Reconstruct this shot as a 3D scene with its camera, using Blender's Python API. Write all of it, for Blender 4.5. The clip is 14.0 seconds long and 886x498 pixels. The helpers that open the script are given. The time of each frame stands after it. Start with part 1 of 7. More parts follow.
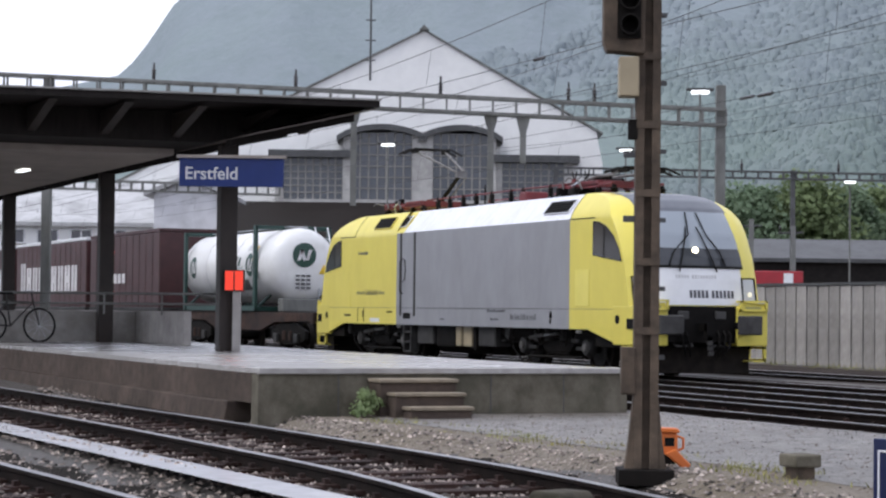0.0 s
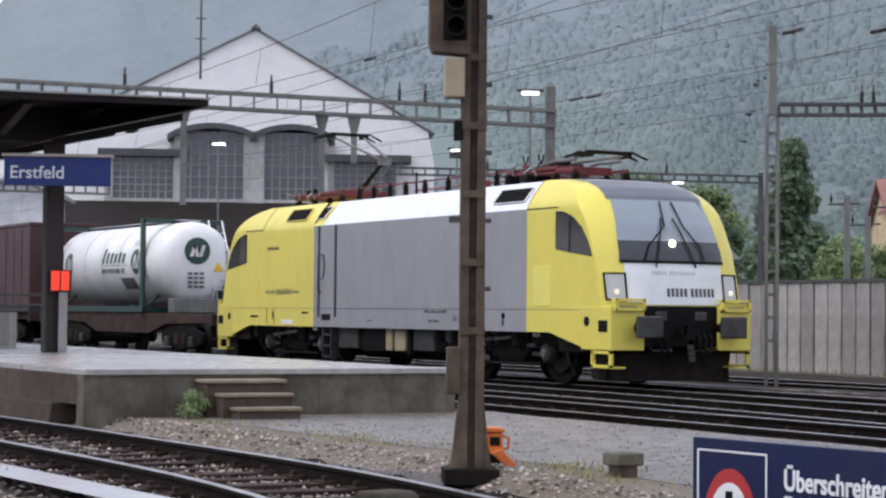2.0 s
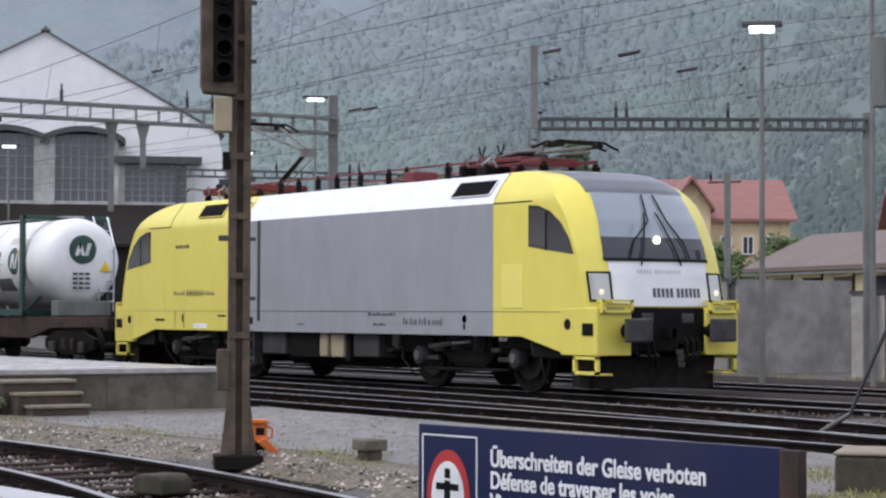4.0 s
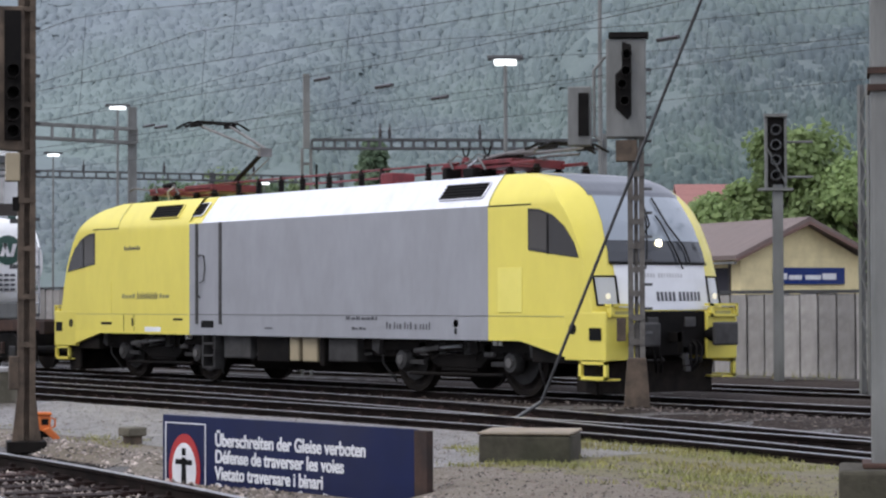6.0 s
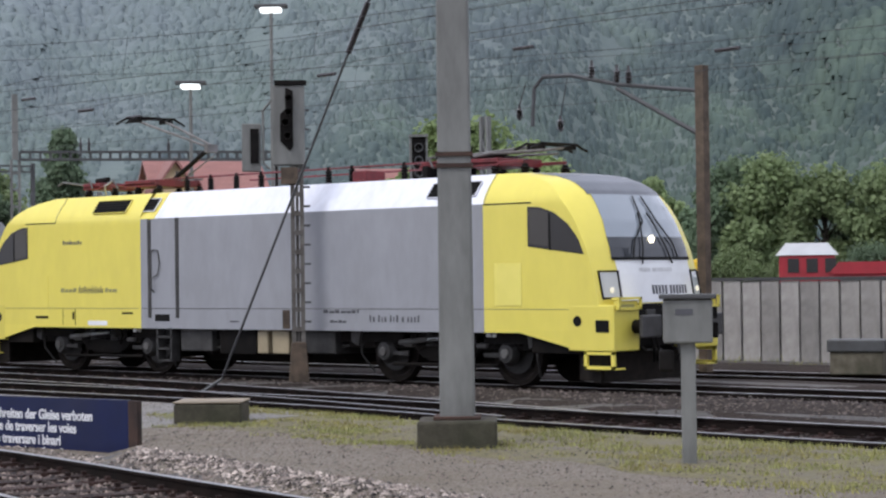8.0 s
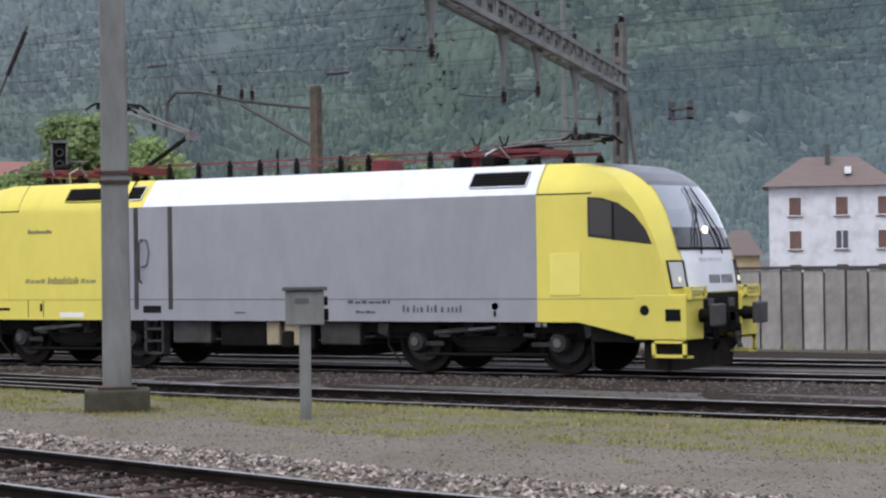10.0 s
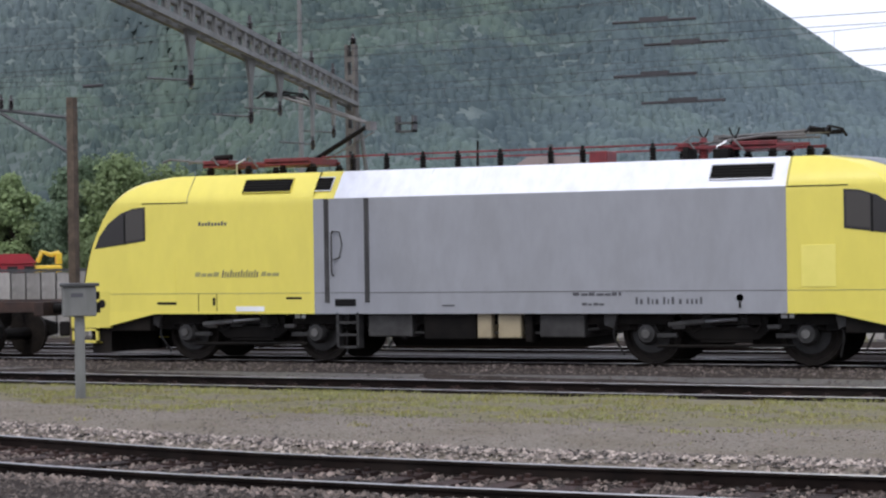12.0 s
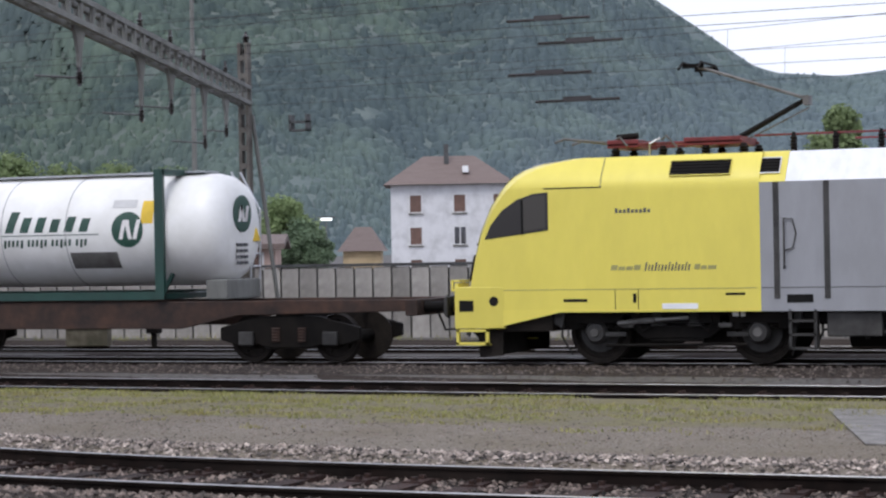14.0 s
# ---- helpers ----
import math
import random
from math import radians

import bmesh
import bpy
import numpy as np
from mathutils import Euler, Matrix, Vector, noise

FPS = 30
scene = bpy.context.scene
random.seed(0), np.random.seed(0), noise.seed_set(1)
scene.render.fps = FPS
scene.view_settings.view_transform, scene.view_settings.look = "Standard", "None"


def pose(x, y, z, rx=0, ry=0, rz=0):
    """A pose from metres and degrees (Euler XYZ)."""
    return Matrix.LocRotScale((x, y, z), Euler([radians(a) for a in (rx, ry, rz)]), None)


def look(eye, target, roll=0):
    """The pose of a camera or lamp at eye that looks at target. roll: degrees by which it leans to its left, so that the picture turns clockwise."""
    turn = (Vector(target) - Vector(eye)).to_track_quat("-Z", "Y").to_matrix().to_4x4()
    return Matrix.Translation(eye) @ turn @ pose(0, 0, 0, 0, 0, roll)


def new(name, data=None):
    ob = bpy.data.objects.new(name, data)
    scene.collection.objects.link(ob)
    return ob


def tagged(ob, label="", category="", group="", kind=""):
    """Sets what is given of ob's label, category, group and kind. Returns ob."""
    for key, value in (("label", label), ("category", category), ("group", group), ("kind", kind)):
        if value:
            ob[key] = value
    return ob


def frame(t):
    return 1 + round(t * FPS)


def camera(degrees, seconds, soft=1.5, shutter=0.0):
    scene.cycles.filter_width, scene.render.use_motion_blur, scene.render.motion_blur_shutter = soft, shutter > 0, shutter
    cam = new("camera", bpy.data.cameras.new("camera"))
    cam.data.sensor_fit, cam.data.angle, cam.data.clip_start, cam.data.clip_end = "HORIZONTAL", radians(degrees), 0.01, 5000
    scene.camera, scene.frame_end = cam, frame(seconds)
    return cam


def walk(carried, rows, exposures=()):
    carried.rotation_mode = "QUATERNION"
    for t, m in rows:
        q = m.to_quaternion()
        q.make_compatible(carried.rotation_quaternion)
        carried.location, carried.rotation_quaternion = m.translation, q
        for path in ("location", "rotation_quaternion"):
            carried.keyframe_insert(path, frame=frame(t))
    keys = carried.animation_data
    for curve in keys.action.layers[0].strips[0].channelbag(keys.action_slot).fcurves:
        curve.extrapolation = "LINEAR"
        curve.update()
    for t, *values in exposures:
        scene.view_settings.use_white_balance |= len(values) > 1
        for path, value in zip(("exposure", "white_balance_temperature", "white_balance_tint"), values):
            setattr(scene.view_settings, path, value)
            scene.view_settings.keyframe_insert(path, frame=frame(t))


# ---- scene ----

# ---- camera ----
cam = camera(2 * math.degrees(math.atan(784 / 3700)), 14.0, soft=2.3)
CAM_ROWS = [
    (0.0, -1.648, 0.091, 1.256, 66.779, 1.742, -0.663),
    (1.0, -1.670, 0.096, 1.255, 64.830, 1.764, -0.658),
    (2.0, -1.620, 0.136, 1.263, 62.198, 1.779, -0.555),
    (3.0, -1.508, 0.179, 1.268, 59.426, 1.801, -0.473),
    (4.2, 1.352, -1.189, 1.360, 56.038, 1.730, -0.109),
    (5.3, 3.787, -2.492, 1.443, 53.295, 1.661, 0.144),
    (6.0, 5.343, -2.961, 1.607, 51.585, 1.437, 0.207),
    (6.5, 6.794, -3.715, 1.700, 50.191, 1.262, 0.443),
    (7.0, 8.561, -5.250, 1.888, 48.003, 0.935, 0.691),
    (7.5, 9.904, -6.553, 1.970, 45.633, 0.743, 0.773),
    (8.0, 11.193, -7.902, 1.992, 43.018, 0.678, 0.767),
    (8.5, 12.211, -9.059, 1.969, 40.699, 0.649, 0.735),
    (9.0, 13.219, -10.317, 1.981, 38.019, 0.569, 0.771),
    (9.5, 13.829, -11.355, 2.013, 35.016, 0.443, 0.780),
    (10.0, 14.569, -12.540, 2.083, 32.492, 0.280, 0.798),
    (10.5, 15.437, -13.987, 2.152, 30.313, 0.144, 0.787),
    (11.0, 16.093, -15.231, 2.196, 28.360, 0.051, 0.750),
    (11.5, 16.609, -16.464, 2.206, 26.522, 0.016, 0.731),
    (12.0, 16.704, -16.612, 2.159, 25.168, 0.034, 0.875),
    (12.5, 16.589, -16.298, 2.133, 24.163, 0.045, 0.972),
    (13.0, 16.607, -16.339, 2.139, 23.202, 0.018, 0.979),
    (13.5, 16.582, -16.268, 2.138, 22.620, 0.003, 1.041),
    (14.0, 16.627, -16.360, 2.145, 22.323, -0.011, 1.077),
]
walk(cam, [(t, pose(x, y, z, 90 + p, r, w)) for t, x, y, z, w, p, r in CAM_ROWS], exposures=((0.0, 0.5), (9.0, 0.5), (11.5, 0.46), (14.0, 0.36)))

# ---- light: rain-grey overcast ----
world = bpy.data.worlds.new("overcast")
scene.world = world
world.use_nodes = True
wn = world.node_tree
sky = wn.nodes.new("ShaderNodeTexSky")
sky.sky_type, sky.sun_disc, sky.sun_elevation, sky.sun_rotation = "NISHITA", False, radians(50), radians(205)
cloud_co = wn.nodes.new("ShaderNodeTexCoord")
cloud_noise = wn.nodes.new("ShaderNodeTexNoise")
cloud_noise.inputs["Scale"].default_value, cloud_noise.inputs["Detail"].default_value = 2.0, 5
wn.links.new(cloud_co.outputs["Generated"], cloud_noise.inputs["Vector"])
cloud_ramp = wn.nodes.new("ShaderNodeMapRange")
cloud_ramp.inputs["To Min"].default_value, cloud_ramp.inputs["To Max"].default_value = 0.86, 0.97
wn.links.new(cloud_noise.outputs["Fac"], cloud_ramp.inputs["Value"])
cloud_mix = wn.nodes.new("ShaderNodeMix")
cloud_mix.data_type = "RGBA"
cloud_mix.inputs["B"].default_value = (8.25, 8.6, 10.3, 1)
wn.links.new(cloud_ramp.outputs["Result"], cloud_mix.inputs["Factor"])
wn.links.new(sky.outputs["Color"], cloud_mix.inputs["A"])
wn.links.new(cloud_mix.outputs["Result"], wn.nodes["Background"].inputs["Color"])
wn.nodes["Background"].inputs["Strength"].default_value = 0.099
sun = new("sun", bpy.data.lights.new("sun", "SUN"))
sun.data.energy, sun.data.angle, sun.data.color = 1.2, radians(25), (1.0, 0.98, 0.96)
sun.matrix_basis = look((0, -20, 40), (0, 8, 0))

# ---- geometry helpers ----
class Geo:
    """Collects vertices and faces for one mesh."""

    def __init__(self):
        self.v, self.f = [], []

    def add(self, vs, fs):
        o = len(self.v)
        self.v += [tuple(p) for p in vs]
        self.f += [tuple(i + o for i in q) for q in fs]
        return self

    def box(self, x0, y0, z0, x1, y1, z1, m=None):
        vs = [Vector(p) for p in ((x0, y0, z0), (x1, y0, z0), (x1, y1, z0), (x0, y1, z0), (x0, y0, z1), (x1, y0, z1), (x1, y1, z1), (x0, y1, z1))]
        if m:
            vs = [m @ p for p in vs]
        return self.add(vs, [(3, 2, 1, 0), (4, 5, 6, 7), (0, 1, 5, 4), (1, 2, 6, 5), (2, 3, 7, 6), (3, 0, 4, 7)])

    def tube(self, p0, p1, r0, r1=None, seg=8, caps=True):
        p0, p1 = Vector(p0), Vector(p1)
        r1 = r0 if r1 is None else r1
        d = (p1 - p0).normalized()
        a = d.orthogonal().normalized()
        b = d.cross(a)
        vs = []
        for p, r in ((p0, r0), (p1, r1)):
            for i in range(seg):
                t = 2 * math.pi * i / seg
                vs.append(p + (a * math.cos(t) + b * math.sin(t)) * r)
        fs = [(i, (i + 1) % seg, seg + (i + 1) % seg, seg + i) for i in range(seg)]
        if caps:
            fs += [tuple(range(seg - 1, -1, -1)), tuple(range(seg, 2 * seg))]
        return self.add(vs, fs)

    def path(self, pts, r, seg=6):
        """A bent rod through the points."""
        pts = [Vector(p) for p in pts]
        closed = len(pts) > 3 and (pts[0] - pts[-1]).length < 1e-6
        if closed:
            pts.pop()
        n, vs, side = len(pts), [], None
        for i, p in enumerate(pts):
            a, b = (pts[i - 1], pts[(i + 1) % n]) if closed else (pts[max(0, i - 1)], pts[min(n - 1, i + 1)])
            d = (b - a).normalized()
            side = d.orthogonal().normalized() if side is None else (side - d * side.dot(d)).normalized()
            up = d.cross(side)
            for k in range(seg):
                t = 2 * math.pi * k / seg
                vs.append(p + (side * math.cos(t) + up * math.sin(t)) * r)
        fs = [(i * seg + k, i * seg + (k + 1) % seg, ((i + 1) % n) * seg + (k + 1) % seg, ((i + 1) % n) * seg + k) for i in range(n if closed else n - 1) for k in range(seg)]
        if not closed:
            fs += [tuple(range(seg - 1, -1, -1)), tuple(range((n - 1) * seg, n * seg))]
        return self.add(vs, fs)

    def prism(self, poly, axis, a0, a1):
        """A polygon of (u, w) pairs pushed from a0 to a1 along an axis; u, w are the two other axes in order."""
        def at(u, w, a):
            return {"x": (a, u, w), "y": (u, a, w), "z": (u, w, a)}[axis]
        n = len(poly)
        vs = [at(u, w, a0) for u, w in poly] + [at(u, w, a1) for u, w in poly]
        fs = [(i, (i + 1) % n, n + (i + 1) % n, n + i) for i in range(n)] + [tuple(range(n - 1, -1, -1)), tuple(range(n, 2 * n))]
        return self.add(vs, fs)

    def grid(self, fn, nu, nv):
        vs = [fn(i / nu, j / nv) for j in range(nv + 1) for i in range(nu + 1)]
        w = nu + 1
        return self.add(vs, [(j * w + i, j * w + i + 1, (j + 1) * w + i + 1, (j + 1) * w + i) for j in range(nv) for i in range(nu)])

    def turned(self, prof, c, axis="z", seg=24):
        """A profile of (radius, height) pairs turned about an axis through c."""
        vs = []
        for r, h in prof:
            for i in range(seg):
                t = 2 * math.pi * i / seg
                p = {"z": (r * math.cos(t), r * math.sin(t), h), "x": (h, r * math.cos(t), r * math.sin(t)), "y": (r * math.sin(t), h, r * math.cos(t))}[axis]
                vs.append((p[0] + c[0], p[1] + c[1], p[2] + c[2]))
        fs = [(j * seg + i, j * seg + (i + 1) % seg, (j + 1) * seg + (i + 1) % seg, (j + 1) * seg + i) for j in range(len(prof) - 1) for i in range(seg)]
        fs += [tuple(range(seg - 1, -1, -1)), tuple(range((len(prof) - 1) * seg, len(prof) * seg))]
        return self.add(vs, fs)

    def mesh(self, name, material, smooth=None):
        me = bpy.data.meshes.new(name)
        me.from_pydata(self.v, [], self.f)
        bm = bmesh.new()
        bm.from_mesh(me)
        bmesh.ops.recalc_face_normals(bm, faces=bm.faces)
        bm.to_mesh(me)
        bm.free()
        me.materials.append(material)
        if smooth:
            me.shade_smooth()
            me.set_sharp_from_angle(angle=radians(smooth))
        return me


def part(name, g, material, parent, label="", bevel=0, smooth=None):
    ob = new(name, g.mesh(name, material, smooth))
    ob.parent = parent
    if label:
        tagged(ob, label)
    if bevel:
        soften(ob, bevel)
    return ob


def soften(ob, width):
    mod = ob.modifiers.new("bevel", "BEVEL")
    mod.width, mod.segments, mod.limit_method, mod.angle_limit = width, 2, "ANGLE", radians(40)


def thing(name, g, material, label, category, group="", kind="", bevel=0, smooth=None, at=None):
    ob = new(name, g.mesh(name, material, smooth))
    if bevel:
        soften(ob, bevel)
    if at:
        ob.matrix_basis = at
    return tagged(ob, label, category, group, kind)


def stand(name, label, category, at=None, group=""):
    """An Empty that carries the parts of one thing."""
    ob = new(name)
    if at:
        ob.matrix_basis = at
    return tagged(ob, label, category, group)


def letters(name, body, size, material, parent, m, bold=0.0, align="LEFT", squeeze=1.0):
    cu = bpy.data.curves.new(name, "FONT")
    cu.body, cu.size, cu.extrude, cu.offset, cu.align_x = body, size, 0.003, bold, align
    ob = bpy.data.objects.new(name, cu)
    scene.collection.objects.link(ob)
    me = bpy.data.meshes.new_from_object(ob.evaluated_get(bpy.context.evaluated_depsgraph_get()))
    bpy.data.objects.remove(ob)
    me.materials.clear()
    me.materials.append(material)
    for p in me.polygons:
        p.material_index = 0
    me.transform(Matrix.Diagonal((squeeze, 1, 1, 1)))
    out = new(name, me)
    out.parent = parent
    out.matrix_basis = m
    return out


# ---- materials ----
def mat(name, a, b=None, rough=0.6, metal=0.0, scale=3.0, bump=0.0, bscale=30.0, grime=0.25, grime_scale=0.6, spread=0.08, stretch=(1, 1, 1), glow=None, dirt=(0.05, 0.045, 0.04), spec=0.5, island=0.0):
    """Two colours mixed by fine noise, with broad stains over them, uneven gloss and fine relief."""
    m = bpy.data.materials.new(name)
    m.use_nodes = True
    nt = m.node_tree
    bsdf = nt.nodes["Principled BSDF"]
    co = nt.nodes.new("ShaderNodeTexCoord")
    mp = nt.nodes.new("ShaderNodeMapping")
    mp.inputs["Scale"].default_value = stretch
    nt.links.new(co.outputs["Object"], mp.inputs["Vector"])

    def cloud(s, detail):
        n = nt.nodes.new("ShaderNodeTexNoise")
        n.inputs["Scale"].default_value, n.inputs["Detail"].default_value, n.inputs["Roughness"].default_value = s, detail, 0.6
        nt.links.new(mp.outputs["Vector"], n.inputs["Vector"])
        return n

    def ramp(src, lo, hi):
        r = nt.nodes.new("ShaderNodeMapRange")
        r.inputs["From Min"].default_value, r.inputs["From Max"].default_value = lo, hi
        nt.links.new(src, r.inputs["Value"])
        return r.outputs["Result"]

    def mix(fac, c1, c2):
        x = nt.nodes.new("ShaderNodeMix")
        x.data_type = "RGBA"
        for sock, val in ((x.inputs["Factor"], fac), (x.inputs["A"], c1), (x.inputs["B"], c2)):
            if isinstance(val, (tuple, list)):
                sock.default_value = (*val, 1)
            elif isinstance(val, (int, float)):
                sock.default_value = val
            else:
                nt.links.new(val, sock)
        return x.outputs["Result"]

    b = b or tuple(min(1, c * 0.8) for c in a)
    fine, broad = cloud(scale, 8), cloud(grime_scale, 5)
    col = mix(ramp(fine.outputs["Fac"], 0.35, 0.65), a, b)
    if grime:
        g = nt.nodes.new("ShaderNodeMath")
        g.operation = "MULTIPLY"
        g.inputs[1].default_value = grime
        nt.links.new(ramp(broad.outputs["Fac"], 0.45, 0.75), g.inputs[0])
        col = mix(g.outputs[0], col, dirt)
    if spread:
        info = nt.nodes.new("ShaderNodeObjectInfo")
        hsv = nt.nodes.new("ShaderNodeHueSaturation")
        r = nt.nodes.new("ShaderNodeMapRange")
        r.inputs["To Min"].default_value, r.inputs["To Max"].default_value = 1 - spread, 1 + spread
        nt.links.new(info.outputs["Random"], r.inputs["Value"])
        nt.links.new(r.outputs["Result"], hsv.inputs["Value"])
        nt.links.new(col, hsv.inputs["Color"])
        col = hsv.outputs["Color"]
    if island:
        geo = nt.nodes.new("ShaderNodeNewGeometry")
        hsv = nt.nodes.new("ShaderNodeHueSaturation")
        r = nt.nodes.new("ShaderNodeMapRange")
        r.inputs["To Min"].default_value, r.inputs["To Max"].default_value = 1 - island, 1 + island
        nt.links.new(geo.outputs["Random Per Island"], r.inputs["Value"])
        nt.links.new(r.outputs["Result"], hsv.inputs["Value"])
        nt.links.new(col, hsv.inputs["Color"])
        col = hsv.outputs["Color"]
    bsdf.inputs["Specular IOR Level"].default_value = spec
    nt.links.new(col, bsdf.inputs["Base Color"])
    rr = nt.nodes.new("ShaderNodeMapRange")
    rr.inputs["To Min"].default_value, rr.inputs["To Max"].default_value = max(0.03, rough - 0.12), min(1, rough + 0.12)
    nt.links.new(broad.outputs["Fac"], rr.inputs["Value"])
    nt.links.new(rr.outputs["Result"], bsdf.inputs["Roughness"])
    bsdf.inputs["Metallic"].default_value = metal
    if bump:
        n = cloud(bscale, 6)
        bp = nt.nodes.new("ShaderNodeBump")
        bp.inputs["Strength"].default_value, bp.inputs["Distance"].default_value = bump, 0.02
        nt.links.new(n.outputs["Fac"], bp.inputs["Height"])
        nt.links.new(bp.outputs["Normal"], bsdf.inputs["Normal"])
    if glow:
        bsdf.inputs["Emission Color"].default_value = (*glow[0], 1)
        bsdf.inputs["Emission Strength"].default_value = glow[1]
    return m


YELLOW = mat("yellow_paint", (0.74, 0.635, 0.112), (0.70, 0.60, 0.104), 0.34, grime=0.16, grime_scale=0.9, stretch=(1.2, 1, 0.5), dirt=(0.50, 0.41, 0.10), bump=0.03, bscale=3)
YELLOW_PALE = mat("pale_yellow_paint", (0.82, 0.72, 0.17), (0.78, 0.69, 0.15), 0.4, grime=0.1, dirt=(0.4, 0.34, 0.1))
LOCO_GREY = mat("grey_paint", (0.30, 0.305, 0.325), (0.268, 0.273, 0.288), 0.42, grime=0.22, grime_scale=0.8, stretch=(1.2, 1, 0.5), dirt=(0.2, 0.195, 0.19), bump=0.04, bscale=2.5)
SILVER = mat("silver_roof_paint", (0.74, 0.75, 0.80), (0.66, 0.67, 0.72), 0.32, 0.1, grime=0.3, grime_scale=1.3, stretch=(2, 1, 1), dirt=(0.42, 0.41, 0.42))
ROOF_GREY = mat("slate_grey_paint", (0.13, 0.14, 0.16), (0.11, 0.12, 0.14), 0.3, grime=0.1)
WHITE = mat("white_paint", (0.78, 0.79, 0.80), (0.72, 0.73, 0.74), 0.35, grime=0.2, dirt=(0.4, 0.38, 0.34))
TANK_WHITE = mat("white_tank_paint", (0.86, 0.86, 0.85), (0.80, 0.80, 0.78), 0.35, grime=0.3, grime_scale=0.9, dirt=(0.45, 0.43, 0.39))
BLACK_GEAR = mat("oily_black_steel", (0.006, 0.0056, 0.0053), (0.012, 0.0105, 0.0095), 0.65, bump=0.3, dirt=(0.034, 0.026, 0.02), spec=0.08)
GEAR_GREY = mat("grimy_grey_steel", (0.055, 0.053, 0.051), (0.026, 0.025, 0.024), 0.55, bump=0.2, spec=0.3, spread=0.25)
WHEEL_STEEL = mat("brake_dusted_wheel", (0.020, 0.016, 0.013), (0.010, 0.008, 0.007), 0.65, scale=6, spec=0.1)
MID_GEAR = mat("dusty_grey_steel", (0.16, 0.155, 0.15), (0.09, 0.085, 0.08), 0.6, bump=0.2, spec=0.3, spread=0.3)
LINE = mat("shadow_joint_black", (0.008, 0.008, 0.008), rough=0.6, spec=0.1)
CREAM = mat("cream_box_paint", (0.40, 0.33, 0.21), rough=0.5)
RED_GEAR = mat("red_insulator_enamel", (0.17, 0.026, 0.030), (0.095, 0.018, 0.020), 0.45, spec=0.3)
BARE_METAL = mat("bare_aluminium", (0.55, 0.56, 0.58), (0.45, 0.46, 0.48), 0.35, 0.8)
GREEN_FRAME = mat("dark_green_frame_paint", (0.013, 0.055, 0.043), (0.010, 0.042, 0.034), 0.4)
RUST = mat("rusty_wagon_steel", (0.078, 0.044, 0.032), (0.030, 0.023, 0.021), 0.75, bump=0.3, scale=2.2, grime=0.7, grime_scale=1.4, dirt=(0.022, 0.02, 0.02), spec=0.2)
TARP = mat("brown_tarpaulin", (0.075, 0.030, 0.030), (0.055, 0.024, 0.024), 0.45, grime=0.4, bump=0.35, bscale=3.5, dirt=(0.03, 0.02, 0.02), spec=0.35)
DECAL_GREY = mat("grey_lettering_paint", (0.36, 0.33, 0.12), rough=0.5)
DECAL_PALE = mat("faint_grey_lettering", (0.5, 0.5, 0.5), rough=0.5)
DECAL_DARK = mat("dark_lettering_paint", (0.08, 0.08, 0.09), rough=0.5)
DECAL_GREEN = mat("dark_green_lettering_paint", (0.02, 0.07, 0.05), rough=0.5)
DECAL_WHITE = mat("white_lettering_paint", (0.74, 0.72, 0.72), rough=0.5)
DECAL_RED = mat("red_lettering_paint", (0.45, 0.05, 0.04), rough=0.5)
LAMP_ON = mat("lit_lamp_glass", (1, 0.95, 0.8), rough=0.2, grime=0, spread=0, glow=((1, 0.9, 0.66), 4.5))
BULB_DIM = mat("faint_lamp_glass", (1, 0.95, 0.8), rough=0.2, grime=0, spread=0, glow=((1, 0.93, 0.72), 0.22))
TUBE_ON = mat("lit_tube_glass", (1, 1, 1), rough=0.2, grime=0, spread=0, glow=((0.93, 0.98, 1), 1.5))
RED_ON = mat("lit_red_glass", (0.5, 0.03, 0.012), rough=0.3, grime=0, spread=0, glow=((1, 0.05, 0.02), 0.55))


def leafy(m):
    """Lets light through a leaf material."""
    nt = m.node_tree
    bsdf, out = nt.nodes["Principled BSDF"], nt.nodes["Material Output"]
    through_leaf, both = nt.nodes.new("ShaderNodeBsdfTranslucent"), nt.nodes.new("ShaderNodeMixShader")
    nt.links.new(bsdf.inputs["Base Color"].links[0].from_socket, through_leaf.inputs["Color"])
    both.inputs["Fac"].default_value = 0.45
    nt.links.new(bsdf.outputs["BSDF"], both.inputs[1])
    nt.links.new(through_leaf.outputs["BSDF"], both.inputs[2])
    nt.links.new(both.outputs["Shader"], out.inputs["Surface"])
    return m


def glass(name, tint, rough=0.04, coat=0.6, spec=0.5):
    m = bpy.data.materials.new(name)
    m.use_nodes = True
    b = m.node_tree.nodes["Principled BSDF"]
    b.inputs["Base Color"].default_value = (*tint, 1)
    b.inputs["Roughness"].default_value = rough
    b.inputs["IOR"].default_value = 1.5
    b.inputs["Coat Weight"].default_value = coat
    b.inputs["Specular IOR Level"].default_value = spec
    return m


DARK_GLASS = glass("dark_cab_glass", (0.028, 0.026, 0.025), 0.12, 0.0, 0.3)
# paler pane tint stands in for reflection and the cab interior
PANE_GLASS = glass("reflection_grey_glass", (0.055, 0.05, 0.045), 0.15, 0.0, 0.3)
HEAD_GLASS = glass("clear_headlight_glass", (0.42, 0.43, 0.42), 0.08, 0.8)
BAND_GLASS = glass("tinted_glass_foot", (0.03, 0.034, 0.04), 0.1, 0.2)
# windscreen tint is paled to stand in for reflected sky
SCREEN_GLASS = glass("windscreen_glass", (0.22, 0.255, 0.29), 0.06, 1.0)


# ---- locomotive ----
def lerp_list(x, xs, ys):
    return float(np.interp(x, xs, ys))


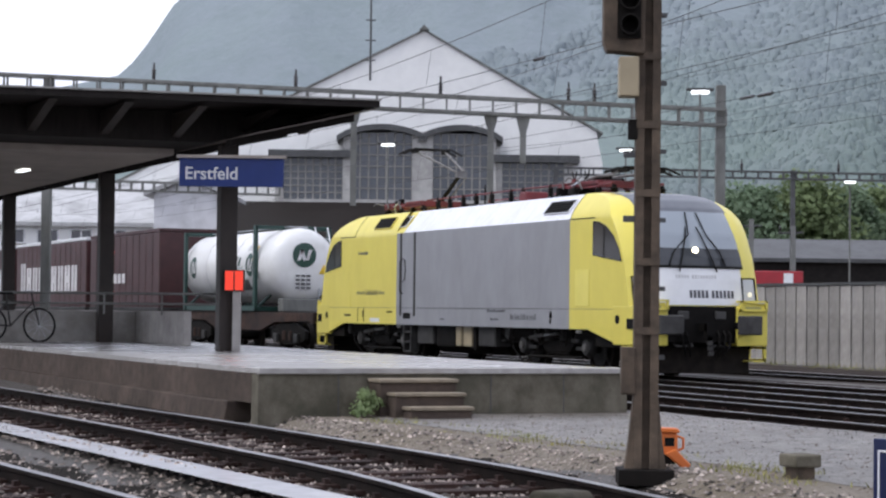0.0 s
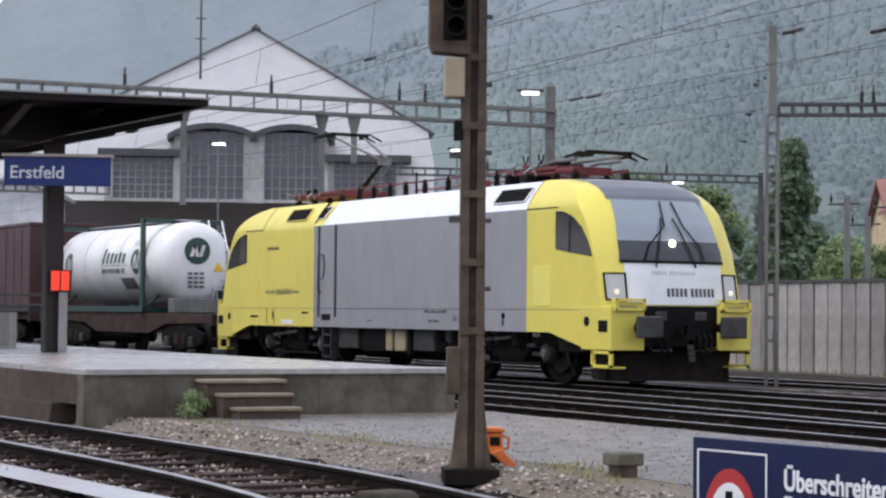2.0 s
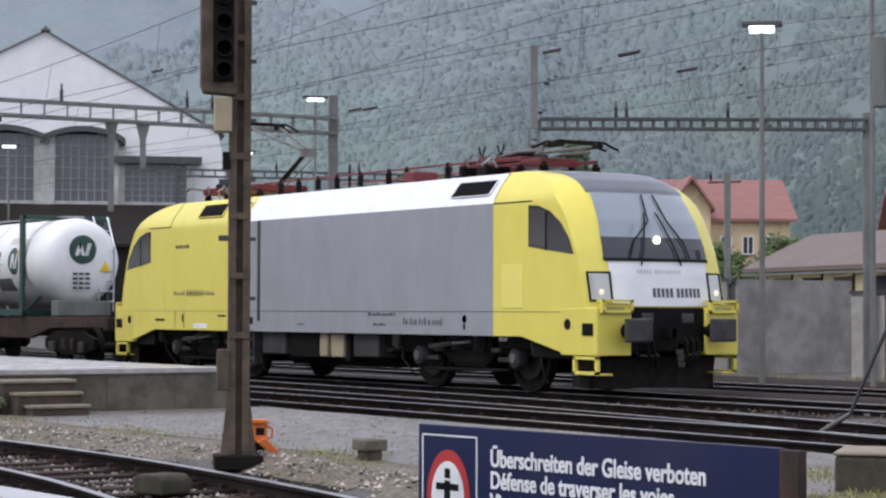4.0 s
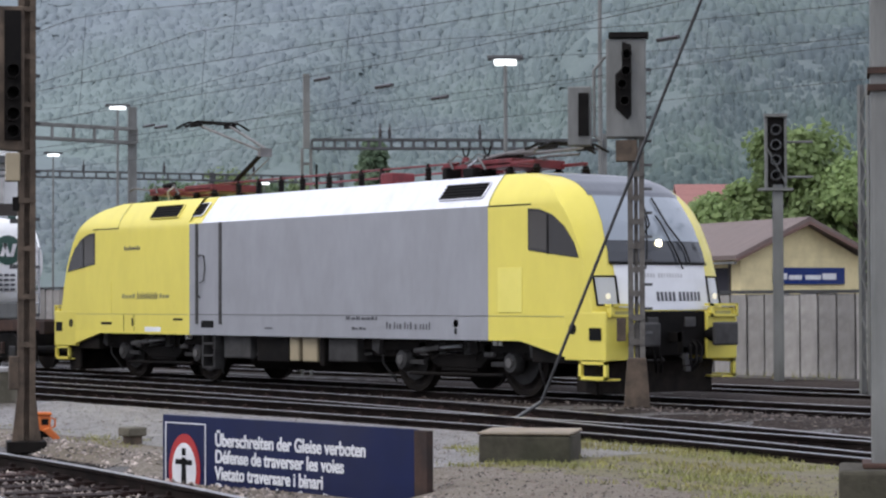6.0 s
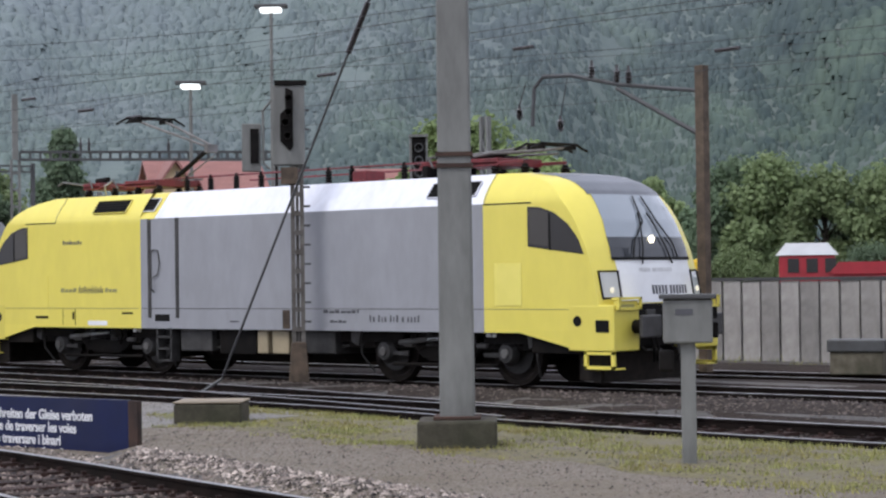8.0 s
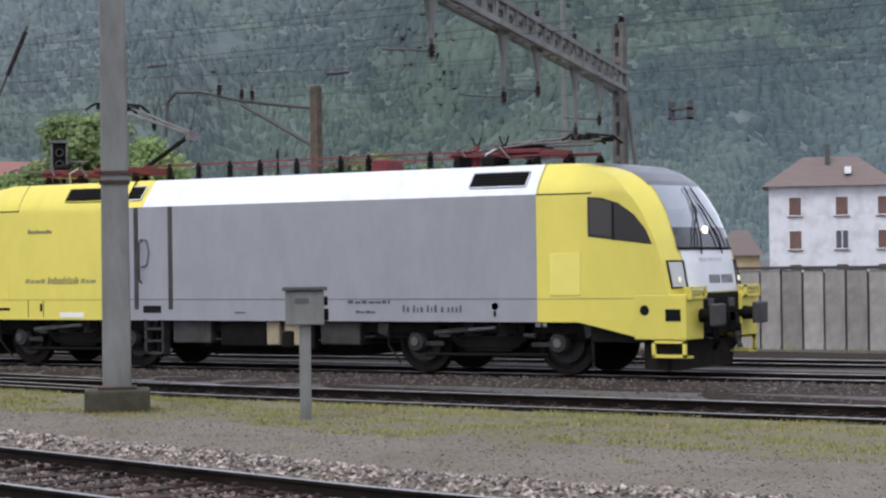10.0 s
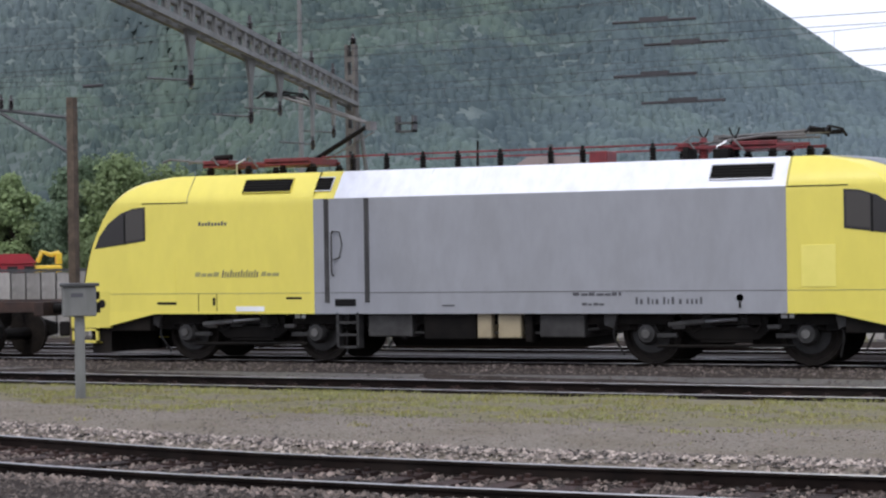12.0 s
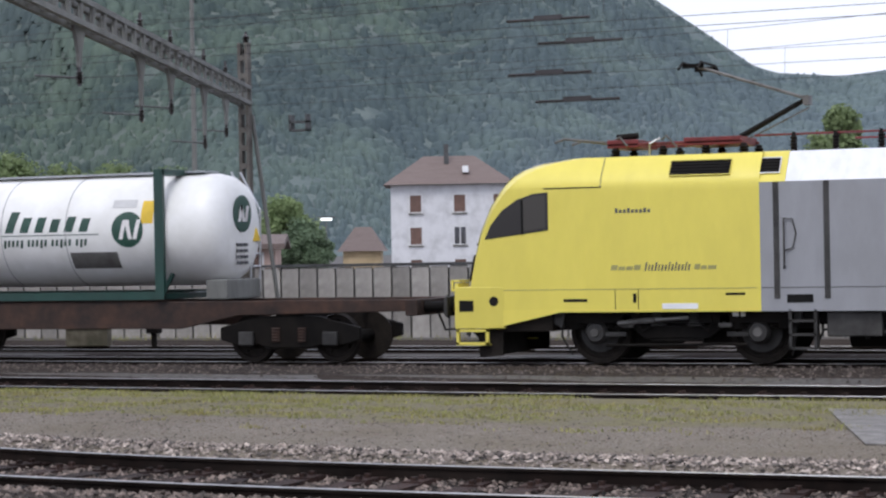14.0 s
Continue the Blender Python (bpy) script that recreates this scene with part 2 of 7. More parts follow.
NOSE_Z = [0.95, 1.45, 1.95, 2.40, 2.86, 3.15, 3.40, 3.55, 3.68, 3.74]
NOSE_X = [9.00, 8.95, 8.88, 8.78, 8.60, 8.42, 8.25, 8.06, 7.75, 7.20]


def nose_x(z):
    return lerp_list(z, NOSE_Z, NOSE_X)


def half_width(z):
    return 1.47 if z <= 3.2 else 1.47 - 0.36 * ((z - 3.2) / 0.54) ** 1.4


def nose_k(z):
    return lerp_list(z, [0.95, 1.45, 2.4, 3.1, 3.5, 3.7, 3.74], [0.2, 0.2, 0.28, 0.36, 0.5, 0.7, 0.6])


def front(y, z, out=0.0):
    """Point of the curved nose."""
    return (nose_x(z) - nose_k(z) * min(1, abs(y) / half_width(z)) ** 3.4 + out, y, z)


def cab_shell(x0, flip):
    g = Geo()
    levels = [0.95 + (3.74 - 0.95) * i / 30 for i in range(31)]
    rows = []
    for z in levels:
        w = half_width(z)
        ys = [-w * math.cos(math.pi * i / 24) for i in range(25)]
        line = [(x0, -w, z)] + [front(y, z) for y in ys] + [(x0, w, z)]
        rows.append([(flip * p[0], p[1], p[2]) for p in line])
    n = len(rows[0])
    g.add([p for r in rows for p in r], [(j * n + i, j * n + i + 1, (j + 1) * n + i + 1, (j + 1) * n + i) for j in range(len(rows) - 1) for i in range(n - 1)])
    g.add(rows[-1], [tuple(range(n))])
    g.add(rows[0], [tuple(range(n - 1, -1, -1))])
    return g


def nose_patch(flip, half, z0, z1, out, taper=0.0):
    def fn(a, b):
        z = z0 + (z1 - z0) * b
        y = (2 * a - 1) * (half - taper * b)
        x, y, z = front(y, z, out)
        return (flip * x, y, z)
    return Geo().grid(fn, 16, 12)


def cab_front(flip, loco, lit):
    part("windscreen", nose_patch(flip, 1.06, 2.58, 3.32, 0.012, 0.10), SCREEN_GLASS, loco, "windscreen with reflected sky put into its pale tint")
    part("windscreen_surround", nose_patch(flip, 1.09, 2.21, 2.58, 0.012, 0.03), BAND_GLASS, loco, "dark tinted foot of the windscreen")
    part("nose_cap", nose_patch(flip, 1.02, 3.32, 3.735, 0.012, 0.06), ROOF_GREY, loco, "slate grey cap over the windscreen")
    part("front_panel", nose_patch(flip, 1.02, 1.46, 2.20, 0.012), WHITE, loco, "white panel below the windscreen")
    part("screen_sill", nose_patch(flip, 1.09, 2.185, 2.235, 0.03), LINE, loco, "black sill under the windscreen")
    # plain bars for the writing on the white panel
    for z, y0, n, w, h, m in ((1.98, -0.5, 14, 0.035, 0.07, DECAL_PALE), (1.60, -0.22, 11, 0.062, 0.15, DECAL_DARK)):
        for k in range(n):
            y = (y0 + k * (w + 0.028) + (0.05 if k > 4 else 0)) * flip
            g = Geo().grid(lambda a, b, y=y, w=w, z=z, h=h: (flip * front(y + w * a, z + h * b, 0.016)[0], y + w * a, z + h * b), 1, 2)
            part("number_bar" if h > 0.1 else "slogan_bar", g, m, loco)
    for s in (-1, 1):
        g = Geo()
        if s > 0:
            part("wiper", Geo().path([(flip * (front(y, z)[0] + 0.05), y, z) for y, z in ((0.62, 2.24), (0.55, 2.5), (0.30, 2.85), (0.22, 3.3))], 0.014), LINE, loco)
            part("wiper", Geo().path([(flip * (front(y, z)[0] + 0.05), y, z) for y, z in ((-0.62, 2.24), (-0.5, 2.5), (-0.10, 2.85), (-0.02, 3.3))], 0.014), LINE, loco)
        pts = [(flip * (front(s * (0.12 + 0.30 * k / 8), 2.12 + 0.98 * (1 - k / 8) * 0.9)[0] + 0.05), s * (0.12 + 0.30 * k / 8), 2.12 + 0.98 * (1 - k / 8) * 0.9) for k in range(9)]
        g.path(pts, 0.014)
        part("wiper", g, LINE, loco)
        # lamp clusters at the corners of the white panel
        g = Geo().grid(lambda a, b: tuple(Vector((flip * (front(s * (1.04 + 0.32 * a), 1.56 + 0.42 * b, 0.016)[0]), s * (1.04 + 0.32 * a), 1.56 + 0.42 * b))), 4, 4)
        lamp = part("headlight", g, HEAD_GLASS, loco, "clear headlight glass")
        rim = [(1.02, 1.54), (1.38, 1.54), (1.38, 2.0), (1.02, 2.0), (1.02, 1.54)]
        part("lamp_rim", Geo().path([(flip * (front(s * u, w, 0.02)[0]), s * u, w) for u, w in rim], 0.022, 5), LINE, lamp, "dark headlight rim")
        if lit:
            x, y, z = front(s * 1.2, 1.68, 0.02)
            part("bulb", Geo().turned([(0.001, 0.0), (0.05, 0.005), (0.052, 0.02), (0.001, 0.025)], (flip * x, y, z), "x", 12), BULB_DIM, lamp, "lit lamp")
        # yellow corner boxes, treads and buffers
        lo, hi = (0.78, 1.475) if s > 0 else (-1.475, -0.78)
        g = Geo().prism([(flip * 8.1, 0.66), (flip * 9.08, 0.66), (flip * 9.08, 1.43), (flip * 8.1, 1.43)], "y", lo, hi)
        box = part("corner_box", g, YELLOW, loco, "yellow corner box over the buffer", 0.02)
        part("socket", Geo().box(flip * 8.70, s * 1.47, 0.98, flip * 8.98, s * 1.487, 1.18), LINE, box)
        part("jack_hole", Geo().turned([(0.09, 0), (0.09, 0.02)], (flip * 8.30, s * 1.47 - 0.01, 1.16), "y", 14), LINE, box)
        g = Geo()
        for z in (0.36, 0.60):
            g.box(flip * 8.42, s * 1.40, z, flip * 9.06, s * 1.46, z + 0.05)
        for x in (8.42, 9.0):
            g.box(flip * x, s * 1.40, 0.36, flip * (x + 0.06), s * 1.46, 0.68)
        g.box(flip * 8.42, s * 1.15, 0.35, flip * 9.06, s * 1.45, 0.38)
        part("footstep", g, YELLOW, loco, "yellow tubular footstep")
        g = Geo()
        for z in (1.43, 1.60):
            g.box(flip * 9.0, s * 0.80, z - 0.08, flip * 9.16, s * 1.42, z - 0.04)
        for y in (0.80, 1.38):
            g.box(flip * 9.12, s * y, 1.35, flip * 9.16, s * (y + 0.05), 1.56)
        part("tread", g, YELLOW, loco, "yellow tread frame")
        plate = part("step_plate", Geo().box(flip * 9.02, s * 0.84, 1.34, flip * 9.10, s * 1.40, 1.50), YELLOW, loco, "yellow step plate", 0.01)
        part("plate_inset", Geo().box(flip * 9.10, s * 0.95, 1.385, flip * 9.106, s * 1.3, 1.44), DECAL_GREY, plate)
        g = Geo().tube((flip * 8.9, s * 0.88, 1.06), (flip * 9.35, s * 0.88, 1.06), 0.13, 0.11, 14)
        buf = part("buffer", g, BLACK_GEAR, loco, "black spring buffer")
        part("pad", Geo().box(flip * 9.35, s * 0.88 - 0.27, 0.88, flip * 9.43, s * 0.88 + 0.27, 1.26), GEAR_GREY, buf, "", 0.03)
    if lit:
        x, y, z = front(0, 2.54, 0.02)
        part("top_light", Geo().turned([(0.001, 0), (0.06, 0.005), (0.06, 0.03), (0.001, 0.04)], (flip * x, 0, z), "x", 14), LAMP_ON, loco, "lit lamp under the windscreen")
    g = Geo().box(flip * 8.2, -0.78, 0.72, flip * 9.03, 0.78, 1.44)
    g.box(flip * 7.2, -1.38, 0.60, flip * 8.6, 1.38, 0.95)
    part("buffer_beam", g, BLACK_GEAR, loco, "black buffer beam", 0.02)
    g = Geo().box(flip * 8.98, -0.07, 0.95, flip * 9.34, 0.07, 1.10).box(flip * 9.25, -0.07, 0.78, flip * 9.36, 0.07, 1.10)
    part("hook", g, BLACK_GEAR, loco, "black draw hook")
    for y in (-0.5, -0.36, 0.36, 0.5, 0.62):
        g = Geo().path([(flip * 8.98, y, 1.0), (flip * 9.12, y, 0.86), (flip * 9.15, y * 0.9, 0.62), (flip * 9.05, y * 0.7, 0.46)], 0.025)
        part("air_hose", g, BLACK_GEAR, loco)
    g = Geo()
    for k in range(4):
        g.box(flip * (9.30 + 0.02 * k), -0.05, 0.78 - 0.1 * k, flip * (9.36 + 0.02 * k), 0.05, 0.86 - 0.1 * k)
    part("screw_link", g, GEAR_GREY, loco)
    for y in (-0.42, 0.42):
        part("cable_socket", Geo().box(flip * 8.98, y - 0.12, 1.18, flip * 9.06, y + 0.12, 1.34), GEAR_GREY, loco, "", 0.015)
        part("hand_rail", Geo().path([(flip * 8.99, y - 0.2, 0.72), (flip * 9.1, y - 0.2, 0.66), (flip * 9.1, y + 0.2, 0.66), (flip * 8.99, y + 0.2, 0.72)], 0.018), GEAR_GREY, loco)
    g = Geo().prism([(-1.25, 0.12), (1.25, 0.12), (1.32, 0.62), (-1.32, 0.62)], "x", flip * 8.62, flip * 8.68)
    g.prism([(flip * 8.2, 0.16), (flip * 8.66, 0.12), (flip * 8.66, 0.62), (flip * 8.2, 0.62)], "y", -1.30, -1.24)
    g.prism([(flip * 8.2, 0.16), (flip * 8.66, 0.12), (flip * 8.66, 0.62), (flip * 8.2, 0.62)], "y", 1.24, 1.30)
    part("plough", g, WHEEL_STEEL, loco, "dark grey snow plough plate")


WHEELS = []


def wheelset(x, y, z, r, parent, name="wheel"):
    g = Geo().turned([(r - 0.08, -0.07), (r + 0.03, -0.065), (r, 0.0), (r, 0.065), (r - 0.09, 0.07), (r - 0.12, 0.02), (0.2, 0.0), (0.16, 0.10), (0.001, 0.10)], (x, 0, z), "y", 28)
    if y < 0:
        g.v = [(p[0], -p[1], p[2]) for p in g.v]
    g.v = [(p[0] - x, p[1], p[2] - z) for p in g.v]
    for k in range(4):
        a = math.pi / 2 * k + 0.4
        w = 0.075 if y > 0 else -0.075
        g.tube((0.62 * r * math.cos(a), 0, 0.62 * r * math.sin(a)), (0.62 * r * math.cos(a), w, 0.62 * r * math.sin(a)), 0.045, None, 6)
    ob = part(name, g, WHEEL_STEEL, parent, "", 0, 35)
    ob.matrix_basis = pose(x, y, z)
    WHEELS.append((ob, x, y, z, r))
    return ob


def bars(g, x0, z0, widths, height, y, gap=0.25, slant=0.0, uneven=True):
    """A row of plain bars that stands for writing."""
    x, tall = x0, (1, 0.72, 0.72, 1, 0.72, 0.72, 0.72, 1, 0.72)
    for i, w in enumerate(widths):
        h = height * (tall[i % 9] if uneven else 1)
        g.add([(x, y, z0), (x + w, y, z0), (x + w + slant * h / height, y, z0 + h), (x + slant * h / height, y, z0 + h)], [(0, 1, 2, 3)])
        x += w + gap * height
    return x


def locomotive():
    loco = stand("locomotive", "yellow and grey electric locomotive with raised rear pantograph on the track", "locomotive")
    part("front_cab", cab_shell(6.19, 1), YELLOW, loco, "yellow front cab", 0, 30)
    part("rear_cab", cab_shell(3.32, -1), YELLOW, loco, "yellow rear cab and machine-room end", 0, 30)
    g = Geo()
    g.box(-3.318, -1.47, 0.95, 6.188, 1.47, 3.2)
    part("side_wall", g, LOCO_GREY, loco, "plain grey machine-room side")
    g = Geo().prism([(-1.475, 3.2), (-1.40, 3.30), (-1.06, 3.72), (-1.0, 3.745), (1.0, 3.745), (1.06, 3.72), (1.40, 3.30), (1.475, 3.2)], "x", -2.86, 6.187)
    part("roof", g, SILVER, loco, "silver roof with sloping shoulders", 0.01)
    g = Geo().prism([(-1.475, 3.2), (-1.40, 3.30), (-1.06, 3.72), (-1.0, 3.75), (1.0, 3.75), (1.06, 3.72), (1.40, 3.30), (1.475, 3.2)], "x", -3.34, -2.862)
    part("roof_edge", g, YELLOW, loco, "yellow end of the roof")
    # dark louvres let into the roof shoulder
    for x0, x1 in ((-4.95, -3.85), (-3.62, -2.98), (4.75, 5.92)):
        for s in (-1, 1):
            def fn(a, b, x0=x0, x1=x1, s=s):
                z = 3.36 + 0.27 * b
                return (x0 + (x1 - x0) * a, s * ((half_width(z) if x0 < -3.7 else np.interp(z, [3.30, 3.72], [1.40, 1.06])) + 0.03), z)
            vent = part("louvre", Geo().grid(fn, 1, 5), LINE, loco, "dark louvre in the roof shoulder")
            g = Geo()
            for k in range(5):
                a, b = fn(0, k / 5 + 0.1), fn(1, k / 5 + 0.1)
                g.tube((a[0], a[1] + s * 0.01, a[2]), (b[0], b[1] + s * 0.01, b[2]), 0.014, None, 5)
            part("slat", g, BLACK_GEAR, vent)
            g = Geo()
            c = [fn(0, 0), fn(1, 0), fn(1, 1), fn(0, 1)]
            for p, q in zip(c, c[1:] + c[:1]):
                g.tube(p, q, 0.012, None, 5)
            part("vent_rim", g, SILVER if x0 > -3.7 else YELLOW, vent)
    for s in (-1, 1):
        y = s * 1.478
        # cab side windows
        for flip in (-1, 1):
            poly = [(flip * 7.22, 2.44), (flip * 8.46, 2.29), (flip * 8.34, 2.55), (flip * 8.12, 2.81), (flip * 7.82, 3.01), (flip * 7.50, 3.11), (flip * 7.22, 3.13)]
            win = part("cab_window", Geo().prism(poly, "y", s * 1.462, s * 1.482), DARK_GLASS, loco, "dark cab side window", 0.008)
            part("sliding_pane", Geo().prism([(flip * 7.27, 2.485), (flip * 7.69, 2.435), (flip * 7.69, 3.02), (flip * 7.50, 3.07), (flip * 7.27, 3.085)], "y", s * 1.4825, s * 1.485), PANE_GLASS, win, "sliding pane with a reflection put into its grey tint")
            part("window_bar", Geo().box(flip * 7.70, s * 1.468, 2.37, flip * 7.74, s * 1.487, 3.0), LINE, win)
            g = Geo().box(flip * 6.5, s * 1.466, 1.38, flip * 6.52, s * 1.476, 2.06)
            g.prism([(flip * 6.9, 0.955), (flip * 7.0, 0.955), (flip * 8.3, 0.67), (flip * 9.0, 0.67), (flip * 9.0, 1.0), (flip * 6.9, 1.0)], "y", s * 1.40, s * 1.474)
            part("lower_skirt", g, YELLOW, loco, "yellow skirt that steps down to the nose")
            g = Geo()
            g.box(flip * 3.4 if flip < 0 else 6.2, s * 1.468, 1.355, flip * 8.1, s * 1.4755, 1.367)
            part("seam", g, DECAL_GREY, loco)
            part("roof_joint", Geo().path([(flip * 6.22, s * (half_width(z) + 0.004), z) for z in (3.2, 3.35, 3.5, 3.62, 3.7, 3.735)], 0.012, 5), DECAL_GREY, loco)
            part("roof_seam", Geo().box(flip * 6.2, s * 1.468, 3.185, flip * 7.3, s * 1.478, 3.205), LINE, loco)
        # side hatch on the front cab
        part("hatch", Geo().box(6.45, s * 1.4705, 1.42, 7.07, s * 1.481, 2.16), YELLOW_PALE, loco, "pale yellow side hatch", 0.01)
        # door with its two rails on the grey side
        g = Geo()
        for x in (-3.08, -2.20):
            g.box(x, s * 1.472, 1.17, x + 0.1, s * 1.484, 3.2)
        part("door_frame", g, GEAR_GREY, loco, "dark posts of the machine-room door")
        g = Geo().box(-2.86, s * 1.472, 1.1, -2.40, s * 1.482, 1.24)
        part("door_step", g, LINE, loco, "dark foothold below the door", 0.03)
        g = Geo().path([(-2.9, s * 1.48, 1.7), (-2.88, s * 1.56, 1.76), (-2.88, s * 1.56, 2.5), (-2.9, s * 1.48, 2.56)], 0.018)
        g.path([(-2.88, s * 1.50, 2.56), (-2.74, s * 1.50, 2.55), (-2.68, s * 1.50, 2.3), (-2.74, s * 1.50, 2.05), (-2.88, s * 1.50, 2.0)], 0.012)
        part("grab_rail", g, GEAR_GREY, loco)
        # panel joints and little marks
        g = Geo().box(-3.3, s * 1.468, 1.355, 6.18, s * 1.4745, 1.366)
        part("panel_joint", g, GEAR_GREY, loco)
        g = Geo()
        bars(g, 4.95, 1.12, [0.04, 0.05, 0.0, 0.04, 0.03, 0.05, 0.0, 0.04, 0.03, 0.05, 0.0, 0.05, 0.0, 0.04, 0.04, 0.04, 0.04], 0.13, s * 1.4765, 0.35)
        bars(g, 3.72, 1.28, [0.13, 0.0, 0.13, 0.12, 0.0, 0.14, 0.12, 0.1, 0.0, 0.05], 0.06, s * 1.4765, 0.3)
        bars(g, 3.9, 1.10, [0.10, 0.08, 0.0, 0.1, 0.1], 0.05, s * 1.4765, 0.3)
        bars(g, 1.05, 1.09, [0.26], 0.03, s * 1.4765)
        g.v = [(p[0] - 1.6, p[1], p[2]) for p in g.v]
        tagged(part("side_lettering", g, DECAL_DARK, loco), "rows of small dark marks low on the side", kind="stuff")
        g = Geo().turned([(0.07, 0), (0.07, 0.012)], (5.32, s * 1.47, 1.23), "y", 12)
        g.box(5.30, s * 1.47, 1.05, 5.34, s * 1.484, 1.15)
        part("filler_hole", g, LINE, loco)
        g = Geo()
        bars(g, -5.95, 2.72, [0.05] * 9, 0.085, s * 1.4765, 0.3)
        part("maker_mark", g, DECAL_DARK, loco, "small row of dark bars high on the cab")
        g = Geo()
        x = bars(g, -6.05, 1.70, [0.12] * 4, 0.09, s * 1.4765, 0.25, 0.02)
        bars(g, x + 0.22 + 0.75, 1.70, [0.10, 0.10, 0.15], 0.09, s * 1.4765, 0.25, 0.02)
        tagged(part("pale_slogan", g, DECAL_GREY, loco), "rows of faint grey bars", kind="stuff")
        g = Geo()
        bars(g, -5.42, 1.68, [0.03, 0.025, 0.03, 0.03, 0.025, 0.03, 0.03, 0.025, 0.03, 0.025, 0.03, 0.03, 0.025, 0.03], 0.15, s * 1.4765, 0.22, 0.03)
        part("dark_slogan", g, DECAL_DARK, loco, "row of dark slanted bars")
        g = Geo()
        for x in (-5.98, -5.55):
            g.box(x, s * 1.466, 1.0, x + 0.012, s * 1.4765, 1.36)
        g.turned([(0.055, 0), (0.055, 0.012)], (-5.36, s * 1.468, 1.16), "y", 12)
        g.box(-5.64, s * 1.466, 1.12, -5.58, s * 1.4765, 1.28)
        g.box(-6.95, s * 1.466, 1.14, -6.5, s * 1.4762, 1.19)
        g.box(-3.95, s * 1.466, 1.24, -3.6, s * 1.4762, 1.28)
        tagged(part("service_flap", g, LINE, loco), "small dark flaps and catches", kind="stuff")
        part("white_label", Geo().box(-5.1, s * 1.466, 1.0, -4.45, s * 1.4765, 1.1), WHITE, loco)
    cab_front(1, loco, True)
    cab_front(-1, loco, False)
    # bogies
    for c in (-4.95, 4.95):
        g = Geo()
        for y in (-1.12, 1.0):
            g.prism([(c - 2.5, 0.62), (c - 2.5, 0.80), (c - 0.75, 0.80), (c - 0.55, 0.70), (c + 0.55, 0.70), (c + 0.75, 0.80), (c + 2.5, 0.80), (c + 2.5, 0.62), (c + 0.8, 0.62), (c + 0.6, 0.46), (c - 0.6, 0.46), (c - 0.8, 0.62)], "y", y, y + 0.12)
        g.box(c - 0.5, -1.1, 0.4, c + 0.5, 1.1, 0.7)
        bogie = part("bogie_frame", g, BLACK_GEAR, loco, "black bogie frame", 0.02)
        for dx in (-1.5, 1.5):
            for s in (-1, 1):
                wheelset(c + dx, s * 0.80, 0.575, 0.575, bogie)
                part("brake_disc", Geo().turned([(0.36, 0), (0.37, s * 0.015), (0.2, s * 0.03)], (c + dx, s * 0.885, 0.575), "y", 24), GEAR_GREY, bogie)
            # dark block added so no light shows through between the wheels
            part("motor", Geo().box(c + dx * 0.55 - 0.5, -0.66, 0.3, c + dx * 0.55 + 0.5, 0.66, 0.86), BLACK_GEAR, bogie, "", 0.05)
            part("axle", Geo().tube((c + dx, -1.05, 0.575), (c + dx, 1.05, 0.575), 0.12, None, 12), BLACK_GEAR, bogie)
            for s in (-1, 1):
                box = part("axle_box", Geo().turned([(0.001, 0.0), (0.21, 0.0), (0.22, s * 0.05), (0.16, s * 0.16), (0.001, s * 0.17)], (c + dx, s * 1.06, 0.575), "y", 16), GEAR_GREY, bogie, "grimy axle box", 0, 40)
                part("axle_cover", Geo().turned([(0.001, 0.0), (0.09, 0.0), (0.08, s * 0.03), (0.001, s * 0.03)], (c + dx, s * 1.23, 0.575), "y", 10), MID_GEAR, box)
                part("guide_rod", Geo().box(c + dx * 0.62, s * 1.10, 0.50, c + dx, s * 1.16, 0.58), GEAR_GREY, bogie, "", 0.01)
                for e in (-0.27, 0.27):
                    part("coil_spring", Geo().turned([(0.085, 0.0)] + [v for k in range(5) for v in ((0.1, 0.025 + 0.05 * k), (0.075, 0.05 + 0.05 * k))], (c + dx + e, s * 1.07, 0.64), "z", 10), BLACK_GEAR, bogie)
                part("brake_unit", Geo().box(c + dx * 0.60 - 0.12, s * 1.06, 0.66, c + dx * 0.60 + 0.12, s * 1.2, 0.92), MID_GEAR, bogie, "grey brake cylinder", 0.03)
                part("sand_pipe", Geo().path([(c + dx * 1.42, s * 1.15, 0.86), (c + dx * 1.44, s * 1.12, 0.5), (c + dx * 1.36, s * 0.9, 0.16)], 0.022), GEAR_GREY, bogie)
                part("sand_box", Geo().prism([(c + dx * 1.36, 0.94), (c + dx * 1.53, 0.94), (c + dx * 1.53, 0.74), (c + dx * 1.40, 0.66)], "y", s * 1.05, s * 1.28), GEAR_GREY, bogie, "", 0.015)
                part("cable", Geo().path([(c + dx * 0.42, s * 1.2, 0.95), (c + dx * 0.46, s * 1.24, 0.74), (c + dx * 0.40, s * 1.22, 0.60), (c + dx * 0.3, s * 1.16, 0.70)], 0.02), BLACK_GEAR, bogie)
        for s in (-1, 1):
            for dx in (-0.34, 0.34):
                part("body_spring", Geo().turned([(0.15, 0.0)] + [v for k in range(6) for v in ((0.17, 0.03 + 0.045 * k), (0.14, 0.052 + 0.045 * k))], (c + dx, s * 1.07, 0.68), "z", 12), GEAR_GREY, bogie)
            damp = part("damper", Geo().tube((c - 1.05, s * 1.24, 0.74), (c - 0.35, s * 1.24, 0.80), 0.05, None, 10), MID_GEAR, bogie, "grey damper")
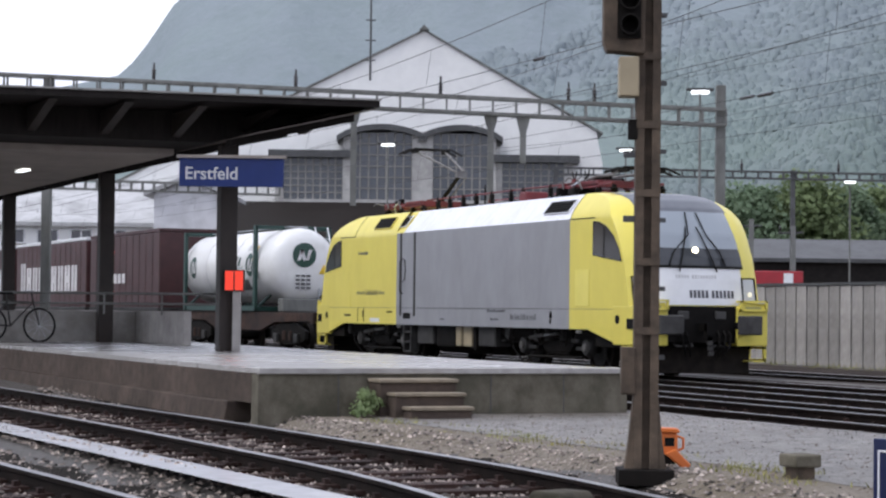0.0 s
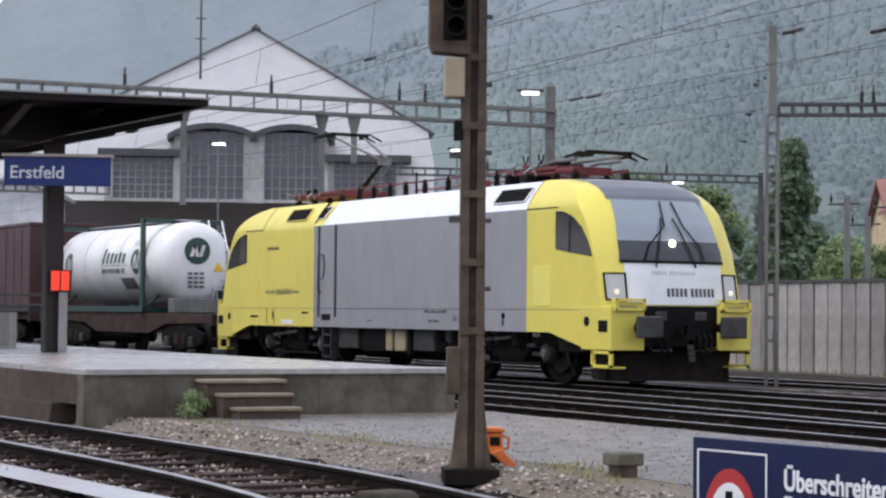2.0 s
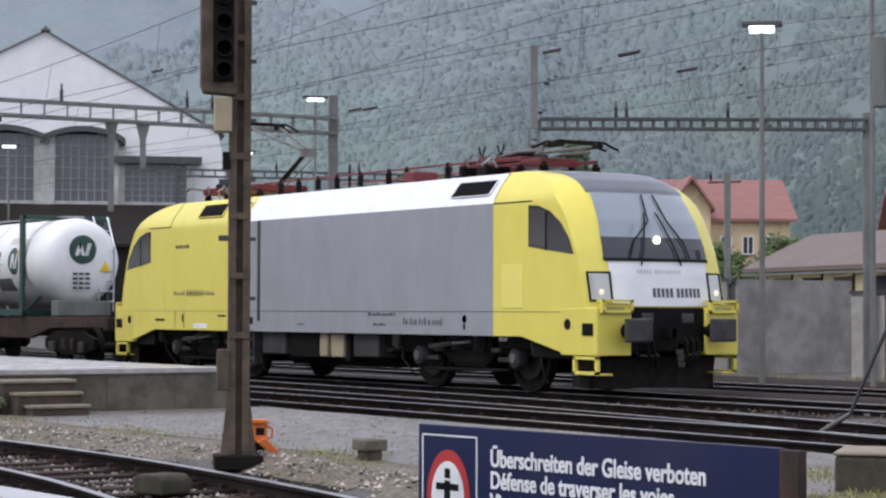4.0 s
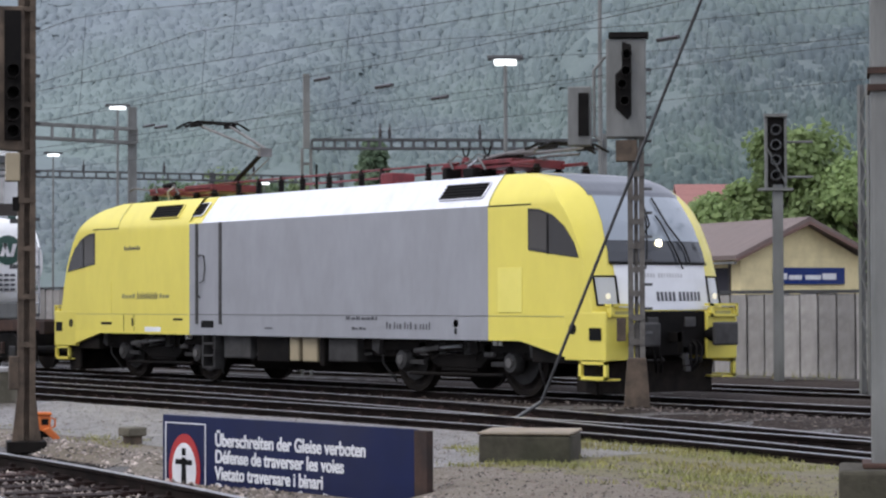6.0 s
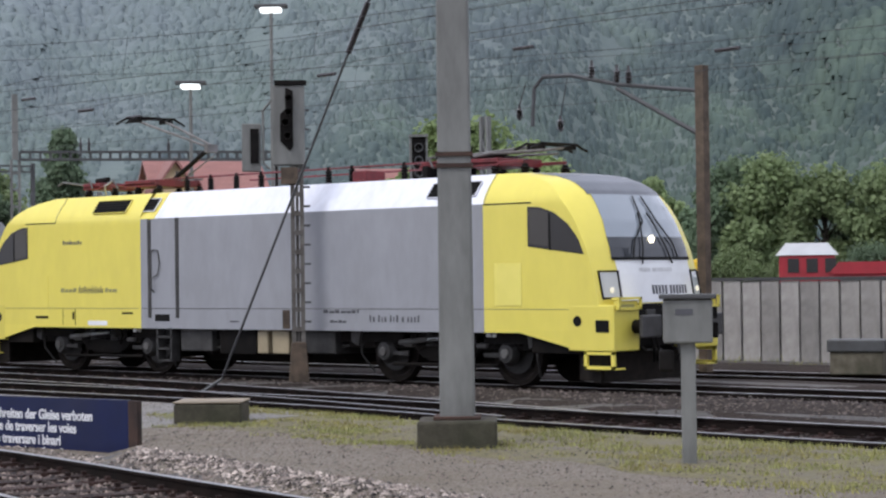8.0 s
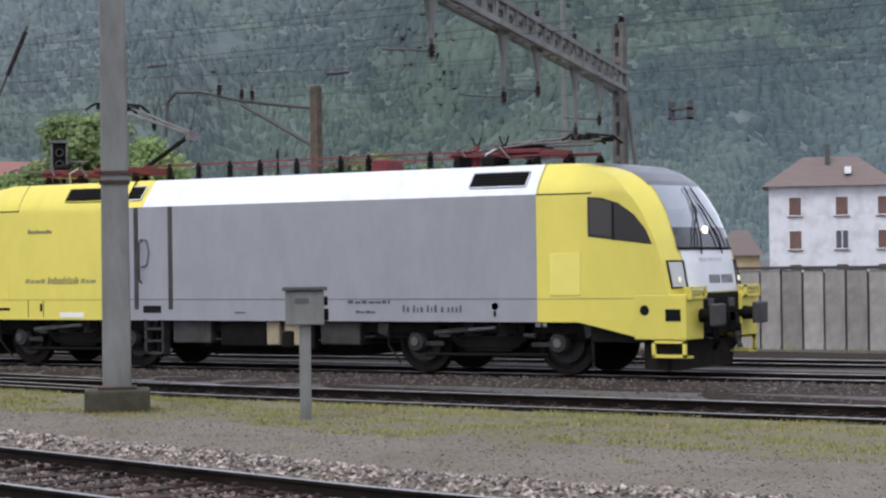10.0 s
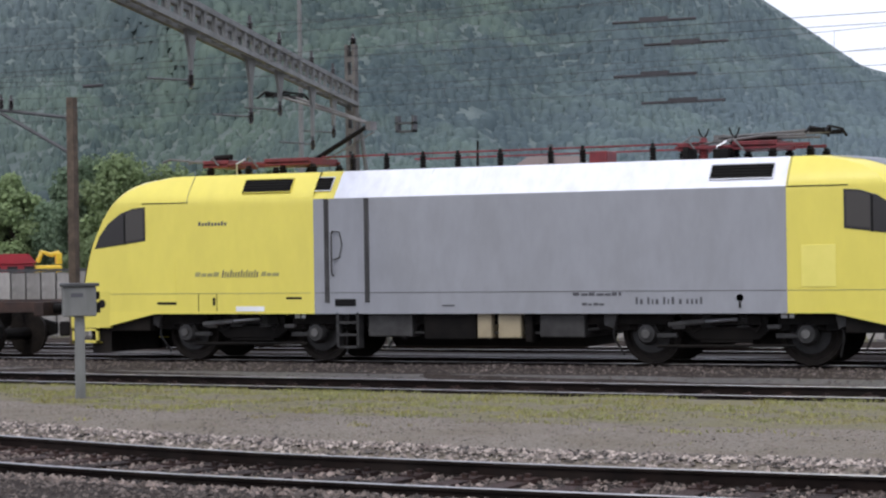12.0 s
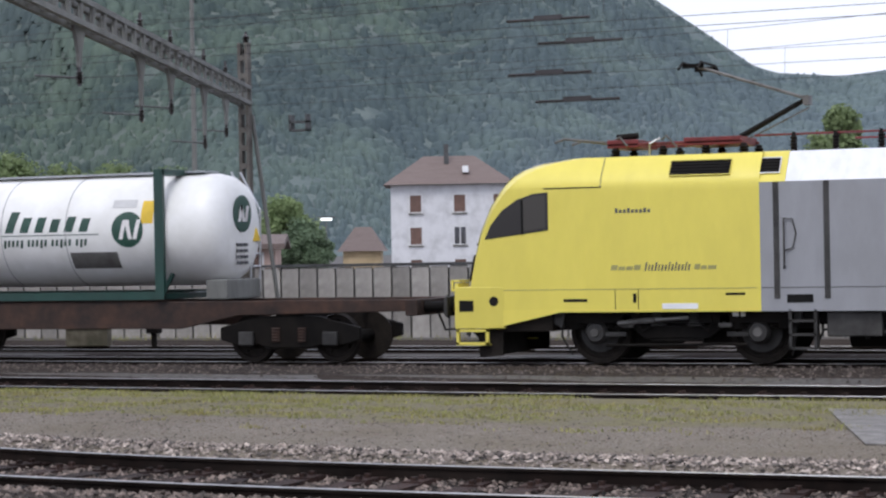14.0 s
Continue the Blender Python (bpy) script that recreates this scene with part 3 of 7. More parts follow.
            part("piston", Geo().tube((c - 0.35, s * 1.24, 0.80), (c + 0.25, s * 1.24, 0.84), 0.03, None, 8), BARE_METAL, damp)
            part("tie_rod", Geo().tube((c - 1.3, s * 1.17, 0.34), (c + 1.3, s * 1.17, 0.36), 0.03, None, 8), BLACK_GEAR, bogie)
            part("label_plate", Geo().box(c + 1.05, s * 1.2, 0.86, c + 1.16, s * 1.215, 0.93), WHITE, bogie)
            part("label_plate", Geo().box(c + 1.2, s * 1.2, 0.86, c + 1.28, s * 1.215, 0.93), WHITE, bogie)
    # equipment between the bogies
    # dark block added to shut out light seen below the underframe
    part("transformer_tank", Geo().prism([(-0.95, 0.95), (-1.0, 0.5), (-0.8, 0.30), (0.8, 0.30), (1.0, 0.5), (0.95, 0.95)], "x", -1.9, 2.1), BLACK_GEAR, loco, "black block that fills the gap between the bogies", 0.02)
    for s in (-1, 1):
        for x in (-1.6, -0.75, 0.2, 1.1):
            part("cooling_rib", Geo().box(x, s * 0.96, 0.44, x + 0.06, s * 1.08, 0.9), GEAR_GREY, loco)
        part("air_pipe", Geo().path([(-2.3, s * 1.18, 0.62), (-1.2, s * 1.2, 0.58), (1.4, s * 1.2, 0.58), (2.5, s * 1.16, 0.66)], 0.025), GEAR_GREY, loco)
    for x0, x1, z0, m, lab in ((-2.2, -1.25, 0.5, GEAR_GREY, "grey equipment box"), (-1.0, 0.1, 0.45, BLACK_GEAR, "black equipment box"), (0.12, 0.42, 0.48, CREAM, "cream box"), (0.55, 1.02, 0.48, CREAM, "cream box"), (1.1, 1.25, 0.4, BLACK_GEAR, ""), (1.4, 2.3, 0.5, GEAR_GREY, "grey equipment box")):
        part("underfloor_box", Geo().box(x0, -1.36, z0, x1, 1.36, 0.94), m, loco, lab, 0.03)
    part("underframe", Geo().box(-8.0, -1.2, 0.74, 8.0, 1.2, 0.97), BLACK_GEAR, loco, "black underframe")
    g = Geo()
    for z in (0.28, 0.52, 0.76):
        g.box(-2.84, -1.47, z, -2.36, -1.25, z + 0.04)
    for x in (-2.84, -2.40):
        g.box(x, -1.47, 0.28, x + 0.05, -1.25, 0.98)
    part("ladder", g, GEAR_GREY, loco, "steel footsteps under the door")
    # roof gear: busbars on insulators
    g = Geo()
    for x0, x1, z in ((-3.6, 4.3, 4.06), (-2.0, 4.9, 4.0)):
        g.tube((x0, -0.55 if z > 4.05 else 0.4, z), (x1, -0.55 if z > 4.05 else 0.4, z), 0.02, None, 6)
    part("busbar", g, RED_GEAR, loco, "red roof busbar")
    for x in (-2.9, -2.15, -1.35, -0.6, 0.3, 1.35, 2.0, 3.4):
        prof = [(0.045, 3.74)] + [q for k in range(5) for q in ((0.075, 3.78 + 0.055 * k), (0.045, 3.80 + 0.055 * k))] + [(0.03, 4.10)]
        part("insulator", Geo().turned(prof, (x, -0.55, 0), "z", 10), BLACK_GEAR, loco)
    for x, w, h, m, lab in ((2.2, 0.36, 0.24, RED_GEAR, "dark red roof box"), (4.04, 0.12, 0.24, BLACK_GEAR, ""), (4.62, 0.3, 0.2, BLACK_GEAR, "")):
        part("roof_box", Geo().box(x, -0.75, 3.74, x + w, -0.2, 3.74 + h), m, loco, lab, 0.03)
    # main switch and earthing column before the front pantograph
    for x, m, r in ((4.36, RED_GEAR, 0.10), (4.95, BLACK_GEAR, 0.11)):
        prof = [(0.07, 3.74)] + [q for k in range(6) for q in ((r, 3.78 + 0.06 * k), (r * 0.7, 3.805 + 0.06 * k))] + [(0.06, 4.16), (0.001, 4.17)]
        col = part("switch_column", Geo().turned(prof, (x, -0.45, 0), "z", 12), m, loco, "ribbed switch column")
        for e in (-0.1, 0.1):
            part("horn", Geo().path([(x, -0.45, 4.15), (x + e * 0.6, -0.45, 4.22), (x + e, -0.45, 4.33)], 0.016, 5), BLACK_GEAR, col)
        part("lead", Geo().path([(x, -0.45, 4.15), (x - 0.2, -0.5, 4.2), (x - 0.4, -0.55, 4.07)], 0.013, 5), MID_GEAR, col)
    part("whip_aerial", Geo().tube((-0.2, -0.5, 3.74), (-0.2, -0.5, 4.28), 0.03, 0.02, 8), BLACK_GEAR, loco)
    pantograph(loco, -5.1, True)
    pantograph(loco, 5.1, False)
    return loco


def pantograph(loco, c, up):
    g = Geo()
    for y in (-0.58, 0.58):
        g.box(c - 1.25, y - 0.04, 3.95, c + 1.3, y + 0.04, 4.01)
    blocks = ((c - 1.25, c - 0.65), (c + 0.2, c + 1.25)) if up else ((c - 0.15, c + 0.7), (c - 1.2, c - 0.95))
    for x0, x1 in blocks:
        g.box(x0, -0.62, 3.92, x1, 0.62, 4.07)
    base = part("pantograph_base", g, RED_GEAR, loco, "red pantograph base frame", 0.015)
    for y in (-0.5, 0.5):
        rest = [(c - 1.2, y, 4.02), (c - 2.1, y, 4.13), (c - 2.3, y, 4.07)] if up else [(c - 0.9, y, 4.03), (c + 0.4, y, 4.16), (c + 1.2, y, 4.15)]
        part("rest_rod", Geo().path(rest, 0.025, 6), MID_GEAR, base, "thin grey rest rod")
    part("drive_spring", Geo().tube((blocks[0][0] + 0.1, -0.3, 4.13), (blocks[0][1] - 0.1, -0.3, 4.15), 0.06, None, 10), BLACK_GEAR, base)
    part("lead", Geo().path([(c - 0.45, -0.6, 3.76), (c - 0.42, -0.66, 3.98), (c - 0.25, -0.6, 4.08)], 0.022, 6), BARE_METAL, base, "pale cable lead")
    for x in (c - 1.1, c - 0.2, c + 0.6, c + 1.3):
        for y in (-0.56, 0.56):
            prof = [(0.06, 3.74)] + [q for k in range(3) for q in ((0.10, 3.77 + 0.05 * k), (0.06, 3.79 + 0.05 * k))] + [(0.05, 3.94)]
            part("insulator", Geo().turned(prof, (x, y, 0), "z", 10), BLACK_GEAR, base)
    for pts in ([(c - 1.25, -0.5, 4.0), (c - 1.0, -0.62, 4.12), (c - 0.85, -0.66, 3.95)], [(c - 0.2, -0.62, 4.05), (c - 0.1, -0.7, 4.12), (c + 0.1, -0.7, 3.9)]):
        part("cable", Geo().path(pts, 0.02), MID_GEAR, base)
    if up:
        pivot, knee, head = (c + 1.05, 0, 4.05), (c + 2.33, 0, 4.72), (c + 0.35, 0, 5.38)
    else:
        pivot, knee, head = (c + 0.6, 0, 4.07), (c - 0.6, 0, 4.17), (c + 1.45, 0, 4.24)
    part("lower_arm", Geo().tube(pivot, knee, 0.055, 0.045, 8), BLACK_GEAR, base, "black lower arm")
    g = Geo()
    for s in (-1, 1):
        g.tube((knee[0], s * 0.10, knee[2]), (head[0], s * 0.42, head[2]), 0.03, None, 6)
    g.tube((pivot[0] + 0.2, 0.1, pivot[2]), (knee[0] + 0.03, 0.1, knee[2] - 0.15), 0.015, None, 6)
    g.box(knee[0] - 0.05, -0.14, knee[2] - 0.12, knee[0] + 0.06, 0.14, knee[2] + 0.05)
    part("upper_arm", g, MID_GEAR, base, "thin grey upper arm")
    g = Geo()
    drop = 0.09 if up else 0.06
    for dx in (-0.17, 0.17):
        g.path([(head[0] + dx, -0.8, head[2] - drop), (head[0] + dx, -0.66, head[2] - 0.02), (head[0] + dx, -0.5, head[2] + 0.05), (head[0] + dx, 0.5, head[2] + 0.05), (head[0] + dx, 0.66, head[2] - 0.02), (head[0] + dx, 0.8, head[2] - drop)], 0.025)
    for y in (-0.42, 0.42):
        g.box(head[0] - 0.2, y - 0.03, head[2] - 0.05, head[0] + 0.2, y + 0.03, head[2] + 0.03)
    part("collector_head", g, BLACK_GEAR, base, "collector head with two strips")

# ---- setting materials ----
WET_GRAVEL = mat("wet_gravel", (0.115, 0.105, 0.098), (0.06, 0.056, 0.052), 0.6, scale=14, bump=0.6, bscale=45, grime=0.5, grime_scale=0.35, dirt=(0.05, 0.046, 0.042), spread=0, spec=0.25)
ASPHALT = mat("cinder_path", (0.238, 0.205, 0.165), (0.10, 0.085, 0.066), 0.75, scale=22, bump=0.7, bscale=60, grime=0.85, grime_scale=0.55, dirt=(0.132, 0.108, 0.074), spread=0, spec=0.2)
# sky shine on the wet yard is put into the pale blotches
WET_YARD = mat("wet_asphalt_yard", (0.225, 0.205, 0.185), (0.065, 0.058, 0.05), 0.42, scale=4.5, bump=0.6, bscale=50, grime=0.85, grime_scale=0.55, dirt=(0.075, 0.068, 0.055), spread=0, spec=0.45)
BALLAST = mat("ballast_bed", (0.026, 0.022, 0.019), (0.009, 0.0078, 0.007), 0.85, scale=18, bump=0.8, bscale=25, spread=0, spec=0.05)
TRACK_BED = mat("brown_track_bed", (0.058, 0.045, 0.038), (0.023, 0.0185, 0.016), 0.85, scale=16, bump=0.8, bscale=30, grime=0.5, grime_scale=0.4, dirt=(0.02, 0.017, 0.015), spread=0, spec=0.08)
STONE = mat("ballast_stone", (0.36, 0.308, 0.268), (0.105, 0.082, 0.07), 0.6, scale=6, bump=0.3, spread=0, grime_scale=2.0, grime=0.3, spec=0.3, island=0.95)
MIXED_STONE = mat("mixed_ballast_stone", (0.20, 0.158, 0.135), (0.048, 0.036, 0.030), 0.65, scale=6, bump=0.3, spread=0, grime_scale=2.0, grime=0.3, spec=0.25, island=0.95)
DARK_STONE = mat("dark_ballast_stone", (0.12, 0.098, 0.085), (0.045, 0.037, 0.032), 0.7, scale=6, bump=0.3, spread=0, grime_scale=2.0, grime=0.3, spec=0.2, island=0.8)
RAIL_STEEL = mat("rusty_rail_steel", (0.017, 0.0115, 0.0095), (0.007, 0.0052, 0.0045), 0.75, bump=0.2, spec=0.06)
RAIL_TOP = mat("polished_rail_head", (0.42, 0.42, 0.43), (0.30, 0.29, 0.29), 0.38, 0.85)
SLEEPER = mat("dark_wet_sleeper", (0.052, 0.030, 0.025), (0.016, 0.011, 0.0095), 0.65, scale=5, bump=0.5, spread=0.5, stretch=(6, 1, 1), spec=0.1)
CONCRETE = mat("stained_concrete", (0.155, 0.138, 0.105), (0.085, 0.076, 0.055), 0.8, scale=4, bump=0.4, grime=0.8, grime_scale=1.3, dirt=(0.04, 0.042, 0.026), spec=0.25)
WET_PAVING = mat("wet_platform_paving", (0.42, 0.40, 0.38), (0.31, 0.295, 0.28), 0.27, scale=6, bump=0.15, grime=0.6, grime_scale=0.4, dirt=(0.2, 0.19, 0.18), spread=0)
BROWN_BRICK = mat("brown_platform_face", (0.098, 0.073, 0.058), (0.058, 0.044, 0.036), 0.85, scale=5, bump=0.4, grime=0.6, spec=0.2, dirt=(0.03, 0.025, 0.02))
PALE_KERB = mat("wet_pale_kerb", (0.52, 0.52, 0.54), (0.44, 0.44, 0.46), 0.25, scale=5, grime=0.25)
DARK_WOOD = mat("dark_canopy_boards", (0.020, 0.016, 0.0145), (0.012, 0.010, 0.009), 0.7, scale=4, spread=0.1, stretch=(1, 6, 1), spec=0.15)
SOFFIT = mat("pale_brown_soffit", (0.42, 0.37, 0.33), (0.36, 0.32, 0.285), 0.7, scale=4)
POST_BROWN = mat("dark_brown_post_paint", (0.035, 0.026, 0.022), (0.024, 0.019, 0.016), 0.5, spec=0.3)
SIGN_BLUE = mat("blue_sign_enamel", (0.0065, 0.012, 0.055), (0.0055, 0.010, 0.046), 0.35, grime=0.2, spread=0, spec=0.3)
STATION_BLUE = mat("bright_blue_sign_enamel", (0.013, 0.034, 0.165), (0.011, 0.029, 0.14), 0.35, grime=0.15, spread=0, spec=0.3)
SIGN_WHITE = mat("white_sign_enamel", (0.75, 0.75, 0.76), rough=0.4, grime=0.05, spread=0)
SIGN_RED = mat("red_sign_enamel", (0.42, 0.03, 0.03), rough=0.4, spread=0)
RUSTY_MAST = mat("brown_weathered_mast", (0.125, 0.092, 0.065), (0.06, 0.045, 0.033), 0.7, scale=5, bump=0.3, grime=0.6, grime_scale=1.5, spec=0.25, dirt=(0.03, 0.025, 0.02))
MAST_GREY = mat("galvanised_mast", (0.185, 0.188, 0.176), (0.125, 0.127, 0.118), 0.6, 0.1, scale=4, bump=0.2, grime=0.5, stretch=(1, 1, 0.3), grime_scale=1.2)
DARK_STEEL = mat("dark_lattice_steel", (0.085, 0.088, 0.09), (0.06, 0.06, 0.06), 0.55, 0.3)
ORANGE = mat("orange_box_paint", (0.75, 0.19, 0.03), (0.6, 0.14, 0.025), 0.45, grime=0.2)
FENCE_GREY = mat("grey_concrete_panel", (0.37, 0.35, 0.325), (0.27, 0.255, 0.24), 0.8, scale=3, bump=0.3, grime=0.7, grime_scale=0.9, dirt=(0.11, 0.10, 0.09), spread=0.22, spec=0.25)
PLASTER = mat("pale_grey_plaster", (0.84, 0.84, 0.82), (0.78, 0.78, 0.765), 0.8, scale=1.2, grime=0.35, grime_scale=0.25, dirt=(0.55, 0.55, 0.54))
PLASTER_YELLOW = mat("pale_ochre_plaster", (0.64, 0.49, 0.30), (0.58, 0.44, 0.26), 0.8, scale=1.2, grime=0.3)
PLASTER_PINK = mat("pink_plaster", (0.55, 0.40, 0.34), (0.5, 0.36, 0.31), 0.8, scale=1.2, grime=0.3)
PLASTER_WHITE = mat("white_plaster", (0.66, 0.66, 0.68), (0.6, 0.6, 0.62), 0.8, scale=1.2, grime=0.3)
TILE_BROWN = mat("brown_roof_tiles", (0.17, 0.125, 0.11), (0.12, 0.09, 0.08), 0.7, scale=6, bump=0.5, stretch=(1, 5, 1))
TILE_RED = mat("red_roof_tiles", (0.30, 0.13, 0.11), (0.22, 0.10, 0.085), 0.7, scale=6, bump=0.5, stretch=(1, 5, 1))
ROOF_PALE = mat("pale_metal_roof", (0.44, 0.44, 0.44), (0.36, 0.36, 0.36), 0.5, scale=1.5, grime=0.5)
SHED_FRAME = mat("grey_window_mullion", (0.28, 0.27, 0.25), rough=0.7)
SHED_GLASS = glass("dull_shed_glass", (0.07, 0.08, 0.095), 0.2, 0.3)
HOUSE_GLASS = glass("house_glass", (0.05, 0.05, 0.06), 0.1, 0.5)
SHUTTER = mat("brown_shutter", (0.16, 0.09, 0.07), rough=0.6)
RED_PAINT = mat("red_vehicle_paint", (0.35, 0.02, 0.03), rough=0.4)
YELLOW_PAINT = mat("yellow_machine_paint", (0.75, 0.5, 0.03), rough=0.4)
WIRE = mat("dark_contact_wire", (0.05, 0.05, 0.05), rough=0.5, metal=0.4, spread=0)
PORCELAIN = mat("dark_porcelain", (0.035, 0.03, 0.03), rough=0.25)
# LEAF_A and LEAF_B are paled and evened to carry distance haze
LEAF_A = mat("haze_paled_leaves", (0.255, 0.32, 0.155), (0.18, 0.24, 0.115), 0.6, scale=1.5, grime=0.3, dirt=(0.17, 0.22, 0.11), spread=0.2, island=0.22, spec=0.2)
LEAF_W = mat("willow_leaves", (0.30, 0.38, 0.16), (0.22, 0.30, 0.125), 0.6, scale=1.5, grime=0.3, dirt=(0.18, 0.25, 0.105), spread=0.2, island=0.22, spec=0.2)
LEAF_B = mat("dark_leaves", (0.18, 0.24, 0.15), (0.125, 0.18, 0.11), 0.6, scale=1.5, grime=0.3, dirt=(0.10, 0.14, 0.08), spread=0.2, island=0.22, spec=0.2)
BARK = mat("bark", (0.07, 0.055, 0.04), rough=0.9, bump=0.6)
LEAF_A, LEAF_B, LEAF_W = leafy(LEAF_A), leafy(LEAF_B), leafy(LEAF_W)
GRASS_SOIL = mat("mossy_grass_soil", (0.19, 0.17, 0.085), (0.12, 0.108, 0.066), 0.9, scale=9, bump=0.6, bscale=60, grime=0.9, grime_scale=1.7, dirt=(0.165, 0.148, 0.125), spread=0, spec=0.2)
GRASS = mat("yellow_green_grass", (0.30, 0.295, 0.105), (0.195, 0.21, 0.075), 0.7, scale=3, grime=0.6, grime_scale=0.9, dirt=(0.28, 0.18, 0.06), spread=0, spec=0.2, island=0.35)


# ---- tracks ----
def smooth_line(xs, ys):
    """A smooth curve y(x) through control points."""
    xs, ys = np.array(xs, float), np.array(ys, float)
    m = np.gradient(ys, xs)
    step, table = 0.1, []
    for x in np.arange(xs[0], xs[-1] + 0.2, step):
        x = min(x, xs[-1])
        i = min(int(np.searchsorted(xs, x, side="right")) - 1, len(xs) - 2)
        h = xs[i + 1] - xs[i]
        t = (x - xs[i]) / h
        table.append(float((2 * t**3 - 3 * t**2 + 1) * ys[i] + (t**3 - 2 * t**2 + t) * h * m[i] + (-2 * t**3 + 3 * t**2) * ys[i + 1] + (t**3 - t**2) * h * m[i + 1]))
    x0, top = float(xs[0]), len(table) - 1.001

    def y(x):
        u = min(max((x - x0) / step, 0.0), top)
        i = int(u)
        return table[i] + (table[i + 1] - table[i]) * (u - i)
    return y


LOCO_Y = 20.873
near_y = smooth_line([-140, -60, -31, -22, -16, -9, -5, -2, 1, 4.5, 8, 12, 20, 60], [5.4, 5.7, 6.1, 6.55, 6.6, 5.5, 4.5, 3.75, 2.95, 2.1, 1.75, 1.65, 1.6, 1.6])
fore_y = smooth_line([-140, -60, -31, -18.6, -15.8, -9, 1, 20, 60], [-6, -0.4, 1.8, 2.75, 2.95, 2.8, -6, -18, -42])
mid_y = smooth_line([-140, -40, -25, -19, -12, -7, -3, 1, 4.5, 8, 12, 20, 60], [15.3, 15.3, 15.2, 15.2, 15.0, 14.35, 14.05, 13.85, 13.65, 13.55, 13.55, 13.55, 13.55])
cross_y = smooth_line([-140, -40, -30, -25, -19, -14, -9, -7], [18.1, 18.0, 17.8, 17.6, 17.0, 16.1, 15.0, 14.55])
loco_y = smooth_line([-140, 60], [LOCO_Y, LOCO_Y])
back_y = smooth_line([-140, 60], [LOCO_Y + 4.6, LOCO_Y + 4.6])
LINES = [fore_y, near_y, mid_y, cross_y, loco_y, back_y]


def bed_depth(x, y):
    """How far the ground drops beside the tracks."""
    d = min(abs(y - f(x)) for f in LINES)
    # the near bed is widened to fit the camera's view of the warning sign
    e = y - near_y(x)
    if e > 0:
        d = min(d, max(0.0, e - 1.7 * max(0.0, min(1.0, (x + 13.5) / 2.0, (-7.6 - x) / 2.2))))
    t = min(1, max(0, (1.95 - d) / 0.6))
    return -0.17 * t * t * (3 - 2 * t)


def ground():
    xs = sorted(set([-3000, -1200, -500, -250, -180] + [-140 + 2 * i for i in range(36)] + [-70 + 0.6 * i for i in range(167)] + [32, 40, 50, 60, 100, 250, 800, 3000]))
    ys = sorted(set([-2500, -600, -200, -80, -45] + [-30 + 1.0 * i for i in range(22)] + [-8 + 0.4 * i for i in range(95)] + [31, 33, 36, 45, 70, 120, 250, 600, 1500, 3500]))
    vs, n = [], len(xs)
    for y in ys:
        for x in xs:
            inside = -140 <= x <= 60 and -30 <= y <= 30
            z = bed_depth(x, y) if inside else 0.0
            if inside:
                z += 0.015 * noise.noise(Vector((x * 0.7, y * 0.7, 0)))
            vs.append((x, y, z))
    fs = [(j * n + i, j * n + i + 1, (j + 1) * n + i + 1, (j + 1) * n + i) for j in range(len(ys) - 1) for i in range(n - 1)]
    thing("ground", Geo().add(vs, fs), WET_GRAVEL, "wet grey gravel ground of the railway yard", "ground", kind="structure", smooth=60)


def strip(name, material, x0, x1, lo, hi, dz, label, category, step=0.6):
    """A strip between two lines, draped on the ground."""
    n = int((x1 - x0) / step)
    mid = (x0 + x1) / 2
    g, cols = Geo(), max(7, int(max(abs(hi(x) - lo(x)) for x in (x0, mid, x1, -20, 0)) / 0.33))

    def fn(a, b):
        x = x0 + (x1 - x0) * a
        w = ((0.12 if name != "grass_verge" else 0.55) * noise.noise(Vector((x * 0.9, b * 3, 4.2))) + 0.15 * noise.noise(Vector((x * 3.1, b * 3, 1.2)))) * (1 if b in (0, 1) else 0)
        y = lo(x) + (hi(x) - lo(x)) * b + w
        return (x, y, bed_depth(x, y) + 0.015 * noise.noise(Vector((x * 0.7, y * 0.7, 0))) + dz)
    g.grid(fn, n, cols)
    return thing(name, g, material, label, category, kind="structure", smooth=60)


def rail_profile():
    return [(-0.07, -0.172), (0.07, -0.172), (0.07, -0.155), (0.012, -0.14), (0.012, -0.045), (0.036, -0.035), (0.036, -0.006), (-0.036, -0.006), (-0.036, -0.035), (-0.012, -0.045), (-0.012, -0.14), (-0.07, -0.155)]


def sweep(poly, pts):
    """A profile swept along a line in plan."""
    g, n, vs = Geo(), len(poly), []
    for i, p in enumerate(pts):
        a, b = Vector(pts[max(0, i - 1)]), Vector(pts[min(len(pts) - 1, i + 1)])
        d = (b - a).normalized()
        s = Vector((-d.y, d.x))
        for u, w in poly:
            vs.append((p[0] + s.x * u, p[1] + s.y * u, w))
    fs = [(i * n + k, i * n + (k + 1) % n, (i + 1) * n + (k + 1) % n, (i + 1) * n + k) for i in range(len(pts) - 1) for k in range(n)]
    fs += [tuple(range(n)), tuple(range((len(pts) - 1) * n, len(pts) * n))]
    return g.add(vs, fs)


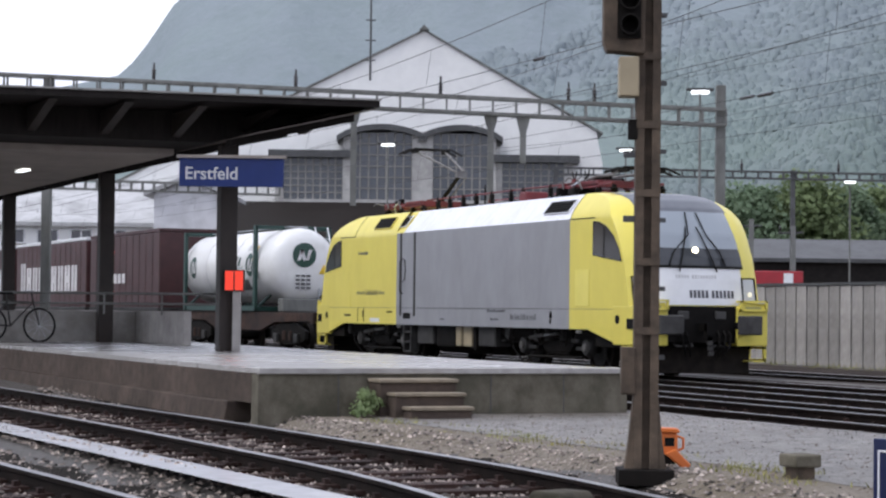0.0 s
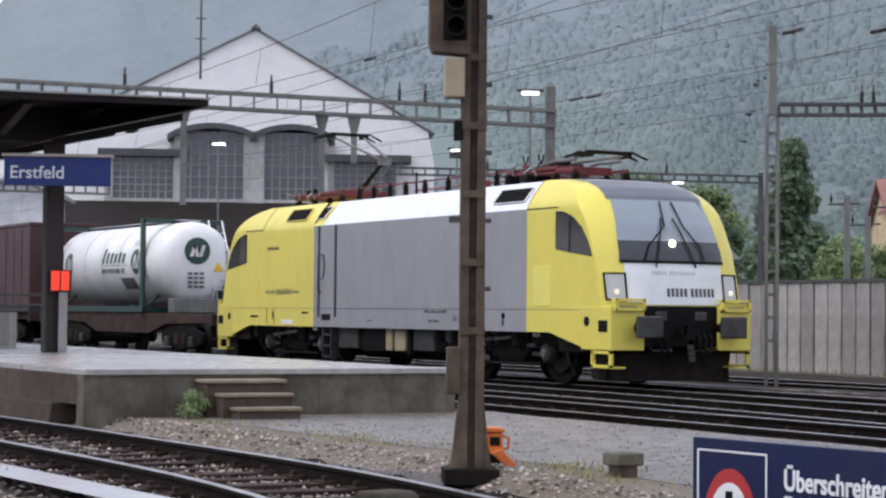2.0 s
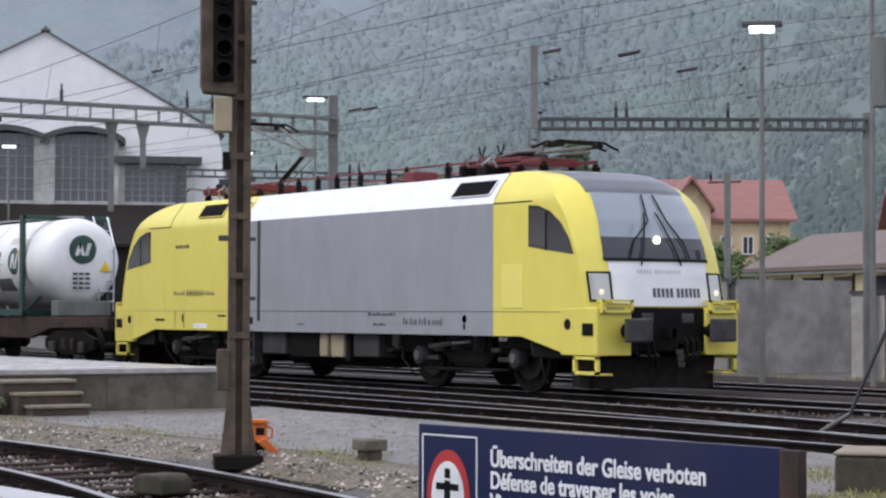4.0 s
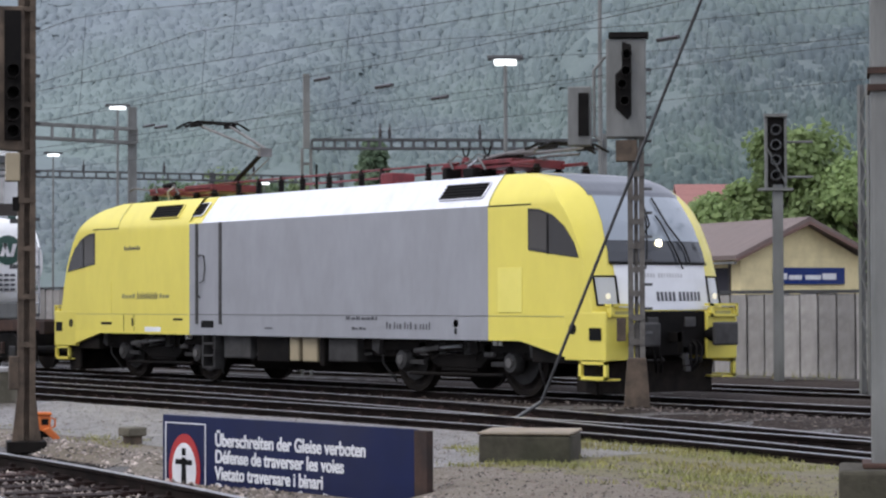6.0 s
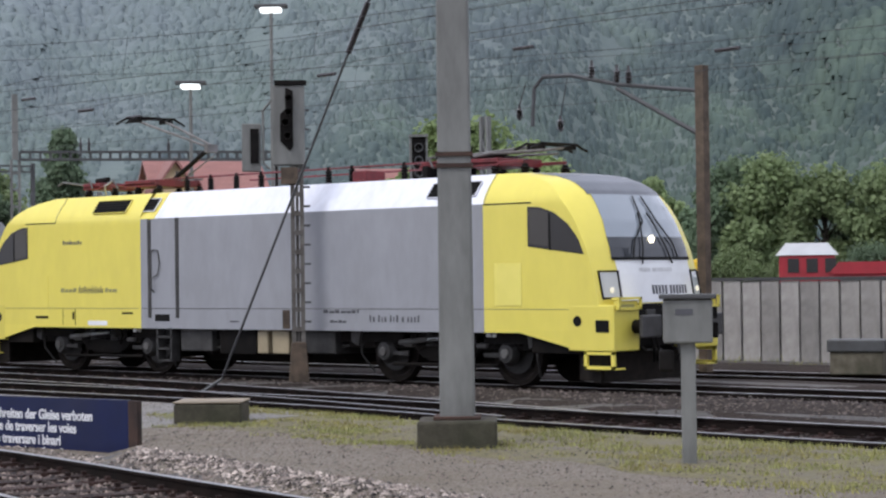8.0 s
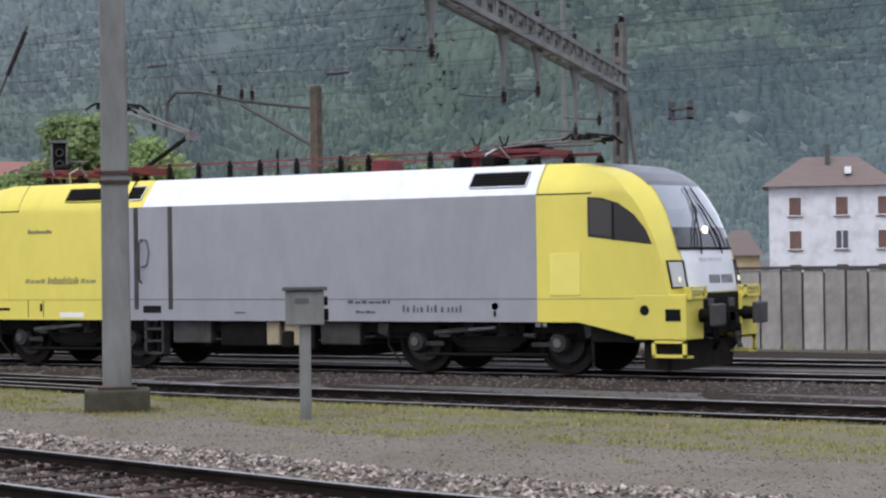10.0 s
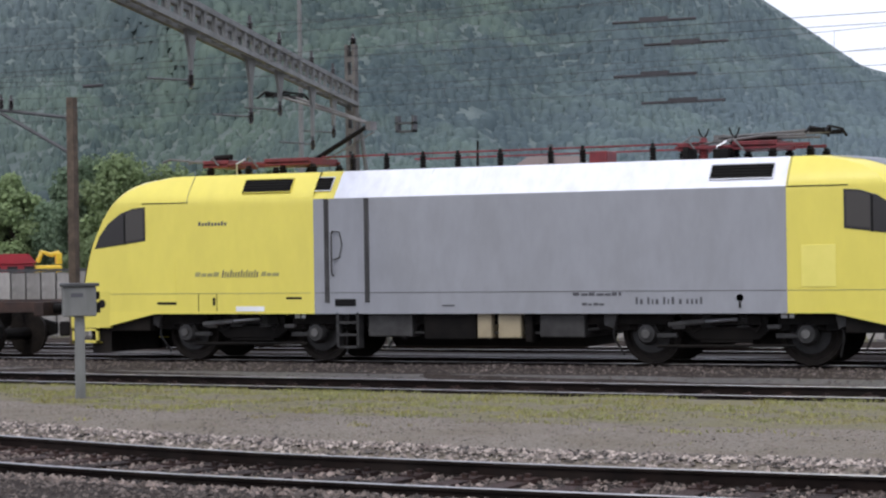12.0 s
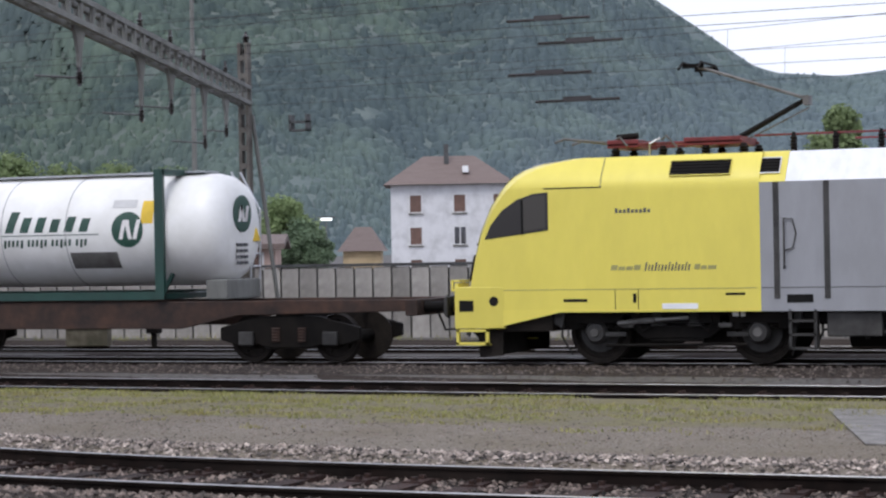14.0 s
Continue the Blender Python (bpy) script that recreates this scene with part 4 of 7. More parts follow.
def track(name, fy, x0, x1, label, sleepers=None, shiny=True, wide=0.0):
    tr = tagged(new(name), label, "railway track", "", "structure")
    xs = np.arange(x0, x1 + 0.01, 1.0)
    for off in (-0.75, 0.75):
        pts = []
        for x in xs:
            e = 0.05
            d = Vector((2 * e, fy(x + e) - fy(x - e))).normalized()
            o = off * (1 + wide * min(1.0, max(0.0, (x + 15) / 12)))
            pts.append((x - d.y * o, fy(x) + d.x * o))
        rail = part("rail", sweep(rail_profile(), pts), RAIL_STEEL, tr, "rust-brown rail")
        part("rail_head", sweep([(-0.033, -0.0055), (0.033, -0.0055), (0.03, 0.0), (-0.03, 0.0)], pts), RAIL_TOP if shiny else RAIL_STEEL, rail, "bright worn rail head")
    if sleepers:
        g = Geo().box(-0.12, -1.25, -0.30, 0.12, 1.25, -0.155)
        for s in (-0.75, 0.75):
            g.box(-0.11, s - 0.16, -0.155, 0.11, s + 0.16, -0.14)
            for q in (-0.09, 0.09):
                g.box(-0.03, s + q - 0.025, -0.14, 0.03, s + q + 0.025, -0.10)
        me = g.mesh("sleeper", SLEEPER)
        a, b = sleepers
        for i in range(int((b - a) / 0.63)):
            x = a + 0.63 * i
            ob = new("sleeper", me)
            ob.parent = tr
            sl = math.degrees(math.atan2(fy(x + 0.1) - fy(x - 0.1), 0.2))
            ob.matrix_basis = pose(x, fy(x), random.uniform(0.010, 0.030), 0, 0, sl + random.uniform(-1, 1))
    return tr


def stones(name, x0, x1, lo, hi, count, size, label, zup=0.02, material=None, bare=None):
    """Loose stones as one scattered object."""
    rng = np.random.default_rng(hash_name(name))
    base = np.array([(1, 0, -0.3), (-1, 0, -0.3), (0, 1, -0.3), (0, -1, -0.3), (0, 0, 1)], float)
    tri = [(0, 2, 4), (2, 1, 4), (1, 3, 4), (3, 0, 4)]
    vs, fs = [], []
    for i in range(count):
        x = rng.uniform(x0, x1)
        a, b = lo(x), hi(x)
        y = a + (b - a) * rng.uniform()
        r = size * rng.uniform(0.5, 1.3)
        if bare and abs(y - bare(x)) < 1.2 and rng.uniform() < 0.85:
            # the sleeper tops stay mostly clear
            k = (bare(x + 0.1) - bare(x - 0.1)) / 0.2
            u = (x + k * (y - bare(x)) / (1 + k * k) + 45.0 + 0.315) % 0.63 - 0.315
            if abs(u) < 0.12:
                continue
        p = base * (r * rng.uniform(0.6, 1.2, (5, 3))) + rng.uniform(-0.35, 0.35, (5, 3)) * r
        t = rng.uniform(0, 6.28)
        c, s = math.cos(t), math.sin(t)
        z = bed_depth(x, y) + 0.015 * noise.noise(Vector((x * 0.7, y * 0.7, 0))) + 0.014 + zup * rng.uniform(-0.5, 0.8)
        o = len(vs)
        vs += [(x + q[0] * c - q[1] * s, y + q[0] * s + q[1] * c, z + q[2] * 0.6) for q in p]
        fs += [(o + j, o + k, o + m) for j, k, m in tri]
    me = bpy.data.meshes.new(name)
    me.from_pydata(vs, [], fs)
    me.materials.append(material or STONE)
    return tagged(new(name, me), label, "ballast", kind="stuff")


def hash_name(s):
    return sum(ord(c) * (i + 1) for i, c in enumerate(s))


def blades(name, x0, x1, lo, hi, count, height, material, label):
    rng = np.random.default_rng(hash_name(name))
    vs, fs = [], []
    for i in range(count):
        x = rng.uniform(x0, x1)
        y = lo(x) + (hi(x) - lo(x)) * rng.uniform()
        b = (y - lo(x)) / max(0.01, hi(x) - lo(x))
        if noise.noise(Vector((x * 0.7, y * 1.3, 3.1))) * 0.6 + noise.noise(Vector((x * 2.3, y * 3.0, 7.7))) * 0.35 < 0.74 - 1.5 * min(b, 0.5) + rng.uniform(-0.1, 0.1):
            continue
        z = bed_depth(x, y) + 0.015 * noise.noise(Vector((x * 0.7, y * 0.7, 0))) + 0.008
        h, t = height * rng.uniform(0.3, 1.2), rng.uniform(0, 6.28)
        dx, dy = math.cos(t) * 0.008, math.sin(t) * 0.008
        lx, ly = rng.normal(0, 0.4 * h), rng.normal(0, 0.4 * h)
        o = len(vs)
        vs += [(x - dx, y - dy, z), (x + dx, y + dy, z), (x + lx, y + ly, z + h)]
        fs.append((o, o + 1, o + 2))
    me = bpy.data.meshes.new(name)
    me.from_pydata(vs, [], fs)
    me.materials.append(material)
    return tagged(new(name, me), label, "grass", kind="stuff")


def off(f, d):
    return lambda x: f(x) + d


def between(w):
    """A line at the share w of the way from the near track to the middle track."""
    return lambda x: (near_y(x) + 1.6) * (1 - w) + (mid_y(x) - 1.4) * w


ground()
track("track_near", near_y, -75, 30, "railway track with dark sleepers and bright rails in ballast", (-45, 20), wide=0.4)
track("track_front", fore_y, -70, -10, "railway track in the foreground in ballast", (-26, -11))
track("track_middle", mid_y, -110, 34, "second railway track in dark ballast", (-40, 16), wide=0.4)
track("track_crossing", cross_y, -110, -8, "third railway track that joins the second at a switch", (-40, -9))
track("track_main", loco_y, -138, 58, "main railway track under the train", (-45, 25))
track("track_back", back_y, -138, 58, "railway track behind the train", None)
# ballast is dark by itself; its tone also carries the train's shade
for nm, f, a, b in (("ballast_near", near_y, -70, 30), ("ballast_front", fore_y, -70, -9), ("ballast_middle", mid_y, -100, 34), ("ballast_cross", cross_y, -100, -8), ("ballast_main", loco_y, -138, 58)):
    strip(nm, BALLAST, a, b, off(f, -1.55), off(f, 1.55), 0.006, "dark wet ballast bed between the rails", "ballast")
strip("ballast_yard", TRACK_BED, -110, 58, off(mid_y, -1.35), lambda x: LOCO_Y + 8.2, 0.002, "dark brown ballast between the tracks", "ballast")
strip("ballast_edge", TRACK_BED, -16, 30, off(near_y, -9.0), off(near_y, -1.5), 0.004, "dark ballast shoulder before the near track", "ballast")
strip("path", ASPHALT, -25, 30, between(-0.02), between(0.52), 0.012, "wet grey cinder path beside the track", "path")
strip("yard", WET_YARD, -25.2, -10.5, between(0.16), between(1.0), 0.016, "wet asphalt yard before the platform end", "path")
strip("grass_verge", GRASS_SOIL, -12.5, 30, between(0.45), between(1.0), 0.0135, "yellow-green mossy verge between the tracks", "verge")
pg = Geo().prism([(11.05, 9.9), (12.4, 5.4), (30, 4.6), (30, 10.6)], "z", -0.05, 0.035)
thing("paved_corner", pg, WET_YARD, "pale grey paved crossing at the end of the verge", "path", kind="structure")
blades("verge_grass", -12.5, 16, between(0.08), between(1.08), 125000, 0.055, GRASS, "short yellow-green grass on the verge")
blades("path_weeds", -24, -12.5, between(0.0), between(0.22), 3000, 0.05, GRASS, "sparse weeds beside the near track")
stones("near_ballast_stones", -36, -9, off(near_y, -2.3), off(near_y, 2.0), 30000, 0.026, "grey, pink and white ballast stones round the near track", bare=near_y)
stones("near_shoulder_stones", -9, 18, off(near_y, 1.15), off(near_y, 2.25), 16000, 0.034, "pale grey and pink ballast stones on the shoulder of the near track")
stones("near_bed_stones", -9, 18, off(near_y, -2.3), off(near_y, 1.1), 24000, 0.034, "dark brown and grey ballast stones between the near rails", material=MIXED_STONE, bare=near_y)
stones("front_ballast_stones", -30, -10, off(fore_y, -1.4), off(fore_y, 1.6), 14000, 0.028, "grey ballast stones round the foreground track")
# dark brown stones, with the shade beside the train in their tone too
stones("middle_ballast_stones", -36, 16, off(mid_y, -1.3), lambda x: LOCO_Y + 1.4, 32000, 0.030, "dark brown ballast stones between the middle and main tracks", material=DARK_STONE)
stones("front_edge_stones", -14, 14, off(near_y, -7.0), off(near_y, -2.3), 34000, 0.026, "grey ballast stones before the near track", material=DARK_STONE)
stones("path_pebbles", -13, 14, between(-0.1), between(0.75), 20000, 0.014, "fine loose gravel on the path", 0.008, material=MIXED_STONE)
stones("yard_grit", -25, -11, between(0.12), between(0.95), 5000, 0.014, "loose grit scattered on the yard", 0.006, MIXED_STONE)
# pale kerb strip between the two front tracks
kg = Geo()
kg.grid(lambda a, b: (-70 + 57 * a, 4.42 + 0.047 * (-47 + 57 * a) - 0.2 + 0.42 * b, 0.03), 40, 1)
thing("kerb_strip", kg, PALE_KERB, "pale wet concrete strip between two tracks", "kerb", kind="structure")


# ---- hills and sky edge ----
def hazed_woods_material(name, rock):
    """Far woods with distance haze painted into the base colour: colour per crown, drifting from spruce to beech over
    the slope.
    """
    m = bpy.data.materials.new(name)
    m.use_nodes = True
    nt = m.node_tree
    bsdf = nt.nodes["Principled BSDF"]
    co = nt.nodes.new("ShaderNodeTexCoord")

    def cloud(scale, detail=5):
        n = nt.nodes.new("ShaderNodeTexNoise")
        n.inputs["Scale"].default_value, n.inputs["Detail"].default_value, n.inputs["Roughness"].default_value = scale, detail, 0.6
        nt.links.new(co.outputs["Object"], n.inputs["Vector"])
        return n.outputs["Fac"]

    def ramp(src, lo, hi, a=0.0, b=1.0):
        r = nt.nodes.new("ShaderNodeMapRange")
        for k, v in (("From Min", lo), ("From Max", hi), ("To Min", a), ("To Max", b)):
            r.inputs[k].default_value = v
        nt.links.new(src, r.inputs["Value"])
        return r.outputs["Result"]

    def mix(f, a, b):
        x = nt.nodes.new("ShaderNodeMix")
        x.data_type = "RGBA"
        nt.links.new(f, x.inputs["Factor"])
        for sock, v in ((x.inputs["A"], a), (x.inputs["B"], b)):
            if isinstance(v, tuple):
                sock.default_value = (*v, 1)
            else:
                nt.links.new(v, sock)
        return x.outputs["Result"]

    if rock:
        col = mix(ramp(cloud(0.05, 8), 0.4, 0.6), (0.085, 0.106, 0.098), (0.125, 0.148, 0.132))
        relief = nt.nodes.new("ShaderNodeBump")
        relief.inputs["Strength"].default_value, relief.inputs["Distance"].default_value = 0.5, 5.0
        nt.links.new(cloud(0.09, 6), relief.inputs["Height"])
        nt.links.new(relief.outputs["Normal"], bsdf.inputs["Normal"])
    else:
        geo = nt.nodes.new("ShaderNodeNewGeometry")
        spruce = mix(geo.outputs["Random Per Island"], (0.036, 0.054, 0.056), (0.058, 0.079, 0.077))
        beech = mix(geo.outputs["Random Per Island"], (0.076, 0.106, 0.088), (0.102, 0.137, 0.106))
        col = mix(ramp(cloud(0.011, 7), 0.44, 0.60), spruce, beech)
    # haze is painted in: bluer and paler to the west and with height
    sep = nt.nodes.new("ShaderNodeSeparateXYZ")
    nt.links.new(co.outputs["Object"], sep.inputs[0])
    haze_axis = nt.nodes.new("ShaderNodeVectorMath")
    haze_axis.operation = "DOT_PRODUCT"
    haze_axis.inputs[1].default_value = (1.0, 0.6, -0.5)
    nt.links.new(co.outputs["Object"], haze_axis.inputs[0])
    low_haze = mix(ramp(cloud(0.0045, 6), 0.44, 0.60), (0.165, 0.182, 0.198), (0.158, 0.212, 0.168))
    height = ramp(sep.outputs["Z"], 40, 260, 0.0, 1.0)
    haze_colour = mix(height, low_haze, (0.235, 0.268, 0.295))
    haze_colour = mix(ramp(cloud(0.05, 5), 0.42, 0.68, 0.0, 0.30), haze_colour, (0.11, 0.145, 0.135))
    haze_colour = mix(ramp(cloud(0.22, 6), 0.40, 0.66, 0.0, 0.26), haze_colour, (0.105, 0.14, 0.14))
    col = mix(ramp(haze_axis.outputs["Value"], -820, -80, 0.95, 0.06), col, haze_colour)
    # two pale mixes along X paint in more haze
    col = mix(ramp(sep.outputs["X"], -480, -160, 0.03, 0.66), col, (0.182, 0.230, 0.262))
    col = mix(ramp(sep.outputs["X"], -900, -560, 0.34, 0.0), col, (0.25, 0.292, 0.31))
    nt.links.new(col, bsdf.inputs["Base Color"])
    bsdf.inputs["Roughness"].default_value = 0.95
    bsdf.inputs["Specular IOR Level"].default_value = 0.05
    return m


# ridge line placed to fit the camera's view: bearing from the station and angle above the horizon
RIDGE_AZ = [-112, -90, -79, -77.3, -75.6, -74.9, -74.2, -71, -60, -40, -29, -20, -15.93, -14.64, -13.27, -12.67, -10.9, -9.9, -7, 0, 40]
RIDGE_EL = [4.5, 5.0, 5.6, 6.0, 6.4, 7.3, 8.4, 11, 13, 13, 12, 9.4, 6.85, 5.95, 4.95, 4.75, 4.6, 4.7, 5.2, 7, 8]


def slope_point(a, s, e):
    """Point of the mountainside at bearing a, share s of the way up to the ridge at angle e."""
    gully = noise.noise(Vector((a * 7, s * 1.6, 2))) * 0.10 + noise.noise(Vector((a * 22, s * 3.0, 6))) * 0.045
    r = (760 + 640 * s) * (1 + gully * min(1, 6 * s) * min(1, 6 * (1 - s)))
    return (r * math.sin(a), r * math.cos(a), r * math.tan(e * s) - 0.5)


def hills():
    az = np.radians(np.linspace(-112, 40, 420))
    el = np.radians(np.interp(np.degrees(az), RIDGE_AZ, RIDGE_EL))
    rows, n = 60, len(az)
    vs = [slope_point(a, j / rows, e) for j in range(rows + 1) for a, e in zip(az, el)]
    fs = [(j * n + i, j * n + i + 1, (j + 1) * n + i + 1, (j + 1) * n + i) for j in range(rows) for i in range(n - 1)]
    me = bpy.data.meshes.new("hillside")
    me.from_pydata(vs, [], fs)
    me.materials.append(hazed_woods_material("hazed_rock_and_scrub", True))
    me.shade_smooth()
    hill = tagged(new("hillside", me), "steep rocky mountainside under grey cloud, haze painted into its colour", "hillside", kind="structure")
    # crowns of the far woods, one mesh
    rng = np.random.default_rng(11)
    count, seg = 90000, 5
    rings = np.array([(1.2, -0.85), (0.75, 0.65)])
    spruce_rings = np.array([(1.2, -0.85), (0.5, 0.9)])
    ang = np.arange(seg) * 2 * math.pi / seg
    verts, k = [], 0
    for _ in range(count):
        a = math.radians(rng.uniform(-86, 9))
        s = rng.uniform(0.02, 0.985)
        e = math.radians(float(np.interp(math.degrees(a), RIDGE_AZ, RIDGE_EL)))
        if noise.noise(Vector((a * 26, s * 7, 9))) + 0.6 * noise.noise(Vector((a * 70, s * 20, 4))) > 0.62:
            continue
        # crowns are left out in patches to the west so the smooth slope looks hazy
        deg = math.degrees(a)
        if noise.noise(Vector((a * 16, s * 5, 21))) + 0.5 * noise.noise(Vector((a * 40, s * 12, 3))) < (-64 - deg) * 0.08:
            continue
        x, y, z = slope_point(a, s, e)
        r = math.hypot(x, y)
        w = r * 0.0012 * (1 + 2.6 * rng.uniform() ** 2.2)
        spruce = noise.noise(Vector((x * 0.006, y * 0.006, z * 0.006))) + rng.uniform(-0.3, 0.3) > 0.1
        rg = spruce_rings if spruce else rings
        w *= (0.75 if spruce else 1.0) * float(np.interp(s, [0.9, 0.985], [1.0, 0.45]))
        # western crowns are flattened to soften their shading as haze would
        flat = float(np.interp(deg, [-58, -40], [0.62, 1.0]))
        rad = rg[:, 0][:, None] * w * rng.uniform(0.7, 1.3, (2, seg))
        px = x + np.cos(ang)[None] * rad
        py = y + np.sin(ang)[None] * rad
        pz = z + (rg[:, 1][:, None] * 1.15 + rng.uniform(-0.15, 0.15, (2, seg))) * w * flat
        verts.append(np.stack([px, py, pz], -1).reshape(-1, 3))
        verts.append(np.array([[x, y, z + w * flat * (1.8 if spruce else 1.0)]]))
        k += 1
    verts = np.concatenate(verts)
    quad = []
    for i in range(seg):
        c = (i + 1) % seg
        quad += [(i, c, c + seg), (i, c + seg, i + seg)]
    quad += [(seg + i, seg + (i + 1) % seg, 2 * seg) for i in range(seg)]
    tri = (np.array(quad)[None] + (np.arange(k) * (2 * seg + 1))[:, None, None]).reshape(-1, 3)
    me = bpy.data.meshes.new("far_woods")
    me.vertices.add(len(verts))
    me.vertices.foreach_set("co", verts.astype(np.float32).ravel())
    me.loops.add(tri.size)
    me.loops.foreach_set("vertex_index", tri.astype(np.int32).ravel())
    me.polygons.add(len(tri))
    me.polygons.foreach_set("loop_start", np.arange(0, tri.size, 3, dtype=np.int32))
    me.update(calc_edges=True)
    me.shade_smooth()
    me.materials.append(hazed_woods_material("hazed_tree_crowns", False))
    tagged(new("far_woods", me), "dense woods on the mountainside, blue haze painted into their colour", "woods", kind="stuff")


hills()


# ---- trees ----
def crown(rng, blobs, count, size):
    """Leaves scattered over the skins of a few overlapping lobes."""
    parts = []
    for bx, by, bz, br in blobs:
        d = rng.normal(0, 1, (count, 3))
        d /= np.linalg.norm(d, axis=1)[:, None]
        r = br * (0.35 + 1.05 * rng.uniform(0, 1, (count, 1)) ** 0.8)
        c = np.array((bx, by, bz)) + d * r * np.array((1, 1, 0.85))
        nrm = d + rng.normal(0, 0.8, (count, 3)) + np.array((0, 0, 0.4))
        a = np.cross(nrm, rng.normal(0, 1, (count, 3)))
        a /= np.linalg.norm(a, axis=1)[:, None]
        b = np.cross(a, nrm)
        b /= np.linalg.norm(b, axis=1)[:, None] + 1e-6
        s = size * rng.uniform(0.5, 1.3, (count, 1))
        parts.append(np.stack([c - a * s, c + b * s * 0.7, c + a * s, c - b * s * 0.7], 1).reshape(-1, 3))
    vs = np.concatenate(parts)
    me = bpy.data.meshes.new("crown")
    me.from_pydata(vs.tolist(), [], np.arange(len(vs)).reshape(-1, 4).tolist())
    return me


def tree(x, y, height, spread, material, label, seed, shape="round", z0=0.0):
    rng = np.random.default_rng(seed)
    ob = stand("tree", label, "tree", pose(x, y, z0), "trees behind the yard")
    g = Geo().tube((0, 0, 0), (0.1, 0, height * 0.45), 0.03 * height, 0.018 * height, 9)
    g.tube((0.1, 0, height * 0.45), (0, 0.1, height * 0.85), 0.018 * height, 0.004 * height, 7)
    blobs = []
    if shape == "cone":
        for k in range(44):
            t, a = k / 43, rng.uniform(0, 6.28)
            rad = spread * (1 - t) * 0.66 * rng.uniform(0.3, 1)
            blobs.append((math.cos(a) * rad, math.sin(a) * rad, height * (0.10 + 0.88 * t) - 0.25 * rad, spread * (0.10 + 0.20 * (1 - t))))
    else:
        for k in range(40):
            a, t = rng.uniform(0, 6.28), rng.uniform(0, 1)
            rad = spread * 0.78 * math.sin(math.pi * (0.18 + 0.72 * t)) * rng.uniform(0.2, 1) ** 0.7
            blobs.append((math.cos(a) * rad, math.sin(a) * rad, height * (0.22 + 0.64 * t), spread * rng.uniform(0.13, 0.32)))
            g.tube((0.05, 0, height * (0.2 + 0.4 * t)), (math.cos(a) * rad, math.sin(a) * rad, height * (0.25 + 0.6 * t)), 0.008 * height, 0.002 * height, 5)
    part("trunk", g, BARK, ob, "dark bark")
    me = crown(rng, blobs, 400, 0.0185 * height)
    me.materials.append(material)
    c = new("crown", me)
    c.parent = ob
    return ob


TREES = (
    (-130.70, 79.54, 11.4, 4.6, LEAF_B, "tall leafy tree, its green paled for haze", "round"),
    (-129.26, 82.90, 12.0, 5.0, LEAF_A, "tall leafy tree, its green paled for haze", "round"),
    (-131.86, 89.50, 12.0, 4.8, LEAF_B, "tall leafy tree, its green paled for haze", "round"),
    (-134.44, 92.18, 12.0, 4.6, LEAF_A, "broad leafy tree, its green paled for haze", "round"),
    (-105.67, 79.31, 12.0, 5.8, LEAF_B, "dark pointed conifer beside the ochre house", "cone"),
    (-94.95, 78.92, 6.2, 2.6, LEAF_A, "leafy hedge tree behind the fence", "round"),
    (-96.09, 75.87, 6.4, 2.8, LEAF_A, "leafy hedge tree behind the fence", "round"),
    (-96.16, 79.69, 6.0, 2.8, LEAF_A, "leafy hedge tree behind the fence", "round"),
    (-93.29, 80.62, 6.1, 2.6, LEAF_A, "leafy hedge tree behind the fence", "round"),
    (-89.18, 82.12, 6.2, 2.8, LEAF_A, "leafy hedge tree behind the fence", "round"),
    (-79.20, 90.50, 12.9, 5.0, LEAF_W, "large pale green willow behind the station hut", "round"),
    (-84.00, 90.50, 10.0, 3.8, LEAF_W, "pale green willow behind the station hut", "round"),
    (-74.20, 91.00, 10.8, 4.0, LEAF_W, "pale green willow behind the station hut", "round"),
    (-52.80, 76.50, 7.3, 2.2, LEAF_A, "leafy tree beside the chapel", "round"),
    (-55.90, 75.20, 4.7, 2.0, LEAF_A, "low leafy tree before the chapel", "round"),
    (-50.40, 77.00, 5.4, 2.0, LEAF_B, "low leafy tree beside the chapel", "round"),
    (-44.60, 71.50, 7.7, 2.7, LEAF_B, "leafy tree behind the fence", "round"),
    (-41.80, 70.00, 7.6, 2.7, LEAF_A, "leafy tree behind the fence", "round"),
    (-39.30, 70.80, 7.0, 2.5, LEAF_A, "leafy tree behind the fence", "round"),
    (-37.40, 72.50, 6.8, 2.4, LEAF_B, "leafy tree behind the fence", "round"),
    (-35.80, 70.00, 6.9, 2.5, LEAF_A, "leafy tree behind the fence", "round"),
    (-33.90, 71.20, 6.8, 2.4, LEAF_B, "leafy tree behind the fence", "round"),
    (-32.30, 70.00, 6.3, 2.3, LEAF_A, "leafy tree behind the fence", "round"),
    (-40.90, 66.50, 3.3, 1.7, LEAF_A, "low green bush behind the fence", "round"),
    (-38.40, 67.00, 3.0, 1.6, LEAF_A, "low green bush behind the fence", "round"),
    (-34.60, 67.00, 3.1, 1.8, LEAF_B, "low green bush behind the fence", "round"),
    (-26.80, 70.00, 4.9, 1.9, LEAF_A, "leafy tree beside the small pink house", "round"),
    (-25.20, 69.00, 3.9, 1.6, LEAF_B, "leafy tree beside the small pink house", "round"),
    (-12.19, 123.15, 12.2, 2.9, LEAF_A, "tall round leafy tree behind the train", "round"),
)
for k, (x, y, h, s, m, lab, shp) in enumerate(TREES):
    tree(x, y, h, s, m, lab, 100 + k, shp)


